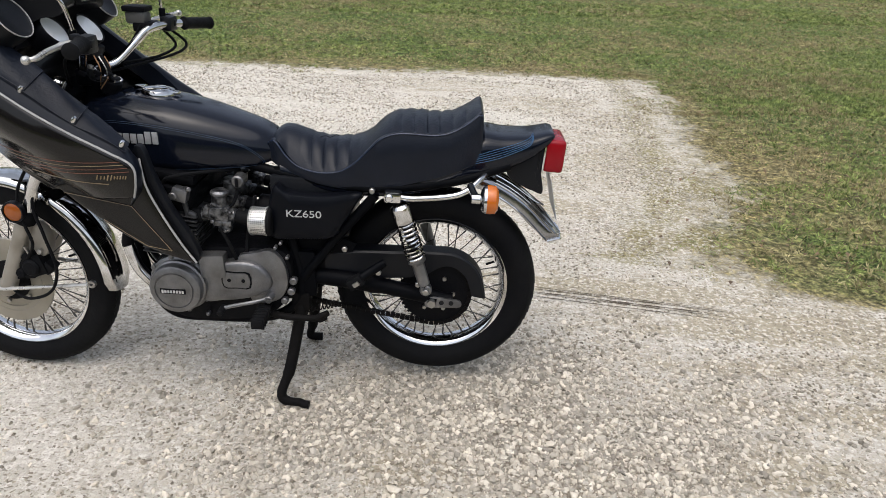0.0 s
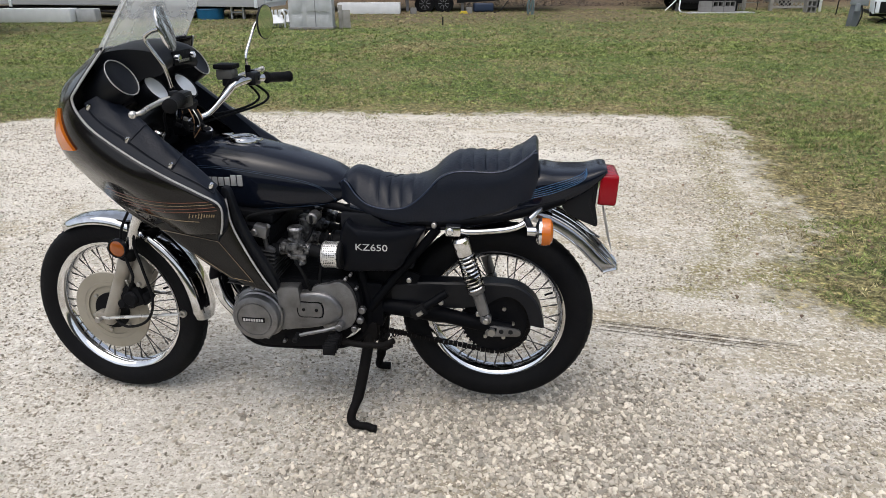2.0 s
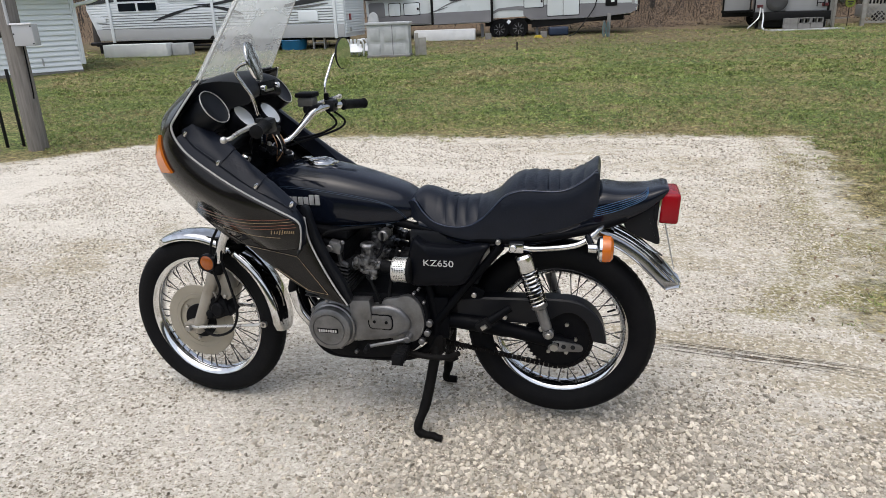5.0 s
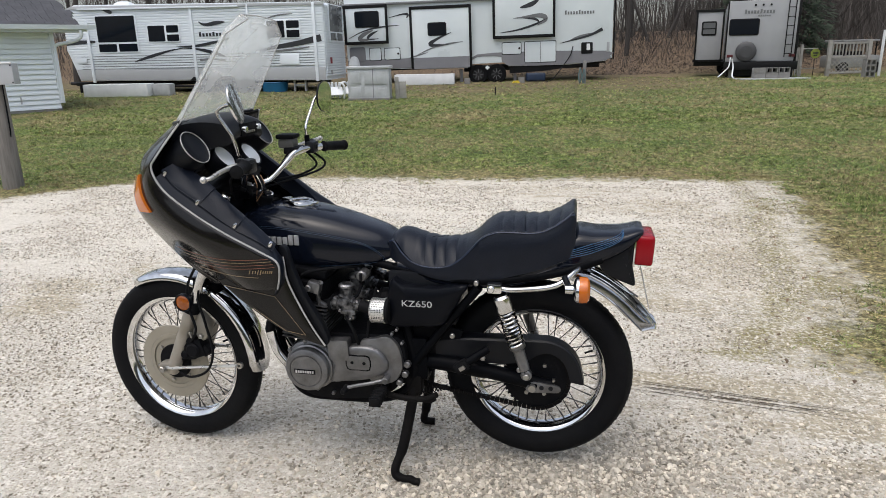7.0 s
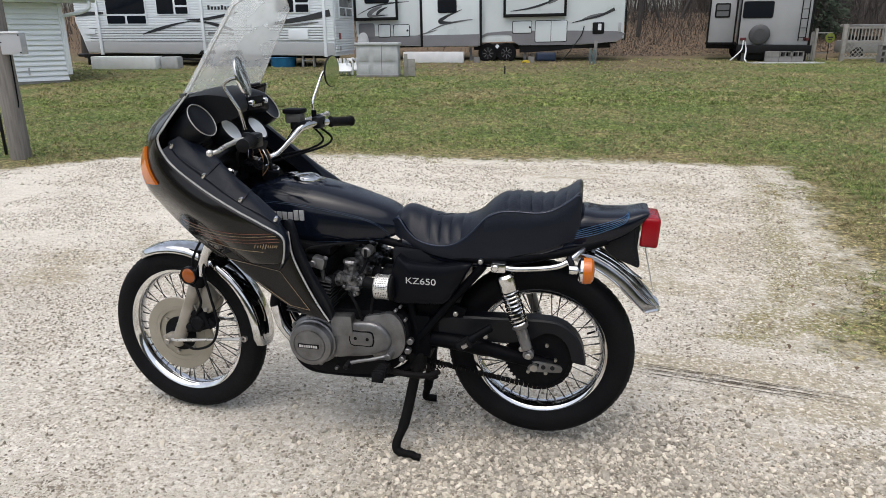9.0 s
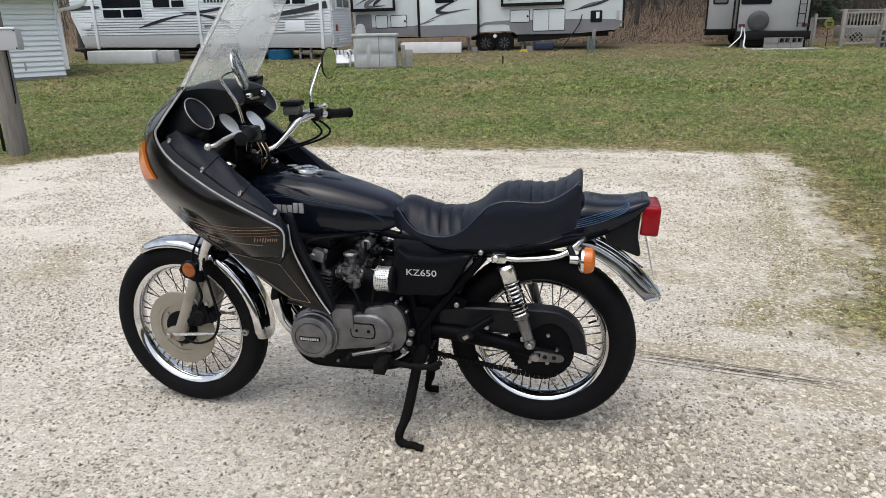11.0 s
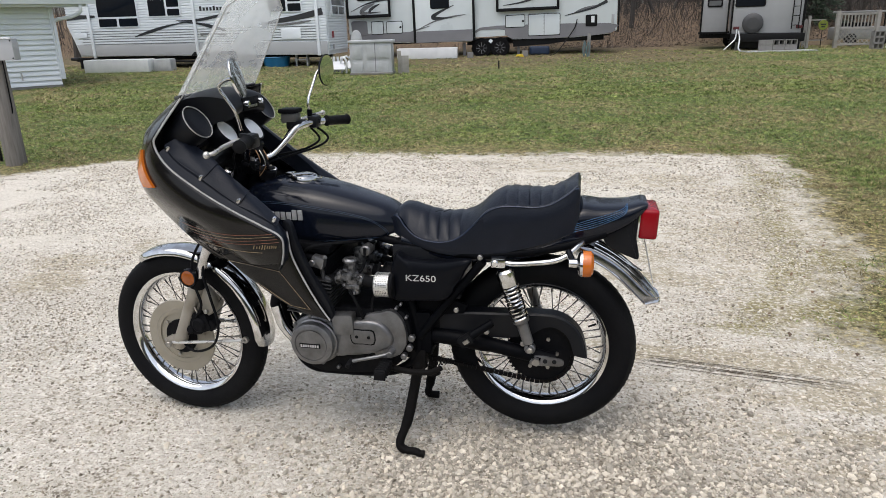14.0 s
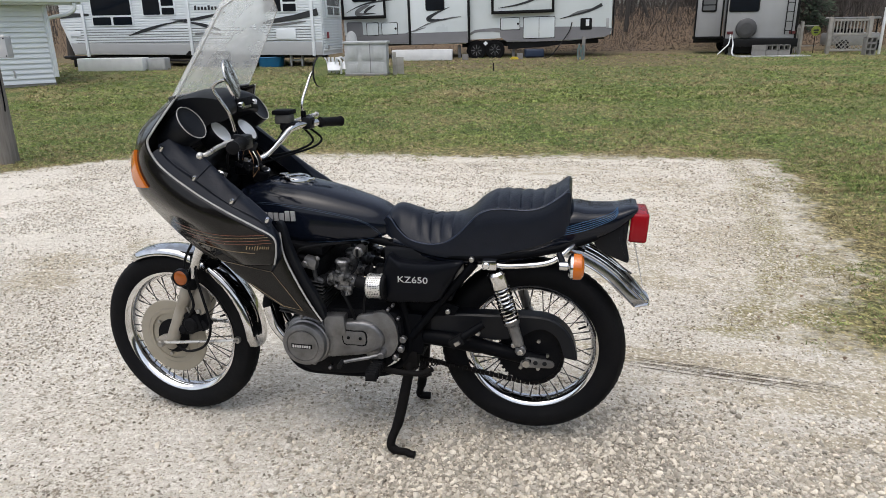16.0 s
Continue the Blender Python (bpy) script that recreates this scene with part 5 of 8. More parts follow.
fairing = part("fairing", bm, M_FAIR, bike, "dark touring fairing shell with copper stripes")
so = fairing.modifiers.new("wall", "SOLIDIFY")
so.thickness, so.offset = 0.006, 0
trim = cols[0]
for s in (-1, 1):
    t = [Vector((p.x + 0.003, abs(p.y) * (FAR if s > 0 else -1), p.z)) for p in trim]
    part("edge_trim", sweep(B(), t, 0.0033, 8), M_TRIM, fairing, "pale edge trim")


def fair_at(j, i):
    """Place on the left shell: j from trim (0) to nose (1), i from top (0) to bottom (1)."""
    a, b = j * (len(cols) - 1), i * (len(trim) - 1)
    ja, ib = min(int(a), len(cols) - 2), min(int(b), len(trim) - 2)
    p = cols[ja][ib].lerp(cols[ja][ib + 1], b - ib)
    q = cols[ja + 1][ib].lerp(cols[ja + 1][ib + 1], b - ib)
    r = p.lerp(q, a - ja)
    return r + Vector((-0.0015, -0.0035, -0.0005))


for k, (m, j0) in enumerate(((M_COPPER, 0.02), (M_GOLD, 0.02), (M_COPPER, 0.02), (M_COPPER, 0.02))):
    i0 = 0.742 + 0.024 * k
    part("stripe", sweep(B(), [fair_at(j0 + 0.42 * t / 20, i0 - (0.13 - 0.012 * k) * (t / 20) ** 1.6) for t in range(21)], 0.0009, 5), m, fairing)
part("stripe", sweep(B(), [fair_at(0.13 + 0.33 * t / 10, 0.88 - 0.10 * t / 10) for t in range(11)] + [fair_at(0.24, 0.775)], 0.0011, 5), M_GOLD, fairing)
# the maker's script in slim plain bars
for k in range(10):
    c = fair_at(0.045 + 0.0125 * (9 - k), 0.858 - 0.0022 * (9 - k))
    part("script_bar", box(B(), c + Vector((0, -0.002, 0.008 if k == 0 else 0.005)), (0.0026, 0.003, 0.017 if k in (0, 3, 4) else 0.009), 0, Matrix.Rotation(0.35, 4, "Y")), M_GOLD, fairing)
# amber corner lenses
for s in (-1, 1):
    jj_ = (0.335, 0.36, 0.385, 0.41, 0.435, 0.46)
    bm = loft(B(), [[fair_at(j, 0.218 + 0.185 * t) + Vector((-0.004, -0.007, 0)) for j in jj_] + [fair_at(j, 0.218 + 0.185 * t) + Vector((0.002, 0.003, 0)) for j in jj_[::-1]] for t in (0, 0.25, 0.5, 0.75, 1)])
    if s > 0:
        for v in bm.verts:
            v.co.y *= -FAR
    part("corner_lens", bm, M_AMBER, fairing, "amber corner turn lens")

# lower leg panels with gold outline
for s in (-1, 1):
    poly = [(0.330, 0.752), (0.40, 0.688), (0.50, 0.612), (0.560, 0.575), (0.625, 0.548), (0.708, 0.524), (0.672, 0.585), (0.628, 0.672), (0.592, 0.76), (0.582, 0.84), (0.50, 0.80)]
    rings = []
    for k, y in ((1.0, 0.235), (1.0, 0.262), (0.985, 0.268), (0.9, 0.272), (0.5, 0.274)):
        rings.append([Vector((0.53 + (x - 0.53) * k, s * (y + 0.05 * (0.70 - x) * 0), 0.67 + (z - 0.67) * k)) for x, z in poly])
    low = part("leg_panel", loft(B(), rings), M_FAIR, fairing, "dark lower leg panel with gold outline")
    part("panel_trim", sweep(B(), spline([(0.583, s * 0.268, 0.84), (0.592, s * 0.27, 0.76), (0.628, s * 0.27, 0.672), (0.672, s * 0.268, 0.585), (0.708, s * 0.265, 0.526)], 6), 0.0032, 8), M_TRIM, low)
    part("panel_flange", slab(B(), rounded([(0.560, 0.86), (0.585, 0.865), (0.606, 0.79), (0.645, 0.69), (0.695, 0.600), (0.715, 0.54), (0.69, 0.53), (0.61, 0.66), (0.565, 0.76)], 4), s * 0.252, s * 0.222, 0.006), M_LINER, low, "black inner flange")
    part("gold_outline", sweep(B(), [(0.36, s * 0.2765, 0.732), (0.545, s * 0.2765, 0.700), (0.645, s * 0.2765, 0.566), (0.575, s * 0.2765, 0.578), (0.46, s * 0.2765, 0.655)], 0.0009, 5), M_GOLD, low)

# padded storage pocket covers on the inside of the shell
for s in (-1, 1):
    tr = [trim[int(round(t * (len(trim) - 1)))] for t in (0.26, 0.31, 0.36, 0.42, 0.48, 0.54, 0.60, 0.66, 0.71, 0.76, 0.82, 0.88, 0.94, 1.0)]
    inn = spline([(0.235, -0.245, 1.140), (0.322, -0.252, 1.073), (0.448, -0.255, 0.968), (0.528, -0.258, 0.885), (0.575, -0.262, 0.825), (0.575, -0.262, 0.745)], 5)
    rings = []
    for k, p in enumerate(tr):
        q = inn[min(int(round(k / (len(tr) - 1) * (len(inn) - 1))), len(inn) - 1)]
        ring = []
        for j in range(9):
            f = j / 8
            hump = math.sin(math.pi * min(1, f * 1.05)) ** 0.6 * (0.022 if 0 < k < 9 else 0.008)
            r = p.lerp(q, f) + Vector((0.6, 0, 0.8)) * hump + Vector((0.004, 0.004, 0))
            ring.append(Vector((r.x, r.y if s < 0 else -r.y * FAR, r.z)))
        ring += [Vector((q.x - 0.03, q.y if s < 0 else -q.y * FAR, q.z - 0.05)), Vector((p.x - 0.02, (p.y + 0.02) if s < 0 else -(p.y + 0.02) * FAR, p.z - 0.03))]
        rings.append(ring)
    pk = part("pocket_cover", loft(B(), rings), M_VINYL, fairing, "padded black vinyl pocket cover")
    # three overlapping flaps, each with a turned edge
    for t0, t1, up in ((0.265, 0.43, 0.011), (0.415, 0.565, 0.008), (0.55, 0.72, 0.005)) if s < 0 else ():
        rows, edge = [], []
        for i in range(9):
            t = t0 + (t1 - t0) * i / 8
            p = trim[int(t * (len(trim) - 1))].lerp(trim[min(int(t * (len(trim) - 1)) + 1, len(trim) - 1)], t * (len(trim) - 1) % 1)
            q = inn[min(int(round((t - 0.26) / 0.74 * (len(inn) - 1))), len(inn) - 1)]
            row = []
            for j in range(9):
                f = 0.13 + 0.80 * j / 8
                hump = math.sin(math.pi * min(1, f * 1.05)) ** 0.6 * 0.022 + up + 0.003 * math.sin(9 * f + 30 * t)
                row.append(p.lerp(q, f) + Vector((0.6, 0, 0.8)) * hump + Vector((0.004, 0.004, 0)))
            rows.append(row + [r - Vector((0.004, 0, 0.006)) for r in row[::-1]])
        fl = part("flap", loft(B(), rows), M_VINYL, pk, "stitched black vinyl flap")
        edge = [r[0] for r in rows] + rows[-1][1:9]
        part("flap_edge", sweep(B(), edge, 0.0014, 6), M_VINYL, pk)
    for t in (0.29, 0.42, 0.55, 0.70) if s < 0 else (0.29, 0.46):
        p = trim[int(round(t * (len(trim) - 1)))]
        c = Vector((p.x + 0.024, s * (abs(p.y) - 0.020), p.z + 0.030))
        part("snap", revolve(B(), [(0, 0.006), (0.005, 0.005), (0.0075, 0), (0.0075, -0.012), (0, -0.012)], c, (0.5, -0.2 if s < 0 else 0.2, 0.85), 14), M_CHROME, pk)

# round speaker pods, dash and screen
for s in (-1, 1):
    c, ax = Vector((0.292, s * 0.243, 1.196)), Vector((0.80, s * 0.04, 0.52))
    bm = revolve(B(), [(0, -0.004), (0.050, -0.002), (0.056, 0.003), (0.059, 0.0), (0.060, -0.03), (0.050, -0.11), (0, -0.11)], c, ax, 36)
    sp = part("speaker_pod", bm, M_LINER, fairing, "black speaker pod with pale ring")
    part("pod_ring", revolve(B(), [(0.0570, 0.005), (0.0585, 0.0060), (0.0602, 0.004), (0.058, 0.001)], c, ax, 40, True), M_TRIM, sp)
    part("pod_mark", box(B(), c + Vector((0.006, s * 0.012, -0.030)), (0.005, 0.018, 0.003), 0), M_TRIM, sp)
rings = []
for x, z, w in ((0.17, 1.10, 0.19), (0.175, 1.255, 0.18), (0.24, 1.288, 0.15), (0.33, 1.280, 0.125), (0.352, 1.255, 0.120), (0.352, 1.212, 0.118), (0.275, 1.19, 0.12), (0.20, 1.10, 0.14)):
    rings.append([Vector((x, w * t, z - 0.02 * t * t)) for t in (-1, -0.9, -0.5, 0, 0.5, 0.9, 1)])
dash = part("dash", loft(B(), [spline(list(r), 4, True) for r in zip(*[spline(r, 3) for r in rings])]), M_LINER, fairing, "black padded dash")
part("radio_face", box(B(), (0.356, 0.015, 1.232), (0.010, 0.12, 0.045), 0.004), M_CASE, dash)
for y in (-0.035, 0.065):
    part("knob", rod(B(), (0.358, y, 1.235), (0.378, y, 1.235), 0.010, 16, 0.002), M_CHROME, dash)
for k in range(5):
    part("button", box(B(), (0.362, -0.012 + 0.014 * k, 1.222), (0.006, 0.010, 0.008), 0.001), M_STEEL, dash)
rings = []
for i in range(15):
    t = i / 14
    ring = []
    w = 0.255 - 0.058 * t - 0.03 * max(0, t - 0.86) / 0.14 * 3.0 * (t - 0.86 > 0)
    for j in range(-12, 13):
        s = j / 12
        x = 0.120 + 0.262 * t + 0.135 * (1 - 0.45 * t) * s * s
        z = 1.255 + 0.365 * t + 0.020 * s * s * (1 - t) - 0.020 * s**4 * t
        ring.append(Vector((x, w * s, z)))
    rings.append(ring)
bm = loft(B(), rings, False)
ws = part("windscreen", bm, M_SCREEN, fairing, "tall clear windscreen with dust and sky glare as white haze")
so = ws.modifiers.new("sheet", "SOLIDIFY")
so.thickness = 0.003
ws.visible_shadow = False
edge = [r[0] for r in rings] + [p for p in rings[-1]] + [r[-1] for r in rings[::-1]]
part("screen_edge", sweep(B(), edge, 0.0022, 6), M_TRIM, ws)
part("screen_strip", sweep(B(), [p + Vector((0.002, 0, 0.004)) for p in rings[0]], 0.007, 8), M_LINER, fairing)
part("headlamp", revolve(B(), [(0, 0.012), (0.06, 0.008), (0.088, 0.0), (0.092, -0.012), (0, -0.012)], (-0.030, 0, 0.985), (-1, 0, 0.08), 36), M_CHROME, fairing, "round headlamp")

# ---- gauges, bars, mirrors ----
for s, c in ((-1, Vector((0.300, -0.070, 1.142))), (1, Vector((0.338, 0.052, 1.136)))):
    ax = Vector((0.78, 0.0, 0.62))
    g = part("gauge", revolve(B(), [(0, -0.07), (0.038, -0.066), (0.047, -0.02), (0.049, 0.0), (0.047, 0.004), (0.044, -0.002), (0, -0.002)], c, ax, 32), M_LINER, bike, "round instrument with sky glare painted as a pale dial")
    part("dial", revolve(B(), [(0, 0.0005), (0.0435, 0.0), (0, -0.003)], c, ax, 32), M_DIAL, g)
bm = box(B(), (0.335, 0, 1.08), (0.07, 0.13, 0.04), 0.012, Matrix.Rotation(0.4, 4, "Y"))
part("gauge_bracket", bm, M_FRAME, bike)
BAR = [(0.520, -0.395, 1.146), (0.495, -0.30, 1.146), (0.468, -0.235, 1.142), (0.425, -0.175, 1.105), (0.375, -0.095, 1.040), (0.352, -0.05, 1.022), (0.352, 0.05, 1.020), (0.383, 0.10, 1.032), (0.435, 0.15, 1.095), (0.458, 0.175, 1.122), (0.480, 0.235, 1.130), (0.517, 0.30, 1.130), (0.580, 0.395, 1.124)]
hb = part("handlebar", sweep(B(), spline(BAR, 6), 0.0122, 14), M_CHROME, bike, "chrome handlebar")
for a, b in (((0.495, -0.30, 1.146), (0.522, -0.405, 1.146)), ((0.525, 0.305, 1.130), (0.584, 0.405, 1.123))):
    w = (Vector(b) - Vector(a)).normalized()
    gp = part("grip", revolve(B(), [(0, 0), (0.0215, 0), (0.0215, 0.006), (0.0185, 0.010), (0.0185, 0.09), (0.0190, 0.10), (0.0205, 0.103), (0.0205, 0.110), (0.012, 0.114), (0, 0.114)], a, w, 22), M_RUBBER, hb, "black rubber grip")
for s in (-1, 1):
    part("bar_clamp", box(B(), (0.355, s * 0.05, 1.012), (0.045, 0.035, 0.05), 0.010), M_FRAME, hb)
    c = Vector((0.49, s * 0.27, 1.142 if s < 0 else 1.132))
    bm = box(B(), c, (0.040, 0.060, 0.048), 0.012)
    box(bm, c + Vector((-0.012, s * 0.022, 0.020)), (0.020, 0.022, 0.016), 0.004)
    box(bm, c + Vector((0.014, s * 0.005, 0.002)), (0.02, 0.026, 0.02), 0.004)
    part("switch_housing", bm, M_LINER, hb)
# clutch lever with ball end
bm = sweep(B(), spline([(0.455, -0.245, 1.142), (0.430, -0.285, 1.136), (0.425, -0.34, 1.130), (0.430, -0.395, 1.124), (0.420, -0.408, 1.122)], 5), [0.0095] * 6 + [0.0075] * 11 + [0.0065] * 4, 10)
bmesh.ops.create_uvsphere(bm, u_segments=14, v_segments=8, radius=0.0115, matrix=Matrix.Translation((0.414, -0.413, 1.121)))
part("clutch_lever", bm, M_POLISH, hb, "polished alloy clutch lever")
bm = sweep(B(), spline([(0.430, 0.235, 1.132), (0.425, 0.28, 1.136), (0.440, 0.34, 1.142), (0.468, 0.395, 1.149)], 5), [0.009] * 5 + [0.007] * 11, 10)
bmesh.ops.create_uvsphere(bm, u_segments=14, v_segments=8, radius=0.0105, matrix=Matrix.Translation((0.474, 0.402, 1.150)))
part("brake_lever", bm, M_POLISH, hb, "polished alloy brake lever")
bm = box(B(), (0.420, 0.205, 1.155), (0.064, 0.058, 0.040), 0.012)
mc = part("master_cylinder", bm, mat("smoky_plastic", (0.09, 0.088, 0.082), 0.3, scale=20), hb, "grey brake fluid reservoir with black lid")
part("lid", box(B(), (0.420, 0.205, 1.182), (0.074, 0.068, 0.018), 0.006), M_CASE, mc)
part("cylinder_body", box(B(), (0.440, 0.215, 1.128), (0.06, 0.08, 0.030), 0.008), M_CASE, mc)
for p in ([(0.475, 0.26, 1.11), (0.50, 0.28, 1.06), (0.455, 0.22, 1.03), (0.36, 0.10, 1.02), (0.30, 0.05, 1.0)], [(0.49, 0.28, 1.11), (0.525, 0.31, 1.065), (0.50, 0.27, 1.035), (0.40, 0.14, 1.01), (0.31, 0.05, 0.99)],
          [(0.46, -0.25, 1.13), (0.40, -0.22, 1.09), (0.34, -0.12, 1.03), (0.31, -0.05, 0.97)], [(0.40, -0.03, 1.07), (0.43, -0.05, 1.03), (0.40, -0.02, 0.97), (0.37, 0.0, 0.93)], [(0.44, 0.18, 1.14), (0.40, 0.15, 1.07), (0.34, 0.08, 1.0), (0.30, 0.03, 0.93)]):
    part("cable", sweep(B(), spline(p, 6), 0.0045, 7), M_RUBBER, bike, "black control cable")
bm = rod(B(), (0.405, -0.02, 0.960), (0.420, -0.02, 1.000), 0.028, 20, 0.005)
rod(bm, (0.420, -0.02, 0.998), (0.424, -0.02, 1.010), 0.020, 16, 0.003)
ign = part("ignition_switch", bm, M_CASE, bike, "black ignition switch with bright ring")
part("switch_ring", revolve(B(), [(0.020, 0.0), (0.026, 0.0), (0.026, 0.006), (0.020, 0.006)], (0.421, -0.02, 1.001), (0.35, 0, 0.94), 24, True), M_CHROME, ign)
part("key_slot", box(B(), (0.426, -0.02, 1.012), (0.004, 0.012, 0.004)), M_STEEL, ign)
for k, (p, m) in enumerate((([(0.395, -0.06, 1.075), (0.415, -0.075, 1.045), (0.405, -0.06, 1.015), (0.39, -0.04, 0.985)], M_WIRE), ([(0.41, -0.03, 1.07), (0.43, -0.045, 1.04), (0.42, -0.05, 1.01), (0.40, -0.06, 0.98)], M_WIRE),
                            ([(0.44, -0.12, 1.085), (0.46, -0.13, 1.055), (0.45, -0.11, 1.03), (0.42, -0.08, 1.02)], M_POLISH), ([(0.38, -0.10, 1.05), (0.40, -0.11, 1.02), (0.425, -0.10, 1.01), (0.43, -0.07, 1.02)], M_RUBBER))):
    part("wire", sweep(B(), spline(p, 6), 0.0017, 6), m, bike, "thin tan wire" if m is M_WIRE else "")
for x, y, z in ((0.405, -0.075, 1.03), (0.43, -0.06, 1.025), (0.385, -0.12, 1.035)):
    part("connector", box(B(), (x, y, z), (0.020, 0.012, 0.012), 0.003, Matrix.Rotation(0.5, 4, "Y")), M_CASE, bike)
part("bar_bolt", rod(B(), (0.372, -0.05, 1.036), (0.376, -0.05, 1.046), 0.008, 6, 0.001), M_STEEL, bike)


def mirror(c, ax, top, base, stem, rx, rz, shell):
    ax = Vector(ax).normalized()
    side = Vector(top).cross(ax).normalized()
    up = ax.cross(side)
    back = B()
    loft(back, [[Vector(c) + ax * h + side * (rx * k * math.cos(a)) + up * (rz * k * math.sin(a)) for a in (2 * math.pi * j / 36 for j in range(36))] for k, h in ((0.35, -0.012), (0.75, -0.009), (0.97, -0.004), (1.0, 0.0), (0.99, 0.003), (0.94, 0.003))])
    mm = part("rear_mirror", back, shell, bike, "oval rear-view mirror on chrome stem")
    face = B()
    loft(face, [[Vector(c) + ax * h + side * (rx * k * math.cos(a)) + up * (rz * k * math.sin(a)) for a in (2 * math.pi * j / 36 for j in range(36))] for k, h in ((0.94, 0.0034), (0.95, 0.0042), (0.5, 0.0046))])
    part("mirror_glass", face, M_MIRROR, mm)
    part("mirror_stem", sweep(B(), spline(stem, 6), 0.0055, 10), M_CHROME, mm)
    part("stem_base", rod(B(), base, Vector(base) + Vector((0, 0, 0.035)), 0.010, 12, 0.002), M_FRAME, mm)


mirror((0.513, 0.375, 1.322), (0.956, -0.292, -0.07), (0, 0, 1), (0.475, 0.262, 1.145), [(0.475, 0.262, 1.175), (0.474, 0.262, 1.215), (0.478, 0.305, 1.265), (0.486, 0.345, 1.315), (0.500, 0.375, 1.330)], 0.046, 0.062, M_LINER)
mirror((0.517, -0.36, 1.346), (0.96, 0.139, 0.242), (-0.244, 0, 0.97), (0.450, -0.25, 1.140), [(0.452, -0.252, 1.17), (0.458, -0.288, 1.235), (0.438, -0.296, 1.276), (0.420, -0.302, 1.314), (0.452, -0.318, 1.334), (0.505, -0.352, 1.345)], 0.047, 0.060, M_CHROME)

# ---- materials of the yard ----
M_SIDING = mat("white_siding", (0.77, 0.81, 0.84), 0.45, scale=1.5, col2=(0.70, 0.74, 0.77), bump=0.03)
M_CREAM = mat("pale_fibreglass", (0.66, 0.705, 0.715), 0.3, scale=0.8, col2=(0.55, 0.60, 0.61))
M_GREYSKIN = mat("grey_skirt", (0.20, 0.20, 0.21), 0.45, scale=1.5, col2=(0.16, 0.16, 0.17))
M_LIGHTGREY = mat("light_grey_skin", (0.40, 0.41, 0.42), 0.4, scale=1.5, col2=(0.35, 0.36, 0.37))
M_BLACKTRIM = mat("black_trim", (0.006, 0.006, 0.0065), 0.5, spec=0.2, scale=3)
M_PANE = mat("dark_pane", (0.005, 0.008, 0.013), 0.08, scale=2, spec=0.22, rvar=0.02)
M_BLIND = mat("grey_blind", (0.12, 0.125, 0.13), 0.25, scale=2)
M_DECAL = mat("charcoal_decal", (0.025, 0.027, 0.032), 0.35, scale=3)
M_DECALG = mat("grey_decal", (0.16, 0.165, 0.17), 0.35, scale=3)
M_CAMPER = mat("grey_camper_skin", (0.33, 0.335, 0.345), 0.4, scale=1.5, col2=(0.28, 0.285, 0.29))
M_CART = mat("dull_white_cart", (0.26, 0.26, 0.255), 0.4, scale=3)
M_SHINGLE = mat("grey_shingle", (0.070, 0.071, 0.080), 0.9, scale=5, bump=0.4, bscale=60, island=0.14)
M_WOODPOLE = mat("weathered_pole", (0.23, 0.215, 0.195), 0.9, scale=3, stretch=(14, 14, 1), bump=0.5, bscale=20, col2=(0.12, 0.11, 0.10))
M_CONC = mat("concrete", (0.24, 0.235, 0.225), 0.9, scale=8, bump=0.3, bscale=60, col2=(0.16, 0.155, 0.145))
M_PED = mat("blue_grey_steel", (0.13, 0.145, 0.16), 0.5, scale=6)
M_PEDB = mat("pale_blue_grey_steel", (0.24, 0.265, 0.285), 0.5, scale=6)
M_BARK = mat("grey_bark", (0.050, 0.045, 0.042), 0.95, scale=5, stretch=(5, 5, 1), bump=0.5, bscale=30, col2=(0.04, 0.035, 0.03))
M_TWIG = mat("twigs", (0.075, 0.064, 0.056), 0.95, scale=2, col2=(0.05, 0.043, 0.038), island=0.35)
M_NEEDLE = mat("evergreen", (0.028, 0.045, 0.022), 0.85, scale=1.5, col2=(0.014, 0.022, 0.012), island=0.35)
M_LITTER = mat("bank_leaf_litter", (0.125, 0.098, 0.078), 0.9, scale=2, col2=(0.040, 0.033, 0.028), island=0.6)
M_LEAF = mat("fallen_leaf", (0.20, 0.13, 0.08), 0.85, scale=3, col2=(0.10, 0.066, 0.04), island=0.5)
M_BLUEP = mat("blue_plastic", (0.010, 0.13, 0.27), 0.35, scale=4, col2=(0.008, 0.09, 0.20))
M_PVC = mat("white_plastic", (0.72, 0.735, 0.745), 0.4, scale=4, col2=(0.60, 0.615, 0.625))
M_BOXP = mat("grey_white_plastic", (0.47, 0.485, 0.495), 0.5, scale=4, col2=(0.32, 0.33, 0.335))
M_YEL = mat("yellow_green_sign", (0.26, 0.31, 0.04), 0.5, scale=8, col2=(0.13, 0.16, 0.03))
M_VINYLW = mat("spare_cover", (0.055, 0.055, 0.058), 0.5, scale=5, bump=0.1)
M_FENCE = mat("weathered_white_wood", (0.34, 0.33, 0.31), 0.8, scale=6, bump=0.2, col2=(0.22, 0.205, 0.18))


def rrect(x0, x1, z0, z1, r=0.05, n=3):
    out = []
    for cx, cz, a0 in ((x1 - r, z1 - r, 0), (x0 + r, z1 - r, 90), (x0 + r, z0 + r, 180), (x1 - r, z0 + r, 270)):
        for k in range(n + 1):
            a = radians(a0 + 90 * k / n)
            out.append((cx + r * math.cos(a), cz + r * math.sin(a)))
    return out


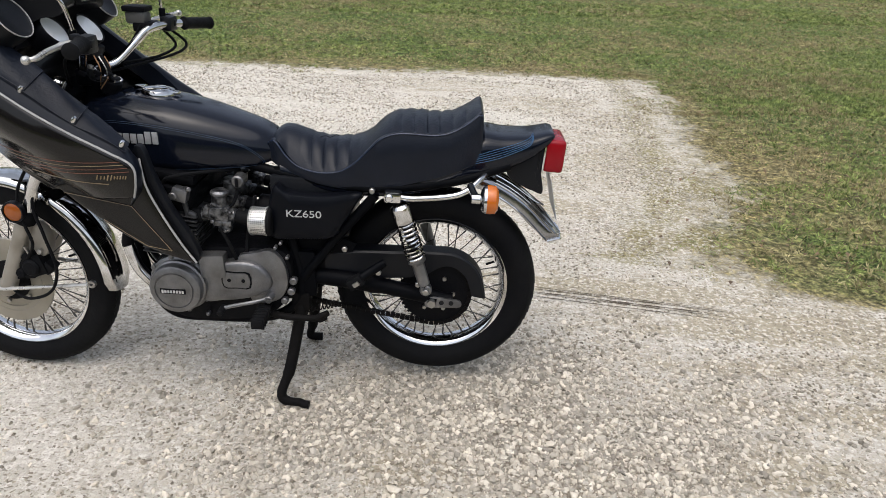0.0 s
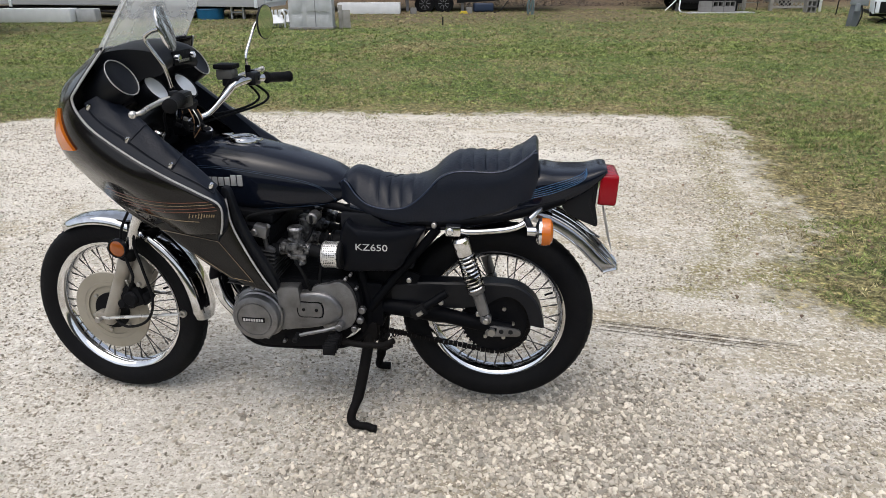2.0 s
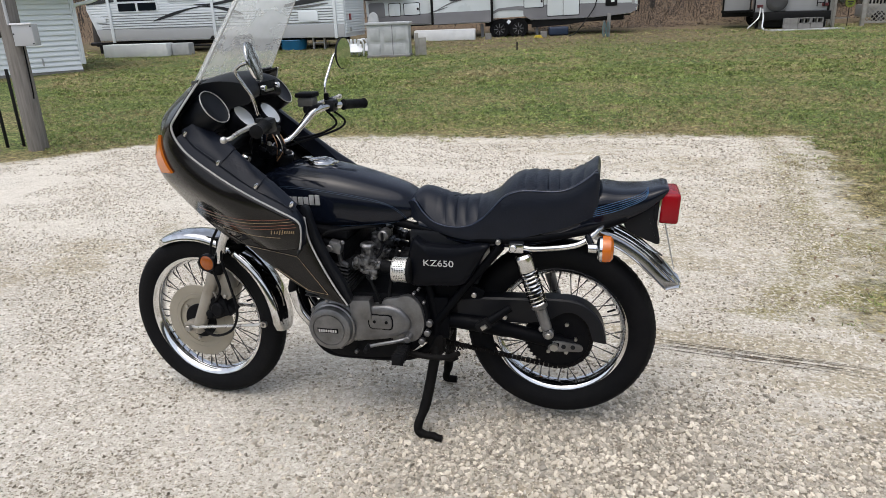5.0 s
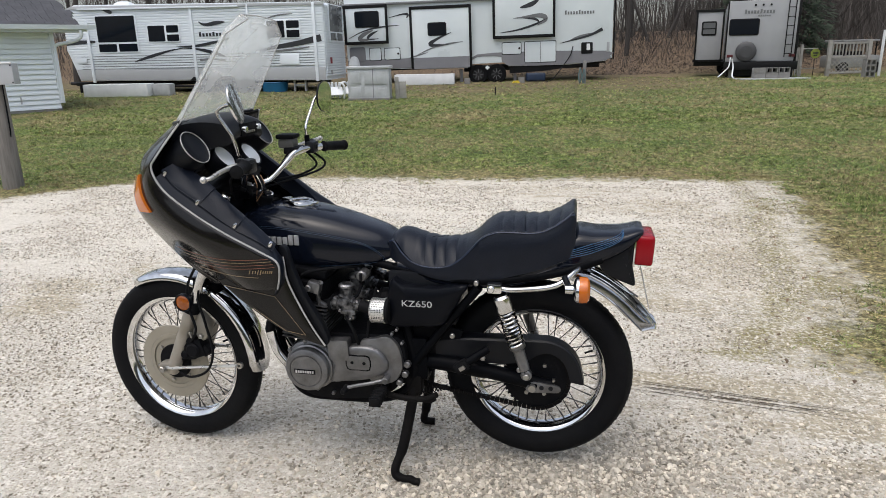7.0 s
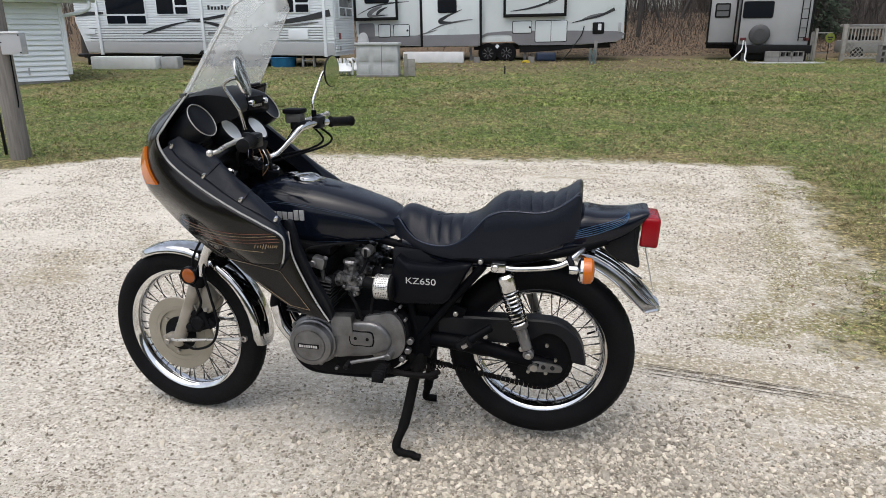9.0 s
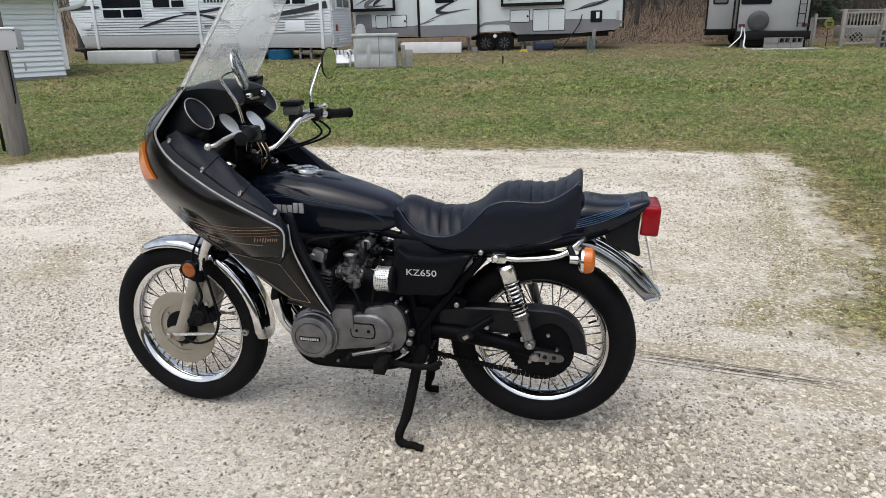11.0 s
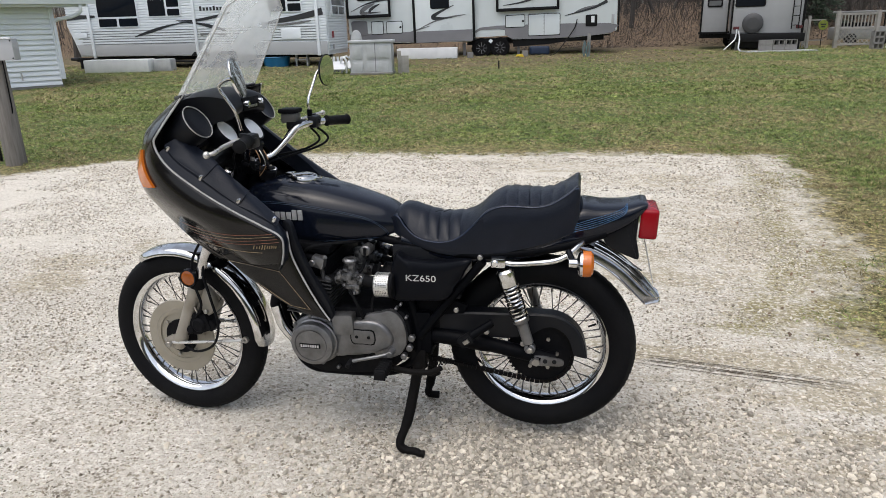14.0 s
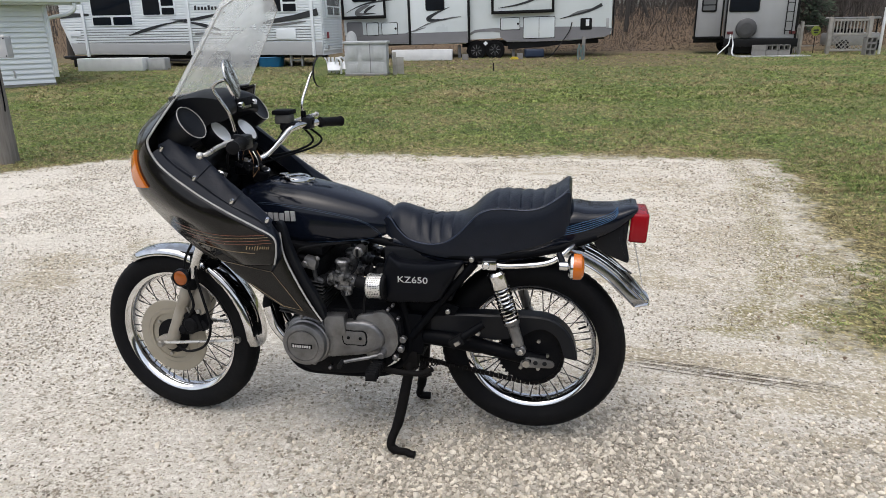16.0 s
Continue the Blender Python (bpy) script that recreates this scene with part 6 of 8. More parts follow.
def sign_bars(parent, x0, x1, z0, z1, y, n, material, name="lettering_bar"):
    w = (x1 - x0) / n
    for k in range(n):
        h = (z1 - z0) * (1.0 if k in (0, n // 2) else 0.72)
        part(name, box(B(), (x0 + w * (k + 0.5), y, z0 + h / 2), (w * 0.62, 0.006, h)), material, parent)


def swoosh(parent, pts, widths, y, material):
    """A tapered painted curve on a side wall: a thin strip along (x, z) points."""
    c = spline([(x, y, z) for x, z in pts], 6)
    n = len(c)
    a, b = [], []
    for i, p in enumerate(c):
        d = (c[min(i + 1, n - 1)] - c[max(i - 1, 0)]).normalized()
        q = Vector((-d.z, 0, d.x))
        w = curve1(list(np.linspace(0, 1, len(widths))), widths, i / (n - 1)) / 2
        a.append(p + q * w)
        b.append(p - q * w)
    bm = B()
    loft(bm, [[p, q, q + Vector((0, 0.004, 0)), p + Vector((0, 0.004, 0))] for p, q in zip(a, b)])
    part("decal", bm, material, parent)


def window(parent, x0, x1, z0, z1, y, frame_m, panes=(), r=0.05, glass_m=None):
    w = part("window", slab(B(), rrect(x0 - 0.035, x1 + 0.035, z0 - 0.035, z1 + 0.035, r), y - 0.018, y + 0.01, 0.006), frame_m, parent)
    for a, b, c, d in panes or ((x0, x1, z0, z1),):
        part("pane", slab(B(), rrect(a, b, c, d, min(r * 0.7, 0.03)), y - 0.024, y - 0.012), glass_m or M_PANE, w)
    return w


def road_wheel(parent, c, r, w, disc_m=None):
    t = part("wheel", revolve(B(), [(r * 0.58, -w), (r * 0.9, -w), (r, -w * 0.7), (r, w * 0.7), (r * 0.9, w), (r * 0.58, w)], c, (0, 1, 0), 32, True), M_RUBBER, parent, "black trailer tyre")
    bm = revolve(B(), [(0, -w * 0.85), (r * 0.16, -w * 0.85), (r * 0.2, -w * 0.6), (r * 0.55, -w * 0.62), (r * 0.6, -w * 0.9), (r * 0.6, w * 0.5), (0, w * 0.5)], c, (0, 1, 0), 24)
    part("wheel_disc", bm, disc_m or M_BLACKTRIM, t)
    for k in range(8):
        a = math.pi * k / 4
        part("wheel_spoke", box(B(), Vector(c) + Vector((r * 0.36 * math.cos(a), -w * 0.75, r * 0.36 * math.sin(a))), (r * 0.36, 0.03, r * 0.055), 0.004, Matrix.Rotation(-a, 4, "Y")), M_GREYSKIN, t)


def yard_thing(name, u, v, turn, label, category, group=""):
    m = yard(u, v, turn)
    return thing(name, m, label, category, group), m.translation.z


# ---- white corrugated travel trailer ----
def corrugated_trailer():
    t, g = yard_thing("travel_trailer", -3.7, 23.0, -7.5, "white corrugated travel trailer with dark windows and swooshes", "trailer")
    Z = lambda z: z - g
    prof = [(-8.72, Z(0.78)), (0, Z(0.68)), (0.02, Z(3.0)), (-0.08, Z(3.12)), (-8.55, Z(3.24)), (-8.92, Z(3.08)), (-9.05, Z(1.80)), (-8.86, Z(1.25))]
    body = part("body", slab(B(), prof, 0.03, 2.42, 0.02), M_WHITE, t)
    bm = B()
    z = 1.17
    while z < 3.05:
        dark = 1.17 <= z < 1.62
        x0 = -9.0 + 0.35 * smooth(1.9, 1.2, z) if z < 1.9 else -9.0 + 0.15 * smooth(2.6, 3.1, z)
        box(bm, ((x0 - 0.02) / 2, 0.022, Z(z + 0.034)), (abs(x0), 0.034, 0.058), 0.006)
        z += 0.082
    part("siding", bm, M_SIDING, t, "ribbed white metal siding")
    z = 1.17
    while z < 1.62:
        part("dark_line", box(B(), (-4.4, 0.006, Z(z - 0.006)), (8.3, 0.020, 0.013)), M_DECALG, t, "grey line in the groove below a rib")
        z += 0.082
    bm = B()
    for k in range(27):
        box(bm, (0.028, 1.22, Z(0.80 + k * 0.083 + 0.034)), (0.03, 2.30, 0.058), 0.006)
    part("end_siding", bm, M_SIDING, t)
    part("skirt", slab(B(), [(-8.70, Z(0.80)), (-0.02, Z(0.69)), (-0.02, Z(1.10)), (-8.78, Z(1.16))], -0.004, 0.05, 0.004), M_LIGHTGREY, t, "light grey lower skirt panel")
    for x, z0, z1 in ((-8.18, 0.72, 2.70), (-4.46, 0.74, 3.06), (-0.30, 0.66, 3.10), (-2.5, 1.0, 3.1)):
        part("corner_trim", box(B(), (x, -0.012, Z((z0 + z1) / 2)), (0.10 if x != -2.5 else 0.05, 0.05, z1 - z0), 0.008), M_WHITE, t)
    part("roof_edge", slab(B(), [(-8.9, Z(3.10)), (0.05, Z(3.02)), (0.05, Z(3.10)), (-8.6, Z(3.20))], -0.03, 0.05, 0.01), M_LIGHTGREY, t)
    part("awning_rail", box(B(), (-5.6, -0.05, Z(3.07)), (5.6, 0.06, 0.05), 0.015, Matrix.Rotation(0.008, 4, "Y")), M_WHITE, t)
    part("roof_vent", revolve(B(), [(0, 0.16), (0.2, 0.14), (0.32, 0.07), (0.36, 0), (0, 0)], (-7.2, 0.8, Z(3.22)), (0, 0, 1), 24), M_WHITE, t)
    window(t, -7.82, -6.44, 1.72 - g, 2.86 - g, -0.005, M_WHITE, ((-7.82, -6.44, 2.03 - g, 2.86 - g), (-7.82, -7.18, 1.72 - g, 1.97 - g), (-7.10, -6.44, 1.72 - g, 1.97 - g)), 0.06)
    window(t, -6.00, -4.93, 2.02 - g, 2.52 - g, -0.005, M_WHITE, ((-6.0, -5.42, 2.02 - g, 2.52 - g), (-5.35, -4.93, 2.29 - g, 2.52 - g), (-5.35, -4.93, 2.02 - g, 2.23 - g)), 0.06)
    window(t, -1.88, -0.80, 2.05 - g, 2.57 - g, -0.005, M_WHITE, ((-1.88, -1.30, 2.05 - g, 2.57 - g), (-1.23, -0.80, 2.34 - g, 2.57 - g), (-1.23, -0.80, 2.05 - g, 2.28 - g)), 0.06)
    # rear window on the end wall
    w = part("window", box(B(), (0.05, 1.28, Z(2.48)), (0.04, 1.66, 1.22), 0.01), M_WHITE, t)
    part("pane", box(B(), (0.073, 1.28, Z(2.64)), (0.006, 1.52, 0.84), 0.002), M_BLIND, w)
    for y in (0.89, 1.67):
        part("pane", box(B(), (0.073, y, Z(2.06)), (0.006, 0.66, 0.24), 0.002), M_BLIND, w)
    part("tail_lamp", box(B(), (0.06, 0.50, Z(1.30)), (0.03, 0.16, 0.20), 0.01), mat("dull_red", (0.28, 0.02, 0.03), 0.4), t)
    part("lamp_base", box(B(), (0.06, 0.50, Z(0.92)), (0.03, 0.12, 0.14), 0.01), M_LIGHTGREY, t)
    sign = part("decal", slab(B(), rounded([(-4.22, Z(2.62)), (-4.0, Z(2.55)), (-3.6, Z(2.62)), (-3.28, Z(2.58)), (-3.6, Z(2.50)), (-3.9, Z(2.46)), (-4.1, Z(2.50))], 3), -0.012, 0.0), M_DECAL, t)
    sign_bars(t, -4.25, -3.32, 2.14 - g, 2.28 - g, -0.014, 8, M_DECAL)
    for p, w, m in (([(-6.62, 1.38), (-6.0, 1.55), (-5.3, 1.72), (-4.75, 1.80)], [0.02, 0.10, 0.05, 0.01], M_DECAL), ([(-5.1, 1.86), (-4.5, 1.84), (-3.9, 1.92), (-3.2, 2.06)], [0.01, 0.07, 0.09, 0.03], M_DECAL),
                    ([(-5.0, 1.80), (-4.4, 1.76), (-3.8, 1.62), (-3.4, 1.50)], [0.01, 0.06, 0.11, 0.03], M_DECAL), ([(-9.0, 2.03), (-8.6, 2.05), (-7.95, 2.06)], [0.16, 0.14, 0.06], M_DECAL),
                    ([(-2.2, 1.66), (-1.6, 1.76), (-0.9, 1.86), (-0.1, 2.02)], [0.02, 0.13, 0.16, 0.22], M_DECAL), ([(-1.9, 1.62), (-1.2, 1.66), (-0.5, 1.74)], [0.01, 0.07, 0.03], M_DECALG),
                    ([(-4.3, 1.40), (-3.9, 1.42), (-3.4, 1.38)], [0.08, 0.06, 0.08], M_DECALG), ([(-2.0, 2.62), (-1.5, 2.74), (-1.0, 2.78)], [0.01, 0.05, 0.01], M_DECALG), ([(-7.6, 3.14), (-7.3, 3.0), (-7.2, 2.98)], [0.1, 0.12, 0.05], M_DECAL)):
        swoosh(t, [(x, Z(z)) for x, z in p], w, -0.010, m)
    part("hatch", slab(B(), rrect(-1.53, -0.87, Z(1.20), Z(1.52), 0.04), -0.02, 0.0, 0.004), M_WHITE, t)
    part("hatch", slab(B(), rrect(-8.75, -8.35, Z(1.38), Z(1.55), 0.03), -0.02, 0.0, 0.004), M_WHITE, t)
    part("chassis", box(B(), (-4.6, 0.5, Z(0.66)), (9.2, 0.12, 0.13), 0.01), M_BLACKTRIM, t)
    part("belly", box(B(), (-4.5, 1.3, Z(0.70)), (8.6, 2.1, 0.06), 0.01), M_BLACKTRIM, t)
    for x in (-4.30, -3.48):
        road_wheel(t, (x, 0.16, 0.34), 0.34, 0.11, M_LIGHTGREY)
    part("wheel_arch", slab(B(), [(-4.72, Z(0.74)), (-4.6, Z(0.86)), (-3.2, Z(0.86)), (-3.08, Z(0.72))], -0.008, 0.04), M_BLACKTRIM, t)
    for x in (-9.0, -8.2, -1.2):
        part("jack_leg", box(B(), (x, 0.4, Z(0.66) / 2), (0.07, 0.07, Z(0.66))), M_BLACKTRIM, t)
        part("jack_foot", box(B(), (x, 0.4, 0.02), (0.25, 0.2, 0.04)), M_BLACKTRIM, t)
    part("drawbar", sweep(B(), [(-8.6, 0.6, Z(0.66)), (-9.9, 1.2, Z(0.66))], 0.06, 8), M_BLACKTRIM, t)
    part("waste_pipe", sweep(B(), [(-6.2, 0.1, Z(0.60)), (-4.9, 0.06, Z(0.56)), (-2.2, 0.08, Z(0.54))], 0.04, 8), M_BLACKTRIM, t)


corrugated_trailer()


# ---- long fifth-wheel with black-framed slide-outs ----
def fifth_wheel():
    t, g = yard_thing("fifth_wheel_trailer", 6.0, 25.7, -5, "long pale fifth-wheel trailer with black-framed slide-outs", "trailer")
    t.matrix_world = t.matrix_world @ Matrix.Rotation(radians(-1.0), 4, "Y")
    Z = lambda z: z - g
    prof = [(-9.45, Z(1.10)), (-4.95, Z(0.98)), (-4.9, Z(1.12)), (-3.5, Z(1.14)), (-3.45, Z(1.0)), (-1.2, Z(0.98)), (0.10, Z(1.07)), (0.30, Z(1.25)), (0.32, Z(3.45)), (0.1, Z(3.75)), (-9.45, Z(3.85))]
    part("body", slab(B(), prof, 0.0, 2.45, 0.03), M_CREAM, t)
    part("lower_band", slab(B(), [(-9.44, Z(1.12)), (-4.95, Z(1.00)), (-4.93, Z(1.42)), (-9.44, Z(1.42))], -0.012, 0.0, 0.004), M_GREYSKIN, t, "grey lower band")
    part("lower_band", slab(B(), rounded([(-4.9, Z(1.20)), (-4.6, Z(1.36)), (-4.2, Z(1.38)), (-3.7, Z(1.34)), (-3.45, Z(1.02)), (-1.2, Z(1.0)), (0.1, Z(1.09)), (0.25, Z(1.25)), (0.1, Z(1.42)), (-3.0, Z(1.50)), (-4.6, Z(1.46))], 2), -0.014, 0.0), M_GREYSKIN, t)
    part("awning", box(B(), (-6.4, -0.07, Z(3.36)), (6.6, 0.10, 0.09), 0.03), M_DECALG, t)
    # slide-outs as framed boxes proud of the wall
    for x0, x1, z0, z1 in ((-9.42, -7.88, 2.02, 3.30), (-6.98, -4.82, 1.02, 3.17), (-3.95, -1.80, 2.02, 3.70)):
        s = part("slide_out", box(B(), ((x0 + x1) / 2, -0.06, Z((z0 + z1) / 2)), (x1 - x0, 0.16, z1 - z0), 0.012), M_CREAM, t, "pale slide-out room")
        for a, b, c, d in ((x0 - 0.05, x0 + 0.04, z0, z1), (x1 - 0.04, x1 + 0.05, z0, z1), (x0 - 0.05, x1 + 0.05, z0 - 0.05, z0 + 0.06), (x0 - 0.05, x1 + 0.05, z1 - 0.06, z1 + 0.05)):
            if d - c > 0.2 or not (z0 < 1.1 and c < 1.1):
                part("black_frame", box(B(), ((a + b) / 2, -0.150, Z((c + d) / 2)), (b - a, 0.03, d - c), 0.006), M_BLACKTRIM, s)
    part("slide_skirt", box(B(), (-5.9, -0.146, Z(1.22)), (2.07, 0.012, 0.40)), M_GREYSKIN, t)
    window(t, -9.02, -8.18, 2.60 - g, 3.10 - g, -0.145, M_BLACKTRIM, r=0.07)
    window(t, -6.34, -5.72, 2.21 - g, 2.61 - g, -0.145, M_BLACKTRIM, r=0.07)
    for x0, x1, z0, z1 in ((-8.61, -8.15, 1.37, 1.84), (-8.05, -7.44, 1.38, 1.82), (-3.68, -2.96, 1.41, 1.85), (-2.86, -1.70, 1.09, 1.85)):
        h = part("hatch_rim", slab(B(), rrect(x0, x1, Z(z0), Z(z1), 0.05), -0.02, 0.0), M_BLACKTRIM, t)
        part("hatch", slab(B(), rrect(x0 + 0.022, x1 - 0.022, Z(z0) + 0.022, Z(z1) - 0.022, 0.04), -0.028, -0.01, 0.004), M_CREAM, h)
    part("door_gap", box(B(), (-2.28, -0.03, Z(1.47)), (0.018, 0.01, 0.70)), M_BLACKTRIM, t)
    part("hatch_lock", rod(B(), (-3.04, -0.03, Z(1.62)), (-3.04, -0.05, Z(1.62)), 0.04, 12), M_BLACKTRIM, t)
    part("hatch_lock", rod(B(), (-7.52, -0.03, Z(1.60)), (-7.52, -0.05, Z(1.60)), 0.04, 12), M_BLACKTRIM, t)
    part("power_inlet", slab(B(), rrect(-0.80, -0.39, Z(1.34), Z(1.74), 0.04), -0.03, 0.0, 0.004), M_BLACKTRIM, t)
    part("inlet_label", box(B(), (-0.55, -0.033, Z(1.58)), (0.12, 0.01, 0.22)), M_PVC, t)
    part("front_hatch", slab(B(), rrect(-9.35, -8.75, Z(1.35), Z(1.88), 0.08), -0.02, 0.0, 0.004), M_GREYSKIN, t)
    sign_bars(t, -1.42, -0.34, 2.72 - g, 2.86 - g, -0.008, 11, M_DECALG)
    for p, w, m in (([(-9.3, 2.20), (-8.8, 2.42), (-8.2, 2.55), (-7.4, 2.60)], [0.01, 0.04, 0.06, 0.01], M_DECAL), ([(-8.3, 2.16), (-8.9, 2.14), (-8.75, 2.32), (-8.4, 2.46)], [0.01, 0.12, 0.14, 0.02], M_DECALG),
                    ([(-8.2, 2.16), (-8.6, 2.15), (-8.5, 2.3), (-8.2, 2.44)], [0.01, 0.06, 0.10, 0.01], M_DECAL), ([(-7.8, 2.88), (-7.3, 2.98), (-7.1, 2.96), (-7.15, 2.84)], [0.01, 0.05, 0.09, 0.02], M_DECAL),
                    ([(-6.8, 1.52), (-6.2, 1.76), (-5.6, 1.88), (-5.1, 1.94)], [0.01, 0.05, 0.06, 0.01], M_DECALG), ([(-5.6, 1.86), (-6.1, 1.84), (-6.3, 1.90), (-6.0, 2.08), (-5.5, 2.28)], [0.01, 0.10, 0.14, 0.08, 0.01], M_DECAL),
                    ([(-3.75, 2.18), (-3.1, 2.26), (-2.5, 2.42), (-2.05, 2.62)], [0.01, 0.06, 0.07, 0.01], M_DECAL), ([(-2.4, 2.40), (-2.1, 2.58), (-2.25, 2.72), (-2.8, 2.70), (-3.25, 2.66)], [0.02, 0.14, 0.16, 0.07, 0.01], M_DECALG), ([(-2.6, 2.36), (-2.35, 2.5), (-2.5, 2.62), (-2.9, 2.66)], [0.01, 0.06, 0.08, 0.01], M_DECAL),
                    ([(-3.0, 3.02), (-2.6, 3.12), (-2.3, 3.30)], [0.05, 0.16, 0.02], M_DECAL), ([(-1.55, 1.74), (-1.0, 1.86), (-0.5, 1.98), (-0.05, 2.18)], [0.01, 0.06, 0.08, 0.12], M_DECAL), ([(-1.3, 1.78), (-0.9, 1.94), (-0.4, 2.06)], [0.01, 0.08, 0.01], M_DECALG),
                    ([(-7.2, 1.40), (-6.8, 1.50), (-6.4, 1.60)], [0.01, 0.05, 0.01], M_DECALG)):
        on = any(a - 0.1 < p[1][0] < b + 0.1 and c - 0.1 < p[1][1] < d + 0.1 for a, b, c, d in ((-9.42, -7.88, 2.02, 3.30), (-6.98, -4.82, 1.02, 3.17), (-3.95, -1.80, 2.02, 3.70)))
        swoosh(t, [(x, Z(z)) for x, z in p], w, -0.150 if on else -0.012, m)
    for x in (-4.56, -3.88):
        road_wheel(t, (x, 0.14, 0.36), 0.36, 0.12)
    part("wheel_diamond", box(B(), (-4.22, -0.02, Z(0.98)), (0.12, 0.01, 0.12), 0, Matrix.Rotation(0.785, 4, "Y")), M_WHITE, t)
    part("chassis", box(B(), (-2.6, 0.4, Z(0.93)), (5.0, 0.12, 0.16), 0.01), M_BLACKTRIM, t)
    part("under_skirt", slab(B(), [(-3.40, Z(1.06)), (-3.40, Z(0.74)), (-2.2, Z(0.78)), (-0.6, Z(0.94)), (-0.2, Z(1.08))], 0.06, 0.12), M_BLACKTRIM, t)
    part("belly", box(B(), (-4.6, 1.3, Z(1.02)), (9.4, 2.2, 0.05)), M_BLACKTRIM, t)
    for x in (-5.2, -3.2, -8.8):
        part("jack_leg", box(B(), (x, 0.3, Z(0.95) / 2), (0.10, 0.10, Z(0.95))), M_GREYSKIN, t)
    part("end_cap", box(B(), (0.25, 1.2, Z(2.3)), (0.16, 2.3, 2.3), 0.05), M_CREAM, t)
    for y in (0.25, 0.75):
        part("ladder_rail", sweep(B(), [(0.40, y, Z(1.1)), (0.42, y, Z(3.6))], 0.025, 8), M_BLACKTRIM, t)
    for k in range(6):
        part("ladder_rung", rod(B(), (0.41, 0.25, Z(1.3 + 0.35 * k)), (0.41, 0.75, Z(1.3 + 0.35 * k)), 0.018, 8), M_BLACKTRIM, t)
    part("end_lamp", box(B(), (0.16, -0.02, Z(1.55)), (0.10, 0.03, 0.34), 0.01), M_LIGHTGREY, t)
    part("power_cord", sweep(B(), spline([(-1.10, -0.03, Z(1.62)), (-1.2, -0.06, Z(1.3)), (-1.5, -0.2, Z(0.9)), (-1.85, -0.4, Z(0.5)), (-2.1, -0.5, 0.03)], 6), 0.018, 6), M_BLACKTRIM, t)


fifth_wheel()


# ---- small trailer seen from its back ----
def small_trailer():
    t, g = yard_thing("camper_trailer", 11.3, 25.3, -21, "pale camper trailer with spare wheel and ladder on its back", "trailer")
    Z = lambda z: z - g
    part("body", box(B(), (0.18, 3.0, Z(1.98)), (2.32, 6.0, 2.08), 0.05), M_CAMPER, t)
    for x in (-0.97, 1.33):
        part("corner_trim", box(B(), (x, 0.02, Z(1.98)), (0.05 if x < 0 else 0.08, 0.08, 2.10), 0.01), M_BLACKTRIM, t)
    s = part("slide_out", box(B(), (-1.56, 1.5, Z(1.86)), (0.95, 1.0, 1.74), 0.02), M_CAMPER, t, "pale slide-out with black rims")
    for x, z, w, h in ((-2.02, 1.86, 0.06, 1.80), (-1.10, 1.86, 0.05, 1.80), (-1.58, 2.77, 1.02, 0.09), (-1.58, 0.97, 1.02, 0.08)):
        part("black_rim", box(B(), (x, 0.985, Z(z)), (w, 0.05, h), 0.008), M_BLACKTRIM, s)
    window(t, -1.81, -1.35, 1.92 - g, 2.36 - g, 0.99, M_BLACKTRIM, ((-1.79, -1.37, 2.15 - g, 2.34 - g), (-1.79, -1.37, 1.94 - g, 2.11 - g)), 0.06, M_BLIND)
    window(t, -0.87, 0.05, 1.88 - g, 2.38 - g, -0.005, M_BLACKTRIM, r=0.07)
    bm = revolve(B(), [(0, -0.20), (0.15, -0.20), (0.30, -0.19), (0.345, -0.15), (0.35, -0.03), (0.30, 0), (0, 0)], (-0.28, 0, Z(1.29)), (0, 1, 0), 36)
    sp = part("spare_wheel", bm, M_VINYLW, t, "grey vinyl spare wheel cover")
    part("cover_ring", revolve(B(), [(0.17, -0.203), (0.19, -0.207), (0.21, -0.200)], (-0.28, 0, Z(1.29)), (0, 1, 0), 32, True), M_VINYLW, sp)
    part("bumper", box(B(), (0.22, -0.06, Z(0.80)), (2.40, 0.22, 0.28), 0.02), M_BLACKTRIM, t)
    part("belly", box(B(), (0.22, 2.5, Z(0.66)), (2.2, 4.8, 0.46), 0.02), M_BLACKTRIM, t)
    part("slide_rail", box(B(), (-1.5, 1.6, Z(0.86)), (1.1, 0.9, 0.16), 0.02), M_BLACKTRIM, t)
    for x in (0.97, 1.19):
        part("ladder_rail", sweep(B(), [(x, -0.09, Z(1.08)), (x, -0.09, Z(3.0)), (x, 0.1, Z(3.06))], 0.018, 8), M_BLACKTRIM, t)
    for k in range(6):
        part("ladder_rung", rod(B(), (0.97, -0.09, Z(1.2 + 0.31 * k)), (1.19, -0.09, Z(1.2 + 0.31 * k)), 0.013, 8), M_BLACKTRIM, t)
    for x in (-0.80, 1.22):
        part("tail_lamp", box(B(), (x, -0.02, Z(1.14)), (0.20, 0.04, 0.10), 0.01), mat("dark_red", (0.10, 0.012, 0.015), 0.4), t)
    for x in (-0.1, 0.15, 0.4):
        part("marker_lamp", rod(B(), (x, 0.0, Z(2.86)), (x, -0.03, Z(2.86)), 0.035, 10), M_BLACKTRIM, t)
    sign_bars(t, -0.45, 0.55, 2.58 - g, 2.72 - g, -0.014, 10, M_DECALG)
    sign_bars(t, 0.0, 0.42, 2.48 - g, 2.53 - g, -0.014, 6, M_DECALG)
    for x in (-0.85, 1.3):
        road_wheel(t, (x, 2.6, 0.34), 0.34, 0.11)
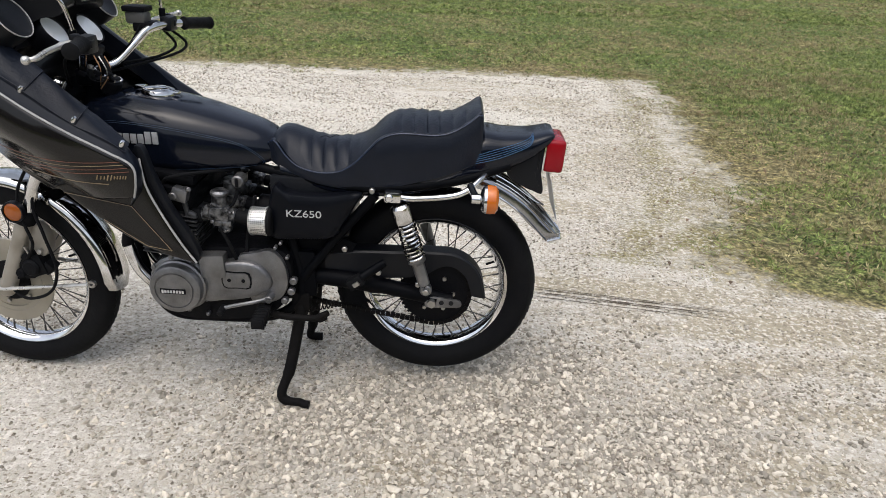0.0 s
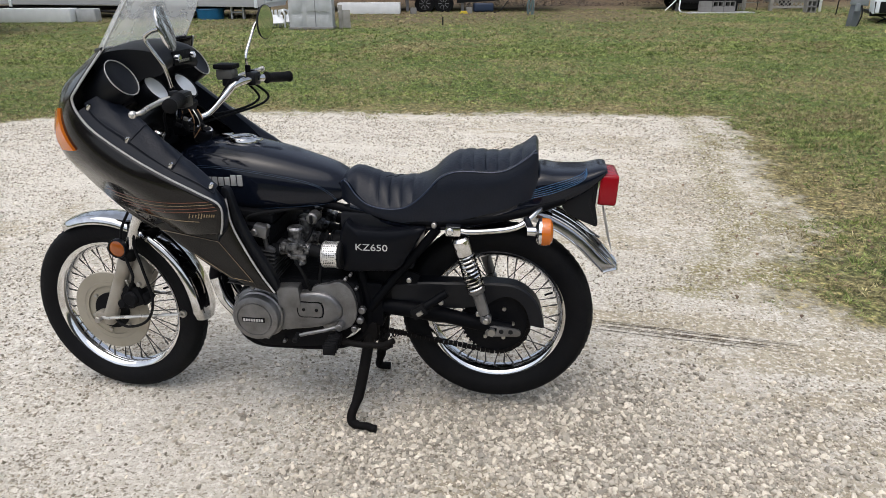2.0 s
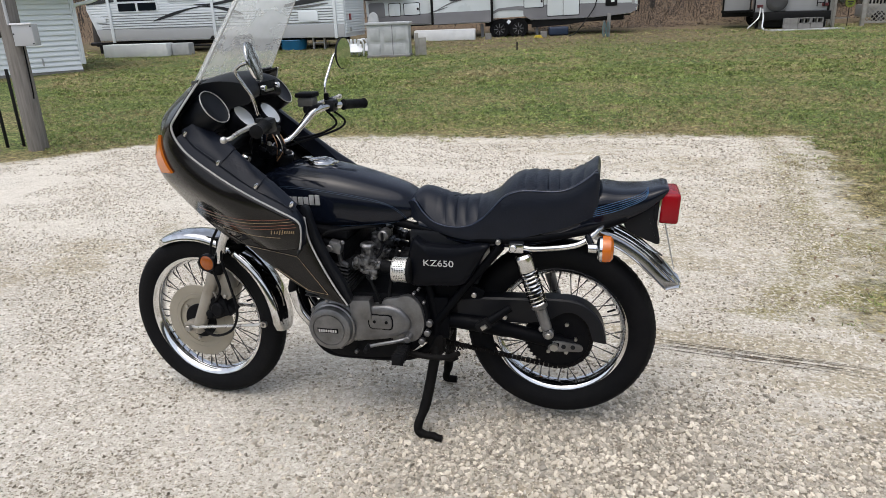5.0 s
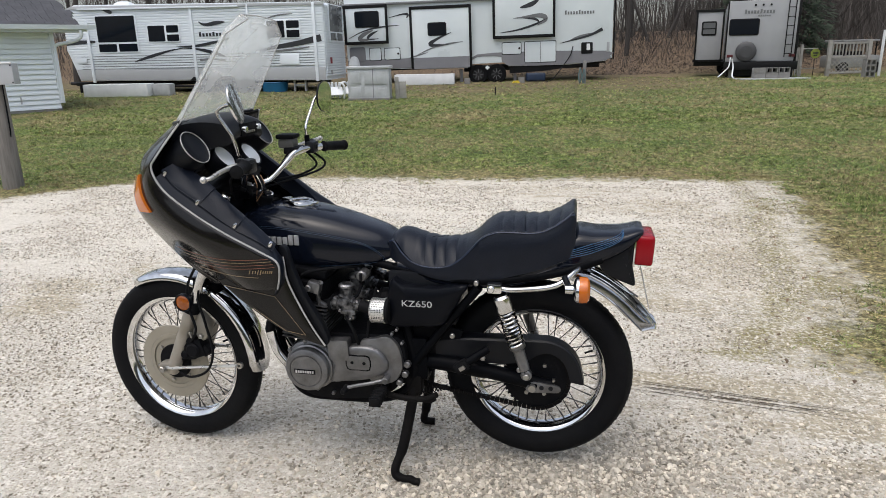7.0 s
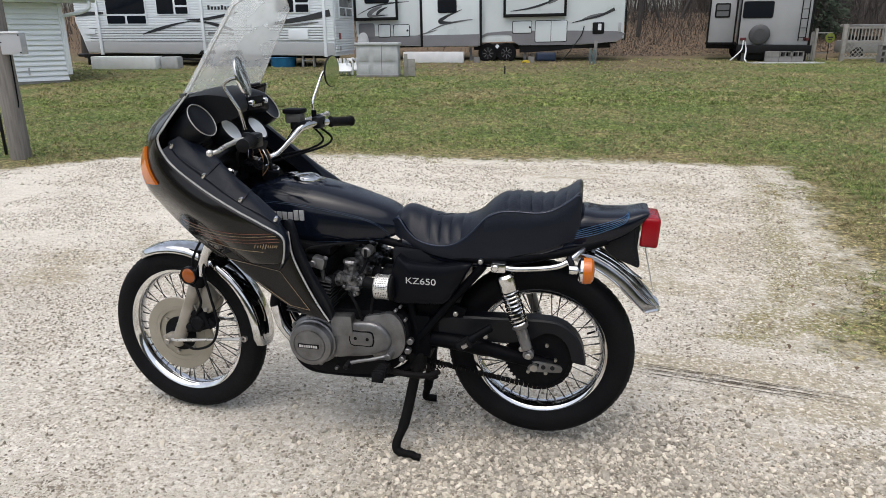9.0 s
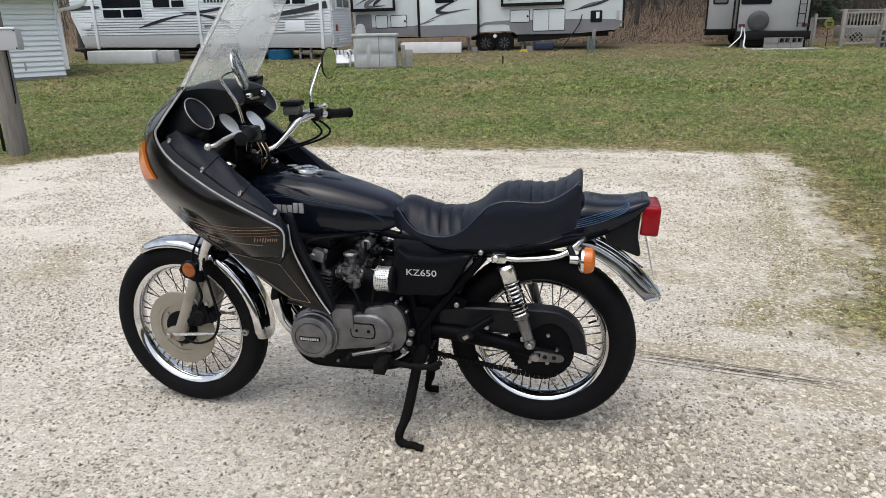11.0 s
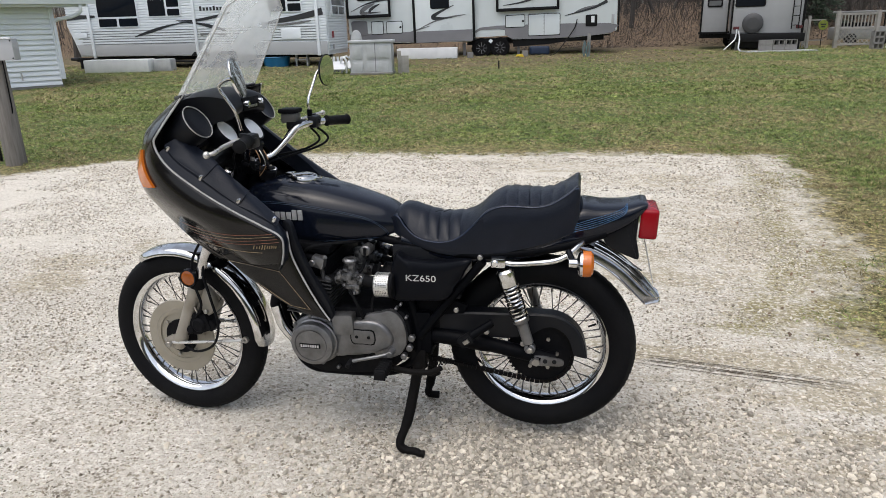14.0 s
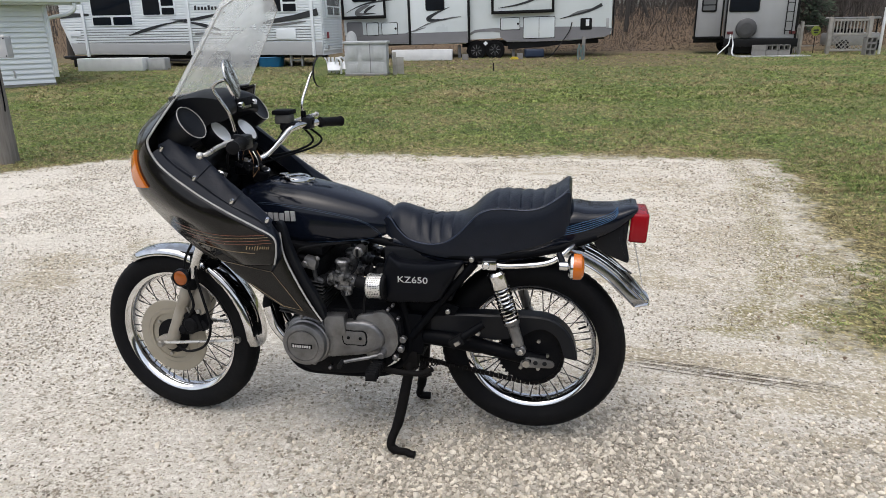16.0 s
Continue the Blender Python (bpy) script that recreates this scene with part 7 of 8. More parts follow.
        part("stabiliser", box(B(), (x, 0.5, Z(0.6) / 2), (0.08, 0.08, Z(0.6))), M_BLACKTRIM, t)
    part("waste_hose", sweep(B(), spline([(-0.78, -0.15, Z(1.10)), (-0.80, -0.2, Z(0.8)), (-0.9, -0.3, 0.3), (-1.15, -0.4, 0.05)], 5), 0.022, 8), M_PVC, t, "pale waste hose")
    part("waste_hose", sweep(B(), spline([(-0.72, -0.16, Z(1.05)), (-0.66, -0.2, 0.4), (-0.68, -0.6, 0.12), (-0.62, -1.0, 0.04)], 5), 0.026, 8), M_PVC, t)
    part("utility_post", box(B(), (-0.72, 0.1, Z(0.9) / 2), (0.14, 0.14, Z(0.9)), 0.01), M_CONC, t)


small_trailer()


# ---- white-sided outbuilding ----
def outbuilding():
    t, g = yard_thing("outbuilding", -9.9, 18.2, 42, "small white lap-sided outbuilding with grey shingle roof", "shed")
    L, D, top = 5.2, 4.2, 2.16 - g
    part("wall", box(B(), (-L / 2, D / 2 + 0.05, top / 2 + 0.05), (L, D, top - 0.1)), M_SIDING, t)
    part("foundation", box(B(), (-L / 2, D / 2 + 0.03, -0.02), (L + 0.02, D + 0.02, 0.20)), M_CONC, t)
    for k in range(15):
        z = 0.06 + k * 0.1255
        bm = B()
        a = [(-L, 0.050, z + 0.127), (-L, 0.008, z + 0.012), (-L, 0.008, z), (-L, 0.050, z)]
        loft(bm, [[Vector(q) for q in a], [Vector((0.0, q[1], q[2])) for q in a]])
        part("lap_board", bm, M_SIDING, t)
    part("corner_board", box(B(), (0.03, 0.03, top / 2 + 0.1), (0.10, 0.10, top - 0.2), 0.006), M_WHITE, t)
    part("soffit", box(B(), (-L / 2 + 0.25, -0.14, top + 0.02), (L + 0.9, 0.40, 0.03)), M_SIDING, t)
    part("fascia", box(B(), (-L / 2 + 0.30, -0.36, top + 0.09), (L + 1.0, 0.03, 0.16), 0.004), M_WHITE, t)
    gut = part("gutter", slab(B(), [(0, 0), (0.10, 0), (0.12, 0.11), (0.10, 0.11), (0.085, 0.02), (0.0, 0.02)], -L, 1.0), M_WHITE, t, "white eaves gutter")
    gut.matrix_basis = Matrix.Translation((0, -0.375, top + 0.07)) @ Matrix.Rotation(-math.pi / 2, 4, "Z")
    part("downspout", sweep(B(), spline([(0.62, -0.42, top + 0.06), (0.62, -0.40, top - 0.10), (0.45, -0.25, top - 0.22), (0.10, -0.05, top - 0.30), (0.05, -0.03, top - 0.45)], 5), 0.045, 8), M_WHITE, t)
    part("downspout", box(B(), (0.05, -0.03, top / 2 - 0.1), (0.08, 0.07, top - 0.6), 0.01), M_WHITE, t)
    roof = part("roof", slab(B(), [(-0.42, top + 0.10), (D / 2, top + 1.05), (D + 0.42, top + 0.10), (D + 0.42, top + 0.16), (D / 2, top + 1.12), (-0.42, top + 0.16)], 0.0, L + 0.9), M_SHINGLE, t)
    roof.matrix_basis = Matrix.Translation((0.65, 0, 0)) @ Matrix.Rotation(math.pi / 2, 4, "Z")
    sl = math.atan2(0.95, D / 2 + 0.42)
    bm = B()
    rnd = random.Random(5)
    for r in range(11):
        y = -0.43 + r * 0.225
        x = -L - 0.25 + rnd.uniform(0, 0.15)
        while x < 0.6:
            w = rnd.uniform(0.16, 0.30)
            box(bm, (min(x + w / 2, 0.62), y + 0.115, top + 0.172 + (y + 0.54) * math.tan(sl)), (w - 0.012, 0.26, 0.012), 0, Matrix.Rotation(sl, 4, "X"))
            x += w
    sh = part("shingles", bm, M_SHINGLE, t)
    tagged(sh, "grey asphalt shingles", kind="stuff")
    window(t, -2.55, -1.72, 0.95, top - 0.15, 0.02, M_WHITE, ((-2.5, -1.77, 1.0, 1.48), (-2.5, -1.77, 1.52, top - 0.2)), 0.02)
    part("vent_pipe", rod(B(), (-0.9, 0.01, 0.22), (-0.9, 0.01, 0.40), 0.02, 8), M_LIGHTGREY, t)


outbuilding()


# ---- utility pole with box and conduits ----
def utility_pole():
    t, g = yard_thing("utility_pole", -5.21, 8.20, 0, "weathered grey wooden utility pole with white metal box", "pole")
    rings = []
    for i in range(22):
        z = -0.05 + 5.2 * i / 21
        r = 0.118 - 0.006 * z
        rings.append([Vector((r * (1 + 0.035 * noise.noise((3 * math.cos(a), 3 * math.sin(a), z * 1.5))) * math.cos(a), r * (1 + 0.035 * noise.noise((3 * math.cos(a), 3 * math.sin(a), z * 1.5))) * math.sin(a), z)) for a in (2 * math.pi * j / 20 for j in range(20))])
    part("shaft", loft(B(), rings), M_WOODPOLE, t)
    bm = box(B(), (0.215, -0.085, 1.345), (0.24, 0.12, 0.235), 0.008)
    b = part("meter_box", bm, M_LIGHTGREY, t, "white painted metal box")
    part("box_lid", box(B(), (0.215, -0.150, 1.47), (0.25, 0.02, 0.02), 0.004), M_PVC, b)
    for x, z in ((0.32, 1.25), (0.32, 1.44), (0.11, 1.36)):
        part("screw", rod(B(), (x, -0.143, z), (x, -0.152, z), 0.008, 8), M_CASE, b)
    part("conduit", sweep(B(), [(0.135, -0.06, 1.24), (0.128, -0.055, 0.9), (0.120, -0.05, 0.68), (0.105, -0.04, 0.62)], 0.008, 8), M_CASE, t)
    part("conduit", sweep(B(), [(0.06, -0.12, 1.46), (0.05, -0.115, 2.4), (0.05, -0.105, 5.0)], 0.018, 8), M_LIGHTGREY, t, "white conduit")
    k = part("lock_box", box(B(), (-0.23, -0.03, 1.40), (0.18, 0.10, 0.155), 0.01), M_BLACKTRIM, t, "black lock box")
    part("padlock", sweep(B(), [(-0.245 + 0.028 * math.cos(a), -0.088, 1.41 + 0.03 * math.sin(a)) for a in (math.pi * i / 8 for i in range(9))], 0.006, 6), M_STEEL, k)
    part("padlock_body", box(B(), (-0.245, -0.088, 1.395), (0.05, 0.02, 0.035), 0.004), M_STEEL, k)


utility_pole()
for du, dv in ((-0.36, 0.28), (-0.52, 0.20)):
    t, g = yard_thing("stake", -5.21 + du, 8.2 + dv, 0, "thin black metal stake in the grass", "stake", "stakes beside the pole")
    part("shaft", box(B(), (0, 0, 0.46), (0.032, 0.025, 0.98), 0.003), M_BLACKTRIM, t)
t, g = yard_thing("bollard", -5.93, 8.0, 0, "white tapered plastic bollard", "bollard")
part("post", revolve(B(), [(0, 0.5), (0.05, 0.48), (0.07, 0.42), (0.12, 0.0), (0, 0)], (0, 0, 0), (0, 0, 1), 20), M_PVC, t)


# ---- clutter between and under the trailers ----
def deck_box():
    t, g = yard_thing("deck_box", -1.97, 19.4, -3, "weathered white plastic storage box with panelled doors", "storage box")
    part("body", box(B(), (0, 0.3, 0.43), (1.15, 0.6, 0.84), 0.02), M_BOXP, t)
    part("lid", box(B(), (0, 0.3, 0.88), (1.23, 0.68, 0.07), 0.02), M_BOXP, t)
    for x in (-0.42, 0.0, 0.30):
        w = 0.22 if x else 0.28
        for z, h in ((0.60, 0.36), (0.20, 0.30)):
            f = part("panel", box(B(), (x + 0.06, -0.004, z), (w + 0.06, 0.02, h), 0.006), M_BOXP, t)
            part("panel_inset", box(B(), (x + 0.06, -0.016, z), (w - 0.02, 0.012, h - 0.08), 0.004), M_BOXP, f)
    part("door_gap", box(B(), (0.13, -0.012, 0.43), (0.02, 0.03, 0.82)), M_GREYSKIN, t)
    part("base", box(B(), (0, 0.28, 0.03), (1.2, 0.66, 0.06), 0.01), M_CONC, t)


deck_box()


def lawn_chair(u, v, turn):
    t, g = yard_thing("plastic_chair", u, v, turn, "white plastic lawn chair lying tipped over", "chair", "tipped lawn chairs")
    for s in (-1, 1):
        part("arm", sweep(B(), spline([(s * 0.26, 0, 0.02), (s * 0.28, -0.04, 0.30), (s * 0.24, -0.02, 0.42), (s * 0.16, 0.1, 0.44), (s * 0.12, 0.2, 0.30), (s * 0.14, 0.22, 0.02)], 5), 0.028, 8), M_PVC, t)
    part("seat", box(B(), (0, 0.12, 0.22), (0.46, 0.42, 0.04), 0.015, Matrix.Rotation(0.5, 4, "X")), M_PVC, t)
    for k in range(4):
        part("slat", box(B(), (-0.16 + 0.107 * k, 0.34, 0.25), (0.07, 0.03, 0.44), 0.01, Matrix.Rotation(0.25, 4, "X")), M_PVC, t)


lawn_chair(-2.98, 19.8, 10)
lawn_chair(-2.62, 20.2, -20)
t, g = yard_thing("chair_back", -2.45, 20.4, 0, "grey rounded cushion behind the storage box", "chair")
part("backrest", slab(B(), rounded([(-0.16, 0.0), (-0.17, 0.7), (-0.13, 1.05), (0.0, 1.16), (0.13, 1.05), (0.17, 0.7), (0.16, 0.0)], 4), -0.05, 0.05, 0.02), M_BOXP, t)
t, g = yard_thing("fence_stub", -1.20, 19.7, 0, "grey weathered wooden post stub", "post")
part("post", box(B(), (0, 0, 0.30), (0.10, 0.10, 0.62), 0.01), M_FENCE, t)
part("board", box(B(), (0.12, 0.0, 0.25), (0.28, 0.03, 0.46), 0.005), M_FENCE, t)
t, g = yard_thing("foam_block", -10.35, 22.3, -5, "long white plastic trough under the trailer", "trough")
part("trough", box(B(), (0, 0.25, 0.20), (2.15, 0.5, 0.40), 0.03), M_PVC, t)
t, g = yard_thing("cloudy_tote", -8.95, 22.4, -5, "cloudy grey plastic tote", "tote")
part("tote", box(B(), (0, 0.25, 0.19), (0.58, 0.4, 0.38), 0.04), M_BOXP, t)
t, g = yard_thing("paddling_pool", -5.55, 23.5, 0, "bright blue plastic tub on its side", "tub")
part("tub", revolve(B(), [(0.40, 0.0), (0.45, 0.30), (0.47, 0.30), (0.46, 0.32), (0.43, 0.32), (0.38, 0.03), (0, 0.03), (0, 0)], (0, 0.1, 0.0), (0, 0, 1), 32), M_BLUEP, t)
# stool in darker grey plastic, the trailer's shade put into its colour
t, g = yard_thing("step_stool", -4.66, 23.5, 0, "greyed plastic step stool with the trailer's shade in its colour", "stool")
for x in (-0.18, 0.18):
    part("leg", box(B(), (x, 0, 0.22), (0.05, 0.3, 0.44), 0.01), M_BOXP, t)
for z in (0.2, 0.43):
    part("step", box(B(), (0, 0, z), (0.42, 0.3, 0.04), 0.01), M_BOXP, t)
t, g = yard_thing("trough", -0.55, 25.0, -5, "long white plastic trough under the trailer", "trough")
part("trough", box(B(), (0, 0.3, 0.19), (2.15, 0.5, 0.37), 0.03), M_PVC, t)
t, g = yard_thing("blue_tarp", 3.55, 25.9, 0, "folded dark blue tarpaulin under the trailer", "tarpaulin")
bm = box(B(), (0, 0, 0.16), (0.7, 0.45, 0.30), 0.07, None, 3)
part("folds", bm, mat("navy_tarp", (0.008, 0.022, 0.055), 0.5, bump=0.3, bscale=12), t)
t, g = yard_thing("wheel_chock", 2.75, 25.1, 0, "yellow plastic wheel chocks", "chock")
part("chock", slab(B(), [(-0.15, 0), (0.15, 0), (0.09, 0.09), (-0.08, 0.09)], -0.08, 0.08, 0.01), mat("yellow_plastic", (0.6, 0.45, 0.03), 0.5), t)
for u in (1.0, 2.95):
    t, g = yard_thing("concrete_block", u, 25.2, 4, "grey concrete block beside a trailer wheel", "block", "loose concrete blocks")
    part("block", box(B(), (0, 0, 0.1), (0.2, 0.2, 0.2), 0.008), M_CONC, t)
t, g = yard_thing("hydrant_post", 4.95, 24.2, 0, "grey utility post with hoses coiled on it", "post")
part("post", box(B(), (0.06, 0, 0.38), (0.10, 0.10, 0.78), 0.01), M_CONC, t)
part("hose", sweep(B(), spline([(-0.1, -0.08, 0.5), (-0.16, -0.1, 0.3), (-0.12, -0.1, 0.05), (-0.02, -0.1, 0.3), (0.02, -0.1, 0.5), (0.06, -0.12, 0.25), (0.0, -0.12, 0.02), (-0.06, -0.12, 0.3), (-0.1, -0.1, 0.52)], 5), 0.018, 6), mat("teal_hose", (0.10, 0.17, 0.17), 0.5), t)
part("spigot", rod(B(), (-0.10, 0, 0), (-0.10, 0, 0.55), 0.03, 10), M_CONC, t)
t, g = yard_thing("boundary_stake", 1.65, 20.6, 0, "small dark stake in the lawn", "stake")
part("shaft", rod(B(), (0, 0, 0), (0, 0, 0.22), 0.02, 8), M_BLACKTRIM, t)


def cinder(m, label):
    t = thing("cinder_block", m, label, "block", "cinder blocks behind the camper")
    bm = B()
    for x in (-0.185, 0.0, 0.185):
        box(bm, (x, 0, 0.095), (0.035, 0.19, 0.19))
    for z in (0.012, 0.178):
        box(bm, (0, 0, z), (0.405, 0.19, 0.025))
    part("shell", bm, M_CONC, t)
    return t


first = cinder(yard(11.22, 24.6, 0), "grey hollow concrete block stacked on a solid one")
solid = thing("cinder_block", yard(11.22, 24.6, 0), "pale solid-faced concrete block on a slab", "block", "cinder blocks behind the camper")
part("shell", box(B(), (0, 0, 0.095), (0.41, 0.19, 0.19), 0.006), M_CONC, solid)
base = solid.matrix_world.translation.z
for du, dz in ((0.43, 0.0), (0.86, 0.0), (0.0, 0.195)):
    m = yard(11.22 + du, 24.6, 0)
    copy_thing(solid, Matrix.Translation((0, 0, base - m.translation.z + dz)) @ m)
m = yard(11.22 + 0.86, 24.6, 0)
copy_thing(first, Matrix.Translation((0, 0, base - m.translation.z + 0.195)) @ m)
m = yard(11.22 + 0.43, 24.6, 0)
first.matrix_world = Matrix.Translation((0, 0, base - m.translation.z + 0.195)) @ m
t, g = yard_thing("slab", 11.9, 24.5, 0, "pale concrete pad under the blocks", "slab")
part("pad", box(B(), (-0.2, 0.1, 0.0), (2.4, 0.7, 0.06), 0.01), M_BOXP, t)


def gate_fence():
    t, g = yard_thing("lattice_fence", 13.95, 25.2, 0, "weathered white lattice fence panel with posts", "fence")
    for x in (0.0, 1.42):
        part("post", box(B(), (x, 0, 0.62), (0.12, 0.12, 1.28), 0.01), M_FENCE, t)
    for z in (1.14, 0.66, 0.12):
        part("rail", box(B(), (0.72, 0, z), (1.40, 0.05, 0.07), 0.006), M_FENCE, t)
    for k in range(11):
        part("baluster", box(B(), (0.12 + 0.12 * k, 0, 0.90), (0.035, 0.03, 0.48)), M_FENCE, t)
    for k in range(-3, 9):
        for s in (-1, 1):
            x0 = 0.06 + 0.16 * k
            a, b = max(x0, 0.05), min(x0 + 0.52, 1.38)
            if b - a < 0.06:
                continue
            za, zb = (0.12 + (a - x0), 0.12 + (b - x0)) if s > 0 else (0.64 - (a - x0), 0.64 - (b - x0))
            c, l = Vector(((a + b) / 2, 0.012 * s, (za + zb) / 2)), (b - a) * 1.414
            part("lath", box(B(), c, (l, 0.010, 0.026), 0, Matrix.Rotation(-s * math.pi / 4, 4, "Y")), M_FENCE, t)
    t, g = yard_thing("gate_posts", 12.95, 25.4, 0, "weathered white wooden gate beside the camper", "gate")
    for x in (-0.22, 0.10):
        part("post", box(B(), (x, 0, 0.55), (0.09, 0.09, 1.15), 0.01), M_FENCE, t)
    for k in range(3):
        part("slat", box(B(), (-0.15 + 0.09 * k, 0, 0.5), (0.04, 0.03, 0.9)), M_FENCE, t)
    for z in (0.3, 0.95):
        part("rail", box(B(), (-0.06, 0.03, z), (0.34, 0.04, 0.07)), M_FENCE, t)
    t, g = yard_thing("wire_fence", 13.5, 26.0, 0, "dark thin rail fence in front of the woods", "fence")
    part("rail", box(B(), (0, 0, 0.95), (0.9, 0.03, 0.04)), M_FENCE, t)
    part("rail", box(B(), (0, 0, 0.25), (0.9, 0.03, 0.04)), M_FENCE, t)
    part("picket", box(B(), (-0.25, 0, 0.55), (0.04, 0.03, 0.9)), M_FENCE, t)
    t, g = yard_thing("round_sign", 13.72, 25.7, 0, "round yellow-green sign with dark marks", "sign")
    part("disc", rod(B(), (0, 0.01, 0.78), (0, -0.01, 0.78), 0.17, 28), M_YEL, t)
    part("mark", box(B(), (0, -0.016, 0.80), (0.20, 0.008, 0.05)), M_DECAL, t)
    part("mark", box(B(), (0, -0.016, 0.72), (0.14, 0.008, 0.04)), M_DECAL, t)
    part("stem", rod(B(), (0, 0.02, 0), (0, 0.02, 0.7), 0.012, 8), M_BLACKTRIM, t)
    t, g = yard_thing("tall_post", 15.58, 24.8, 0, "tall thin white post", "post")
    part("shaft", box(B(), (0, 0, 0.78), (0.07, 0.07, 1.58), 0.008), M_PVC, t)
    t, g = yard_thing("block_stack", 14.9, 24.3, 0, "stack of pale perforated blocks", "block")
    for k in range(3):
        bm = B()
        for x in (-0.17, 0.0, 0.17):
            box(bm, (x, 0, 0.10 + 0.2 * k), (0.04, 0.19, 0.19))
        for z in (0.012, 0.185):
            box(bm, (0, 0, z + 0.2 * k), (0.38, 0.19, 0.03))
        part("block", bm, M_CONC, t)
    t, g = yard_thing("parked_cart", 15.75, 27.0, 8, "white utility cart with dark seats behind the lattice", "cart")
    part("roof", box(B(), (0, 0, 1.20), (1.5, 1.1, 0.07), 0.03), M_CART, t)
    part("body", box(B(), (0, 0, 0.45), (1.7, 1.1, 0.45), 0.08), M_CART, t)
    part("seat", box(B(), (-0.1, 0, 0.75), (0.5, 1.0, 0.15), 0.04), M_BLACKTRIM, t)
    for x in (-0.65, 0.65):
        part("pillar", rod(B(), (x, -0.5, 0.6), (x, -0.5, 1.2), 0.025, 8), M_BLACKTRIM, t)
        road_wheel(t, (x, -0.5, 0.22), 0.22, 0.09)


gate_fence()



# ---- trailer, pedestal and sign past the fence ----
def far_trailer():
    t, g = yard_thing("travel_trailer", 14.95, 19.0, -25, "white ribbed travel trailer on black frame with scissor jacks", "trailer")
    Z = lambda z: z - g
    part("body", box(B(), (3.0, 1.22, Z(1.80)), (6.0, 2.36, 2.42), 0.03), M_WHITE, t)
    bm = B()
    for k in range(29):
        box(bm, (3.0, 0.026, Z(0.64 + 0.082 * k)), (5.96, 0.034, 0.060), 0.006)
    part("siding", bm, M_SIDING, t, "ribbed white metal siding")
    part("corner_trim", box(B(), (0.0, 0.02, Z(1.80)), (0.06, 0.07, 2.42), 0.008), M_WHITE, t)
    nose = part("nose", slab(B(), [(-1.18, Z(0.52)), (0.0, Z(0.58)), (0.0, Z(2.98)), (-0.75, Z(2.90)), (-1.05, Z(2.0)), (-1.22, Z(0.95))], 0.06, 0.75, 0.03), M_SIDING, t, "smooth white nose with a black lower band")
    part("black_band", slab(B(), [(-1.17, Z(0.53)), (-0.02, Z(0.59)), (-0.02, Z(0.88)), (-1.20, Z(0.84))], 0.035, 0.10, 0.008), M_BLACKTRIM, nose)
    part("nose_corner", box(B(), (-1.12, 0.03, Z(0.72)), (0.10, 0.06, 0.34), 0.01), M_WHITE, nose)
    window(t, -1.14, -1.02, 1.13 - g, 1.62 - g, 0.055, M_BLACKTRIM, r=0.03)
    window(t, -0.84, -0.76, 1.06 - g, 1.21 - g, 0.055, M_BLACKTRIM, r=0.02)
    swoosh(t, [(-1.16, Z(0.88)), (-1.05, Z(0.96)), (-0.9, Z(1.0))], [0.02, 0.05, 0.01], 0.05, M_DECAL)
    for z in (1.30, 1.20):
        part("vent", box(B(), (-0.5, 0.05, Z(z)), (0.10, 0.02, 0.05), 0.004), M_LIGHTGREY, t)
    part("marker_lamp", box(B(), (0.12, 0.0, Z(0.89)), (0.15, 0.03, 0.08), 0.008), mat("dark_red_marker", (0.10, 0.008, 0.014), 0.4), t)
    sign_bars(t, 0.62, 1.50, 1.20 - g, 1.30 - g, 0.0, 6, M_DECALG)
    part("chassis", box(B(), (2.4, 0.5, Z(0.50)), (7.2, 0.16, 0.13), 0.01), M_BLACKTRIM, t)
    part("belly", box(B(), (2.4, 1.3, Z(0.53)), (7.0, 1.8, 0.10), 0.01), M_BLACKTRIM, t)
    for x in (-0.78, 0.62, 1.15):
        for s in (-1, 1):
            part("scissor_jack", sweep(B(), [(x - 0.22 * s, 0.45, Z(0.47)), (x, 0.45, Z(0.47) / 2 + 0.02), (x + 0.22 * s, 0.45, 0.03)], 0.022, 6), M_BLACKTRIM, t)
    part("jack_post", rod(B(), (-0.42, 0.3, 0.0), (-0.40, 0.3, Z(0.62)), 0.055, 12, 0.01), M_PVC, t, "white stabiliser post")
    for x in (2.9, 3.75):
        road_wheel(t, (x, 0.35, 0.33), 0.33, 0.11)


far_trailer()
t, g = yard_thing("utility_pedestal", 12.95, 19.0, 8, "grey metal utility pedestal leaning in the lawn", "pedestal")
part("post", box(B(), (0, 0, 0.24), (0.20, 0.14, 0.50), 0.012, Matrix.Rotation(0.08, 4, "Y")), M_PED, t)
t.scale = (1.25, 1.25, 1.25)
pb = part("meter_box", box(B(), (0.06, -0.02, 0.56), (0.34, 0.18, 0.24), 0.02, Matrix.Rotation(0.08, 4, "Y")), M_PEDB, t, "pale grey metal box")
part("box_hood", box(B(), (0.10, -0.03, 0.68), (0.28, 0.20, 0.05), 0.015, Matrix.Rotation(0.08, 4, "Y")), M_PED, pb)
part("outlet", box(B(), (-0.06, -0.12, 0.40), (0.10, 0.05, 0.16), 0.012), M_PEDB, t)
part("cord", sweep(B(), spline([(0.04, -0.12, 0.44), (0.06, -0.15, 0.25), (0.01, -0.16, 0.10), (-0.04, -0.18, 0.015)], 5), 0.014, 8), M_BLACKTRIM, t)
t, g = yard_thing("diamond_sign", 15.05, 23.0, 0, "small white diamond sign on a thin dark stake", "sign")
part("stake", rod(B(), (0, 0.01, 0), (0.03, 0.01, 0.55), 0.014, 8), M_BLACKTRIM, t)
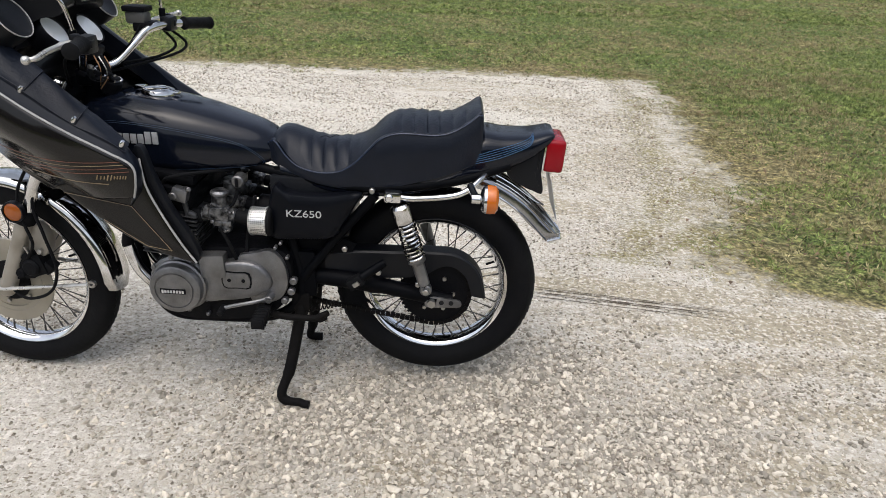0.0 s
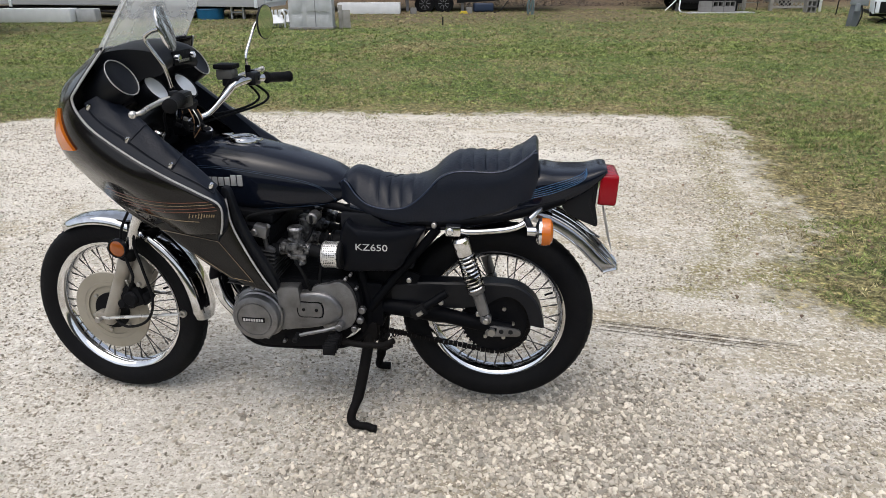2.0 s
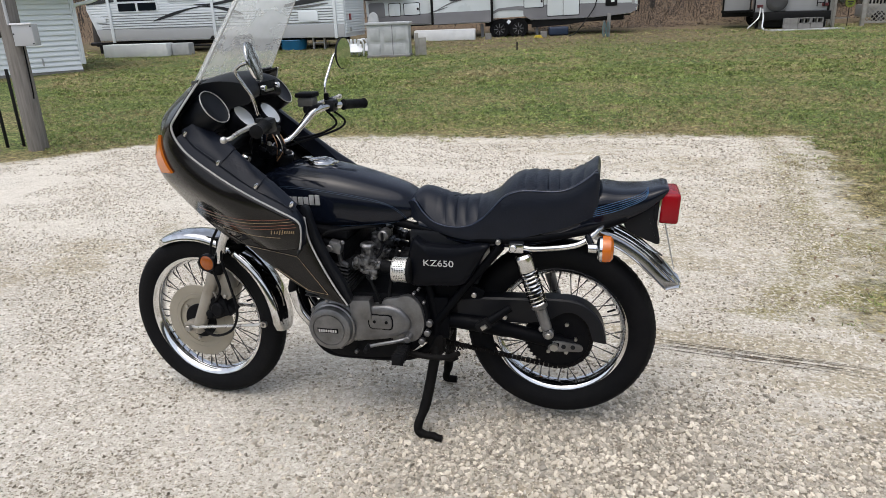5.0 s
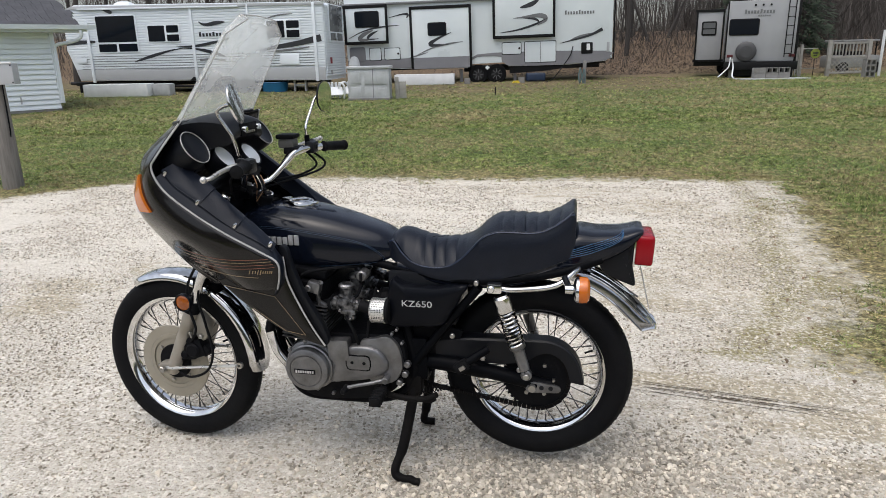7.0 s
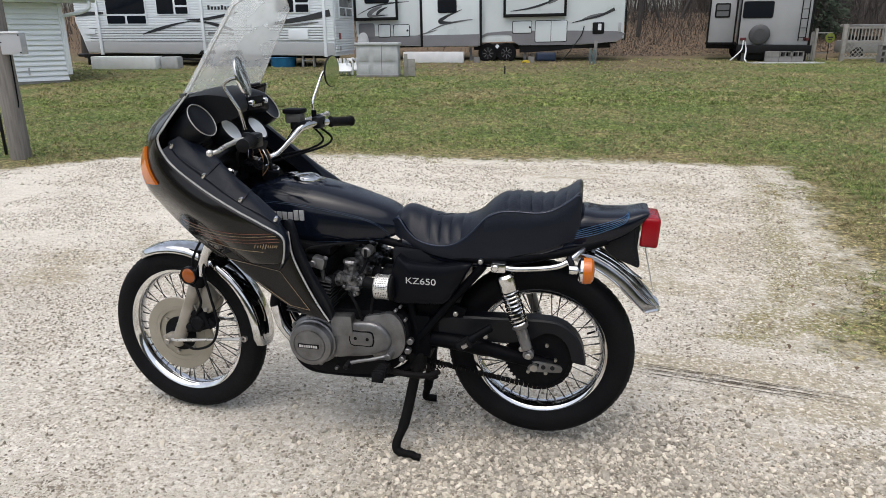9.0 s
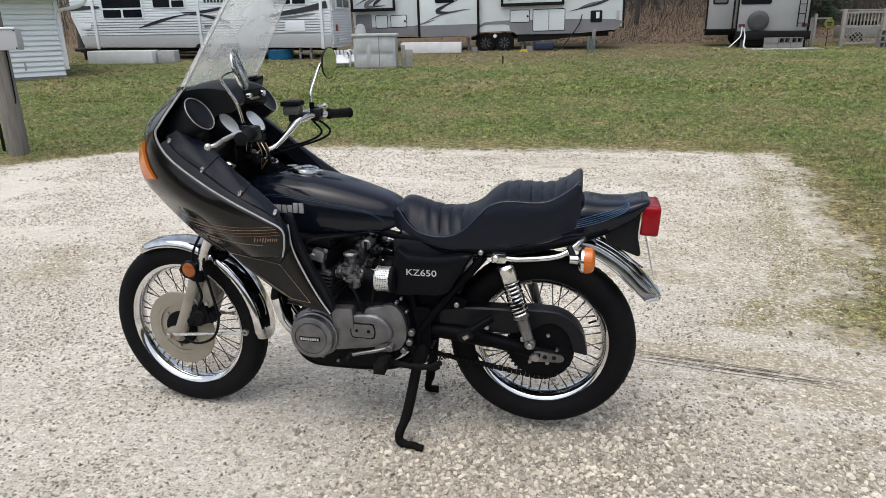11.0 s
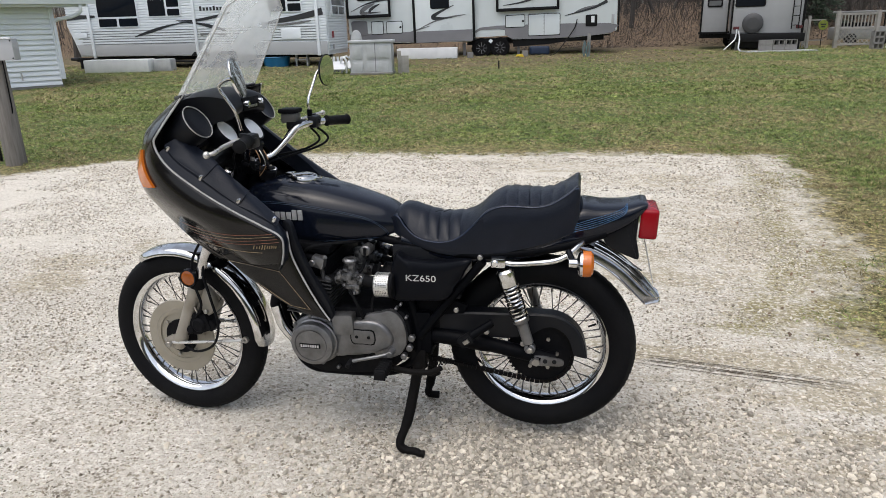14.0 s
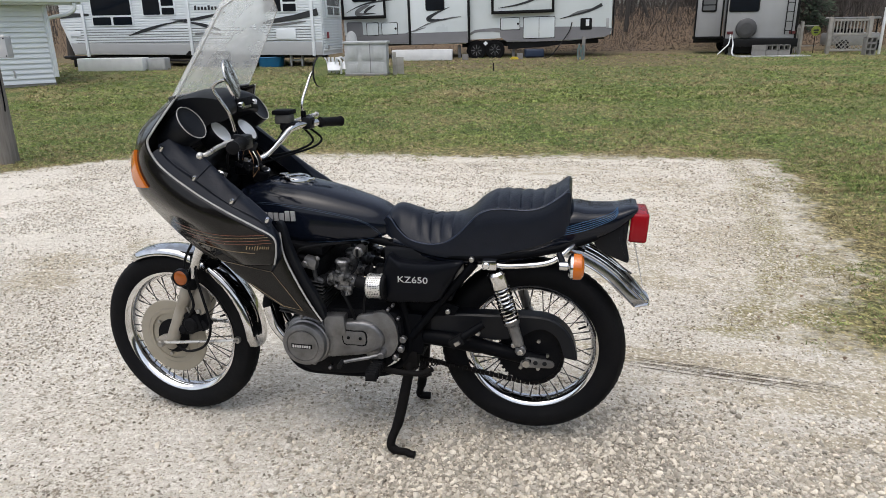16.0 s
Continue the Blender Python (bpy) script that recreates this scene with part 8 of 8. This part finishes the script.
part("plate", box(B(), (0.03, 0, 0.60), (0.13, 0.012, 0.13), 0.002, Matrix.Rotation(0.6, 4, "Y")), M_PVC, t)
part("mark", box(B(), (0.03, -0.009, 0.60), (0.05, 0.008, 0.05), 0, Matrix.Rotation(0.6, 4, "Y")), M_DECALG, t)
t.scale = (1.3, 1.3, 1.3)


# ---- woods ----
def bare_tree(seed, height, r0, lean=0.0):
    rnd = random.Random(seed)
    trunk, limbs, twigs = B(), B(), B()

    def grow(p, d, length, r, level):
        pts, rs = [p], [r]
        n = 7 if level == 0 else 5
        for i in range(n):
            d = (d + Vector((rnd.gauss(0, 0.10), rnd.gauss(0, 0.10), 0.06 if level else 0.02)) * (0.6 + 0.5 * level)).normalized()
            p = p + d * (length / n)
            pts.append(p)
            rs.append(r * (1 - 0.72 * (i + 1) / n))
        sweep(trunk if level == 0 else limbs if level < 3 else twigs, pts, rs, 9 if level == 0 else 5 if level < 3 else 3)
        if level >= 4:
            return
        for _ in range((9, 5, 4, 4)[level]):
            t = rnd.uniform(0.28 if level == 0 else 0.2, 1.0)
            i = min(int(t * n), n - 1)
            q = pts[i].lerp(pts[i + 1], t * n - i)
            a = rnd.uniform(0, 2 * math.pi)
            side = Vector((math.cos(a), math.sin(a), rnd.uniform(0.15, 0.9))).normalized()
            grow(q, (d * 0.5 + side).normalized(), length * rnd.uniform(0.30, 0.52), max(rs[i] * rnd.uniform(0.4, 0.65), 0.006), level + 1)

    grow(Vector((0, 0, -0.15)), Vector((lean, 0.02, 1)).normalized(), height, r0, 0)
    return trunk, limbs, twigs


protos = []
for seed, h, r, lean, label in ((11, 9.5, 0.115, 0.03, "bare grey-barked tree on the wooded bank"), (23, 8.5, 0.095, 0.28, "leaning bare tree on the wooded bank"), (37, 11.0, 0.145, -0.06, "tall bare forked tree at the wood's edge")):
    protos.append((bare_tree(seed, h, r, lean), label))
spots = [(8.75, 33.0, 0, 0.9), (10.55, 35.5, 1, 1.0), (10.0, 37, 0, 1.1), (11.6, 36.0, 1, 0.8), (7.2, 37, 2, 1.0), (13.2, 40, 0, 1.1), (9.2, 42, 2, 1.0), (15.6, 37, 2, 0.9), (17.6, 34, 0, 1.0), (19.5, 36, 2, 1.1), (14.8, 43, 1, 1.0),
         (20.8, 33, 1, 1.0), (-15.5, 30, 2, 1.1), (-13.2, 33, 0, 1.2), (-10.0, 38, 1, 1.1), (-5.0, 40, 0, 1.2), (0.5, 41, 2, 1.1), (4.5, 39, 0, 1.1), (-18.5, 34, 2, 1.1), (12.2, 46, 2, 1.1), (17.0, 45, 0, 1.2), (23, 38, 2, 1.2), (5.8, 45, 1, 1.2), (-17.0, 37, 0, 1), (-12.0, 36, 1, 1), (-14.2, 39, 2, 1), (-8.0, 36, 0, 1), (-20.5, 40, 0, 1), (-2.0, 37, 2, 1), (2.6, 44, 0, 1), (8.0, 47, 0, 1), (11.0, 49, 1, 1), (7.0, 51, 2, 1), (9.6, 52, 0, 1)]
made = {}
rnd = random.Random(4)
for u, v, k, s in spots:
    (tr, li, tw), label = protos[k]
    x, y = xy(u, v)
    m = Matrix.Translation((x, y, ground_z(x, y))) @ Matrix.Rotation(rnd.uniform(-0.5, 0.5) + (math.pi if rnd.random() < 0.3 else 0), 4, "Z")
    if k not in made:
        t = thing("bare_tree", m, label, "tree", "bare trees on the bank")
        part("trunk", tr, M_BARK, t)
        part("limbs", li, M_BARK, t)
        tagged(part("twigs", tw, M_TWIG, t), kind="stuff")
        made[k] = t
    else:
        copy_thing(made[k], m)


def conifer(seed, h, r):
    rnd = random.Random(seed)
    trunk = rod(B(), (0, 0, -0.1), (0, 0, h * 0.95), 0.10, 8)
    verts, faces = [], []
    for k in range(5200):
        z = h * (0.04 + 0.95 * rnd.random() ** 1.25)
        a = rnd.uniform(0, 2 * math.pi)
        arm = r * (1 - z / h) ** 0.8 * (0.72 + 0.28 * math.sin(5 * a + 9 * z)) * rnd.uniform(0.35, 1.0) ** 0.5
        c = Vector((arm * math.cos(a), arm * math.sin(a), z - 0.25 * arm))
        w = Vector((math.cos(a + rnd.gauss(0, 0.5)), math.sin(a + rnd.gauss(0, 0.5)), rnd.gauss(-0.25, 0.3))).normalized()
        s = w.orthogonal().normalized() * rnd.uniform(0.03, 0.06)
        L = rnd.uniform(0.14, 0.30)
        i = len(verts)
        verts += [c - s, c + s, c + w * L]
        faces.append((i, i + 1, i + 2))
    me = bpy.data.meshes.new("foliage")
    me.from_pydata(verts, [], faces)
    me.materials.append(M_NEEDLE)
    return trunk, me


trk, fol = conifer(3, 7.0, 1.9)
x, y = xy(16.1, 32.0)
ct = thing("evergreen_tree", Matrix.Translation((x, y, ground_z(x, y))), "dark dense evergreen tree at the wood's edge", "tree", "evergreens at the wood's edge")
part("trunk", trk, M_BARK, ct)
fo = new("foliage", fol)
fo.parent = ct
tagged(fo, kind="stuff")
for u, v in ((15.2, 35.0), (26.0, 36.0)):
    x, y = xy(u, v)
    copy_thing(ct, Matrix.Translation((x, y, ground_z(x, y))) @ Matrix.Rotation(u * 1.7, 4, "Z"))


def scrub():
    """Thin brown stems and brambles over the bank, and dead leaves among them."""
    rnd = random.Random(9)
    verts, faces = [], []
    for k in range(17000):
        u, v = rnd.uniform(-20, 28) if k % 2 else rnd.uniform(6, 24), rnd.uniform(29.2, 46)
        if v < 31.5 and rnd.random() < 0.6:
            continue
        x, y = xy(u, v)
        z = ground_z(x, y)
        right = u > 14.5 and v > 31
        if not right and (v > 39 or rnd.random() < 0.45):
            continue
        h = rnd.uniform(0.2, 0.95) * (0.6 if v < 32 else 1) * (3.2 if right else 1)
        d = Vector((rnd.gauss(0, 0.45), rnd.gauss(0, 0.45), 1)).normalized()
        s = Vector((UX, UY, 0)) * rnd.uniform(0.005, 0.014) * (1.7 if right else 1)
        p, q = Vector((x, y, z)), Vector((x, y, z)) + d * h * 0.6
        e = q + (d + Vector((rnd.gauss(0, 0.4), rnd.gauss(0, 0.4), -0.2))) * h * 0.45
        i = len(verts)
        verts += [p - s, p + s, q + s * 0.7, q - s * 0.7, e]
        faces += [(i, i + 1, i + 2, i + 3), (i + 3, i + 2, i + 4)]
    me = bpy.data.meshes.new("scrub")
    me.from_pydata(verts, [], faces)
    me.materials.append(M_TWIG)
    tagged(new("scrub", me), "brown leafless brambles and stems on the bank", "scrub", kind="stuff")
    verts, faces = [], []
    for k in range(60000):
        u, v = rnd.uniform(3, 24), rnd.uniform(28.5, 44)
        x, y = xy(u, v)
        z = ground_z(x, y) + (0.02 if rnd.random() < 0.8 else rnd.uniform(0.05, 0.5))
        a = rnd.uniform(0, math.pi)
        w, hgt = rnd.uniform(0.02, 0.055), rnd.uniform(0.02, 0.05)
        s = Vector((math.cos(a), math.sin(a), rnd.gauss(0, 0.3))) * w
        q = Vector((-math.sin(a), math.cos(a), rnd.uniform(0.1, 1.2))) * hgt
        c = Vector((x, y, z))
        i = len(verts)
        verts += [c - s, c + q * 0.3 - s * 0.2, c + s, c + q]
        faces.append((i, i + 1, i + 2, i + 3))
    me = bpy.data.meshes.new("leaf_litter")
    me.from_pydata(verts, [], faces)
    me.materials.append(M_LITTER)
    tagged(new("leaf_litter", me), "brown dead leaves over the wooded bank", "leaves", kind="stuff")


scrub()


def thicket():
    """Bare saplings behind the trailers: a leaning stem and a few side shoots each."""
    rnd = random.Random(31)
    verts, faces = [], []

    def shoot(p, d, length, wide):
        bend = Vector((rnd.gauss(0, 0.12), rnd.gauss(0, 0.12), 0.05))
        q = p + d * length * 0.5
        e = q + (d + bend).normalized() * length * 0.5
        i = len(verts)
        w = Vector((UX, UY, 0)) * wide
        verts.extend([p - w, p + w, q + w * 0.7, q - w * 0.7, e])
        faces.extend([(i, i + 1, i + 2, i + 3), (i + 3, i + 2, i + 4)])
        return p, q, e

    for k in range(1900):
        u, v = rnd.uniform(-24, 28), rnd.uniform(34.5, 50)
        x, y = xy(u, v)
        d = Vector((rnd.gauss(0, 0.13), rnd.gauss(0, 0.1), 1)).normalized()
        h = rnd.uniform(2.2, 6.5)
        p, q, e = shoot(Vector((x, y, ground_z(x, y) - 0.1)), d, h, rnd.uniform(0.008, 0.026))
        for _ in range(7):
            t = rnd.uniform(0.25, 0.95)
            c = p.lerp(q, t * 2) if t < 0.5 else q.lerp(e, t * 2 - 1)
            a = rnd.uniform(0, 2 * math.pi)
            shoot(c, Vector((0.8 * math.cos(a), 0.8 * math.sin(a), rnd.uniform(0.5, 1.3))).normalized(), h * rnd.uniform(0.12, 0.34), rnd.uniform(0.004, 0.009))
    me = bpy.data.meshes.new("thicket")
    me.from_pydata(verts, [], faces)
    me.materials.append(M_TWIG)
    tagged(new("thicket", me), "bare grey-brown saplings crowding the wooded bank", "thicket", kind="stuff")


thicket()


# ---- unseen wall added behind the camera to darken reflections and block low sky ----
bm = box(B(), (1.0, -8.6, 0.9), (26.0, 0.25, 2.2), 0.01)
tagged(new("unseen_wall_south", mesh_of("unseen_wall_south", bm, mat("unseen_wall_brown_grey", (0.13, 0.125, 0.125), 0.8, scale=2, stretch=(1, 1, 8), col2=(0.09, 0.085, 0.085)))), "plain brown-grey wall, unseen, added to darken reflections", "wall", kind="structure")


# ---- loose stones, grass, leaves ----
def icosa():
    g = (1 + 5**0.5) / 2
    v = np.array([(-1, g, 0), (1, g, 0), (-1, -g, 0), (1, -g, 0), (0, -1, g), (0, 1, g), (0, -1, -g), (0, 1, -g), (g, 0, -1), (g, 0, 1), (-g, 0, -1), (-g, 0, 1)], float)
    f = np.array([(0, 11, 5), (0, 5, 1), (0, 1, 7), (0, 7, 10), (0, 10, 11), (1, 5, 9), (5, 11, 4), (11, 10, 2), (10, 7, 6), (7, 1, 8), (3, 9, 4), (3, 4, 2), (3, 2, 6), (3, 6, 8), (3, 8, 9), (4, 9, 5), (2, 4, 11), (6, 2, 10), (8, 6, 7), (9, 8, 1)])
    return v / np.linalg.norm(v[0]), f


def scatter_mesh(name, material, verts, faces, label, category, smooth_it=True):
    me = bpy.data.meshes.new(name)
    me.from_pydata(verts.tolist(), [], faces.tolist())
    if smooth_it:
        me.polygons.foreach_set("use_smooth", [True] * len(me.polygons))
    me.materials.append(material)
    return tagged(new(name, me), label, category, kind="stuff")


def chips(seed, name, material, label, rows, power=2.2, lift=0.3, faces=20):
    """Loose angular chips; rows of (number, x0, x1, y0, y1, least and largest radius, share kept at a place)."""
    rng = np.random.default_rng(seed)
    if faces == 20:
        v0, f0 = icosa()
    else:
        v0 = np.array([(1, 0, 0), (-1, 0, 0), (0, 1, 0), (0, -1, 0), (0, 0, 1), (0, 0, -1)], float)
        f0 = np.array([(0, 2, 4), (2, 1, 4), (1, 3, 4), (3, 0, 4), (2, 0, 5), (1, 2, 5), (3, 1, 5), (0, 3, 5)])
    xs, ys, ss = [], [], []
    for n, x0, x1, y0, y1, lo, hi, keep in rows:
        x, y = rng.uniform(x0, x1, n), rng.uniform(y0, y1, n)
        r = lo + (hi - lo) * rng.random(n) ** power
        k = np.array([keep(a, b) for a, b in zip(x, y)]) > rng.random(n)
        xs.append(x[k]), ys.append(y[k]), ss.append(r[k])
    x, y, r = map(np.concatenate, (xs, ys, ss))
    n, q = len(x), len(v0)
    z = np.array([ground_z(a, b) for a, b in zip(x, y)])
    jit = 1 + 0.8 * (rng.random((n, q, 1)) - 0.5)
    size = r[:, None, None] * np.stack([rng.uniform(0.85, 1.3, n), rng.uniform(0.7, 1.1, n), rng.uniform(0.55, 0.95, n)], 1)[:, None, :]
    p = v0[None] * jit * size
    tip = rng.normal(0, 0.25, (n, 2))
    p[..., 2] += p[..., 0] * tip[:, :1] + p[..., 1] * tip[:, 1:]
    a = rng.uniform(0, 2 * np.pi, n)
    c, w = np.cos(a)[:, None], np.sin(a)[:, None]
    p = np.stack([p[..., 0] * c - p[..., 1] * w, p[..., 0] * w + p[..., 1] * c, p[..., 2]], -1)
    p += np.stack([x, y, z + r * lift], 1)[:, None]
    f = f0[None] + q * np.arange(n)[:, None, None]
    scatter_mesh(name, material, p.reshape(-1, 3), f.reshape(-1, 3), label, "gravel", False)


def on_drive(share, clump=0.0):
    """How thickly grit lies on the drive, in drifts."""
    def keep(x, y):
        d = lawn(x, y)
        k = 1 + clump * 2.2 * (noise.noise((x * 1.3, y * 1.9, 7)) + 0.6 * noise.noise((x * 4.2, y * 5.0, 2)))
        return share * max(k, 0.05) * (1.0 if d < -0.1 else 0.25 if d < 0.2 else 0.0)
    return keep


def gravel():
    heaped = mat("limestone_chip", (0.60, 0.550, 0.465), 0.9, spec=0.12, scale=30, col2=(0.36, 0.32, 0.255), island=0.45, bump=0.3, bscale=220)
    pale = mat("pale_limestone_grit", (0.64, 0.60, 0.52), 0.9, spec=0.12, scale=30, col2=(0.45, 0.41, 0.34), island=0.3, bump=0.2, bscale=220)
    dark = mat("shade_grit", (0.37, 0.325, 0.26), 0.95, spec=0.1, scale=30, col2=(0.18, 0.154, 0.118), island=0.45, bump=0.2, bscale=220)
    chips(7, "gravel_heap", heaped, "heaped loose limestone chips with dark gaps between",
          [(150000, 0.0, 4.0, -1.3, 0.7, 0.0030, 0.0122, lambda x, y: 0.66 * heap_at(x, y)),
           (40000, 0.2, 4.0, -1.3, 0.5, 0.003, 0.0095, lambda x, y: 0.14 * math.exp(-((x - 2.2) / 1.1) ** 2 - ((y + 0.35) / 0.6) ** 2)),
           (900, 0.5, 3.6, -1.1, 0.35, 0.010, 0.0175, lambda x, y: 0.7 * math.exp(-((x - 1.9) / 0.9) ** 2 - ((y + 0.5) / 0.4) ** 2))], 2.4)
    chips(17, "loose_gravel", pale, "loose pale limestone chips scattered over the drive",
          [(60000, -2.7, 3.8, -1.4, 1.2, 0.0022, 0.0075, on_drive(0.42, 0.9)), (30000, -3.6, 3.6, 1.2, 3.4, 0.004, 0.012, on_drive(0.5, 0.9)),
           (34000, -6.0, 3.8, 3.4, 6.2, 0.006, 0.016, on_drive(0.55, 0.9))], 2.3, 0.25, 8)
    # dark chips whose colour stands for shaded undersides of the gravel
    chips(27, "shade_grit", dark, "dark brown grit standing for shaded undersides among the pale chips",
          [(66000, -2.7, 3.8, -1.4, 1.2, 0.0026, 0.0088, on_drive(0.40, 1.0)), (24000, -3.6, 3.6, 1.2, 3.4, 0.0035, 0.010, on_drive(0.5, 1.0)),
           (26000, -6.0, 3.8, 3.4, 6.2, 0.005, 0.013, on_drive(0.5, 1.0))], 2.3, 0.12, 8)


def blades():
    rng = np.random.default_rng(12)
    sets = {"green": [], "dry": []}

    def add(n, u0, u1, v0, v1, lo, hi, w, spread):
        u, v = rng.uniform(u0, u1, n), v0 + (v1 - v0) * rng.random(n) ** 1.3
        u = u * (v / v1) if u0 < -6 else u
        for a, b in zip(u, v):
            x, y = xy(a, b)
            d = lawn(x, y) + 0.55 * noise.noise((x * 1.7, y * 1.7, 2)) + 0.5 * noise.noise((x * 6, y * 6, 2))
            if d < 0.02 or (d < 0.3 and rng.random() > d * 3):
                continue
            dry = 0.27 + 0.9 * noise.noise((x * 0.5, y * 0.5, 6)) + 0.7 * noise.noise((x * 2.1, y * 2.1, 9)) + 0.5 * math.exp(-d) + 0.35 * (1 - smooth(0.2, 1.1, d)) * (y < 4.5) + 0.03 * max(0, b - 14)
            key = "dry" if rng.random() < dry else "green"
            tall = (0.75 + 0.6 * rng.random()) * (0.4 + 0.6 * smooth(0.1, 0.9, d))
            sets[key].append((x, y, tall * lo, tall * hi, w, spread))

    add(52000, -9.5, 16.5, 6.0, 15.0, 0.020, 0.044, 0.0070, 0.017)
    add(42000, 1.0, 7.2, 1.2, 8.0, 0.015, 0.038, 0.0058, 0.013)
    add(24000, -16, 29, 13.0, 27.0, 0.026, 0.056, 0.015, 0.032)
    cols = {"green": mat("grass_green", (0.278, 0.332, 0.108), 0.8, spec=0.2, scale=9, col2=(0.102, 0.142, 0.044), sharp=0.14, island=0.6),
            "dry": mat("grass_dry", (0.40, 0.35, 0.190), 0.85, spec=0.2, scale=8, col2=(0.17, 0.140, 0.072), sharp=0.16, island=0.5)}
    for key, rows in sets.items():
        r = np.array(rows)
        n = len(r)
        z = np.array([ground_z(a, b) for a, b in r[:, :2]])
        root = np.stack([r[:, 0], r[:, 1], z - 0.006], 1)
        verts, blade = [root[:, None]], 5
        for _ in range(blade):
            a = rng.uniform(0, 2 * np.pi, n)
            side = np.stack([np.cos(a), np.sin(a), 0 * a], 1) * r[:, 4:5] * rng.uniform(0.7, 1.4, (n, 1))
            high = r[:, 2:3] + (r[:, 3:4] - r[:, 2:3]) * rng.random((n, 1))
            out = rng.normal(0, 1, (n, 2)) * r[:, 5:6]
            mid = root + np.concatenate([out, high * 0.6], 1)
            end = root + np.concatenate([out * rng.uniform(1.3, 2.0, (n, 1)), high * rng.uniform(0.75, 1.1, (n, 1))], 1)
            verts.append(np.stack([mid - side * 0.5, mid + side * 0.5, end], 1))
        p = np.concatenate(verts, 1).reshape(-1, 3)
        k = (1 + 3 * blade) * np.arange(n)[:, None]
        f = np.concatenate([q for j in range(blade) for q in (k + [[0, 1 + 3 * j, 2 + 3 * j]], k + [[2 + 3 * j, 1 + 3 * j, 3 + 3 * j]])])
        scatter_mesh("grass", cols[key], p, f, "short green lawn grass" if key == "green" else "dry straw-coloured blades in the lawn", "grass", False)


def leaves():
    rng = np.random.default_rng(3)
    p, f = [], []
    spots = [(rng.uniform(2.2, 6.5), rng.uniform(0.7, 7.0)) for _ in range(1200)] + [xy(rng.uniform(-8, 9), rng.uniform(7.5, 22)) for _ in range(1500)]
    spots += [xy(-5.4 + rng.normal(0, 0.7), 8.0 + rng.normal(0, 0.35)) for _ in range(350)] + [xy(-9.0 + rng.normal(0, 0.6), 17.6 + rng.normal(0, 0.3)) for _ in range(300)]
    for x, y in spots:
        if lawn(x, y) < -0.25 and rng.random() > 0.08:
            continue
        z = ground_z(x, y) + rng.uniform(0.006, 0.03)
        a, s = rng.uniform(0, 6.28), rng.uniform(0.008, 0.020)
        d, e = np.array([math.cos(a), math.sin(a), rng.normal(0, 0.25)]) * s, np.array([-math.sin(a), math.cos(a), rng.normal(0, 0.25)]) * s * 0.6
        c = np.array([x, y, z])
        i = len(p)
        p += [c - d, c - e + [0, 0, s * 0.35], c + d, c + e + [0, 0, s * 0.35]]
        f += [(i, i + 1, i + 3), (i + 1, i + 2, i + 3)]
    scatter_mesh("fallen_leaves", M_LEAF, np.array(p), np.array(f), "small brown fallen leaves on the grass", "leaves", False)


def tyre_marks():
    """Narrow dark grooves that a tyre left in the dust."""
    rnd = random.Random(2)
    bm = B()
    for k in range(5):
        rows = []
        for i in range(70):
            t = i / 69
            x = 1.72 + 1.0 * t + (k % 2) * 0.05
            y = 0.665 - 0.15 * t + 0.022 * (k - 2) + 0.006 * noise.noise((x * 3, k, 0))
            w = 0.0042 * (0.4 + abs(noise.noise((x * 7, k * 5.0, 1)))) * (1 - abs(2 * t - 1) ** 4)
            z = ground_z(x, y) + 0.0035
            rows.append([Vector((x, y - w, z)), Vector((x, y + w, z))])
        loft(bm, rows, False)
    ob = new("tyre_marks", mesh_of("tyre_marks", bm, mat("damp_soil", (0.13, 0.105, 0.08), 0.95, spec=0.1, scale=30, col2=(0.07, 0.055, 0.04))))
    tagged(ob, "narrow dark tyre grooves in the pale dust", "tyre marks", kind="stuff")


gravel()
blades()
leaves()
tyre_marks()
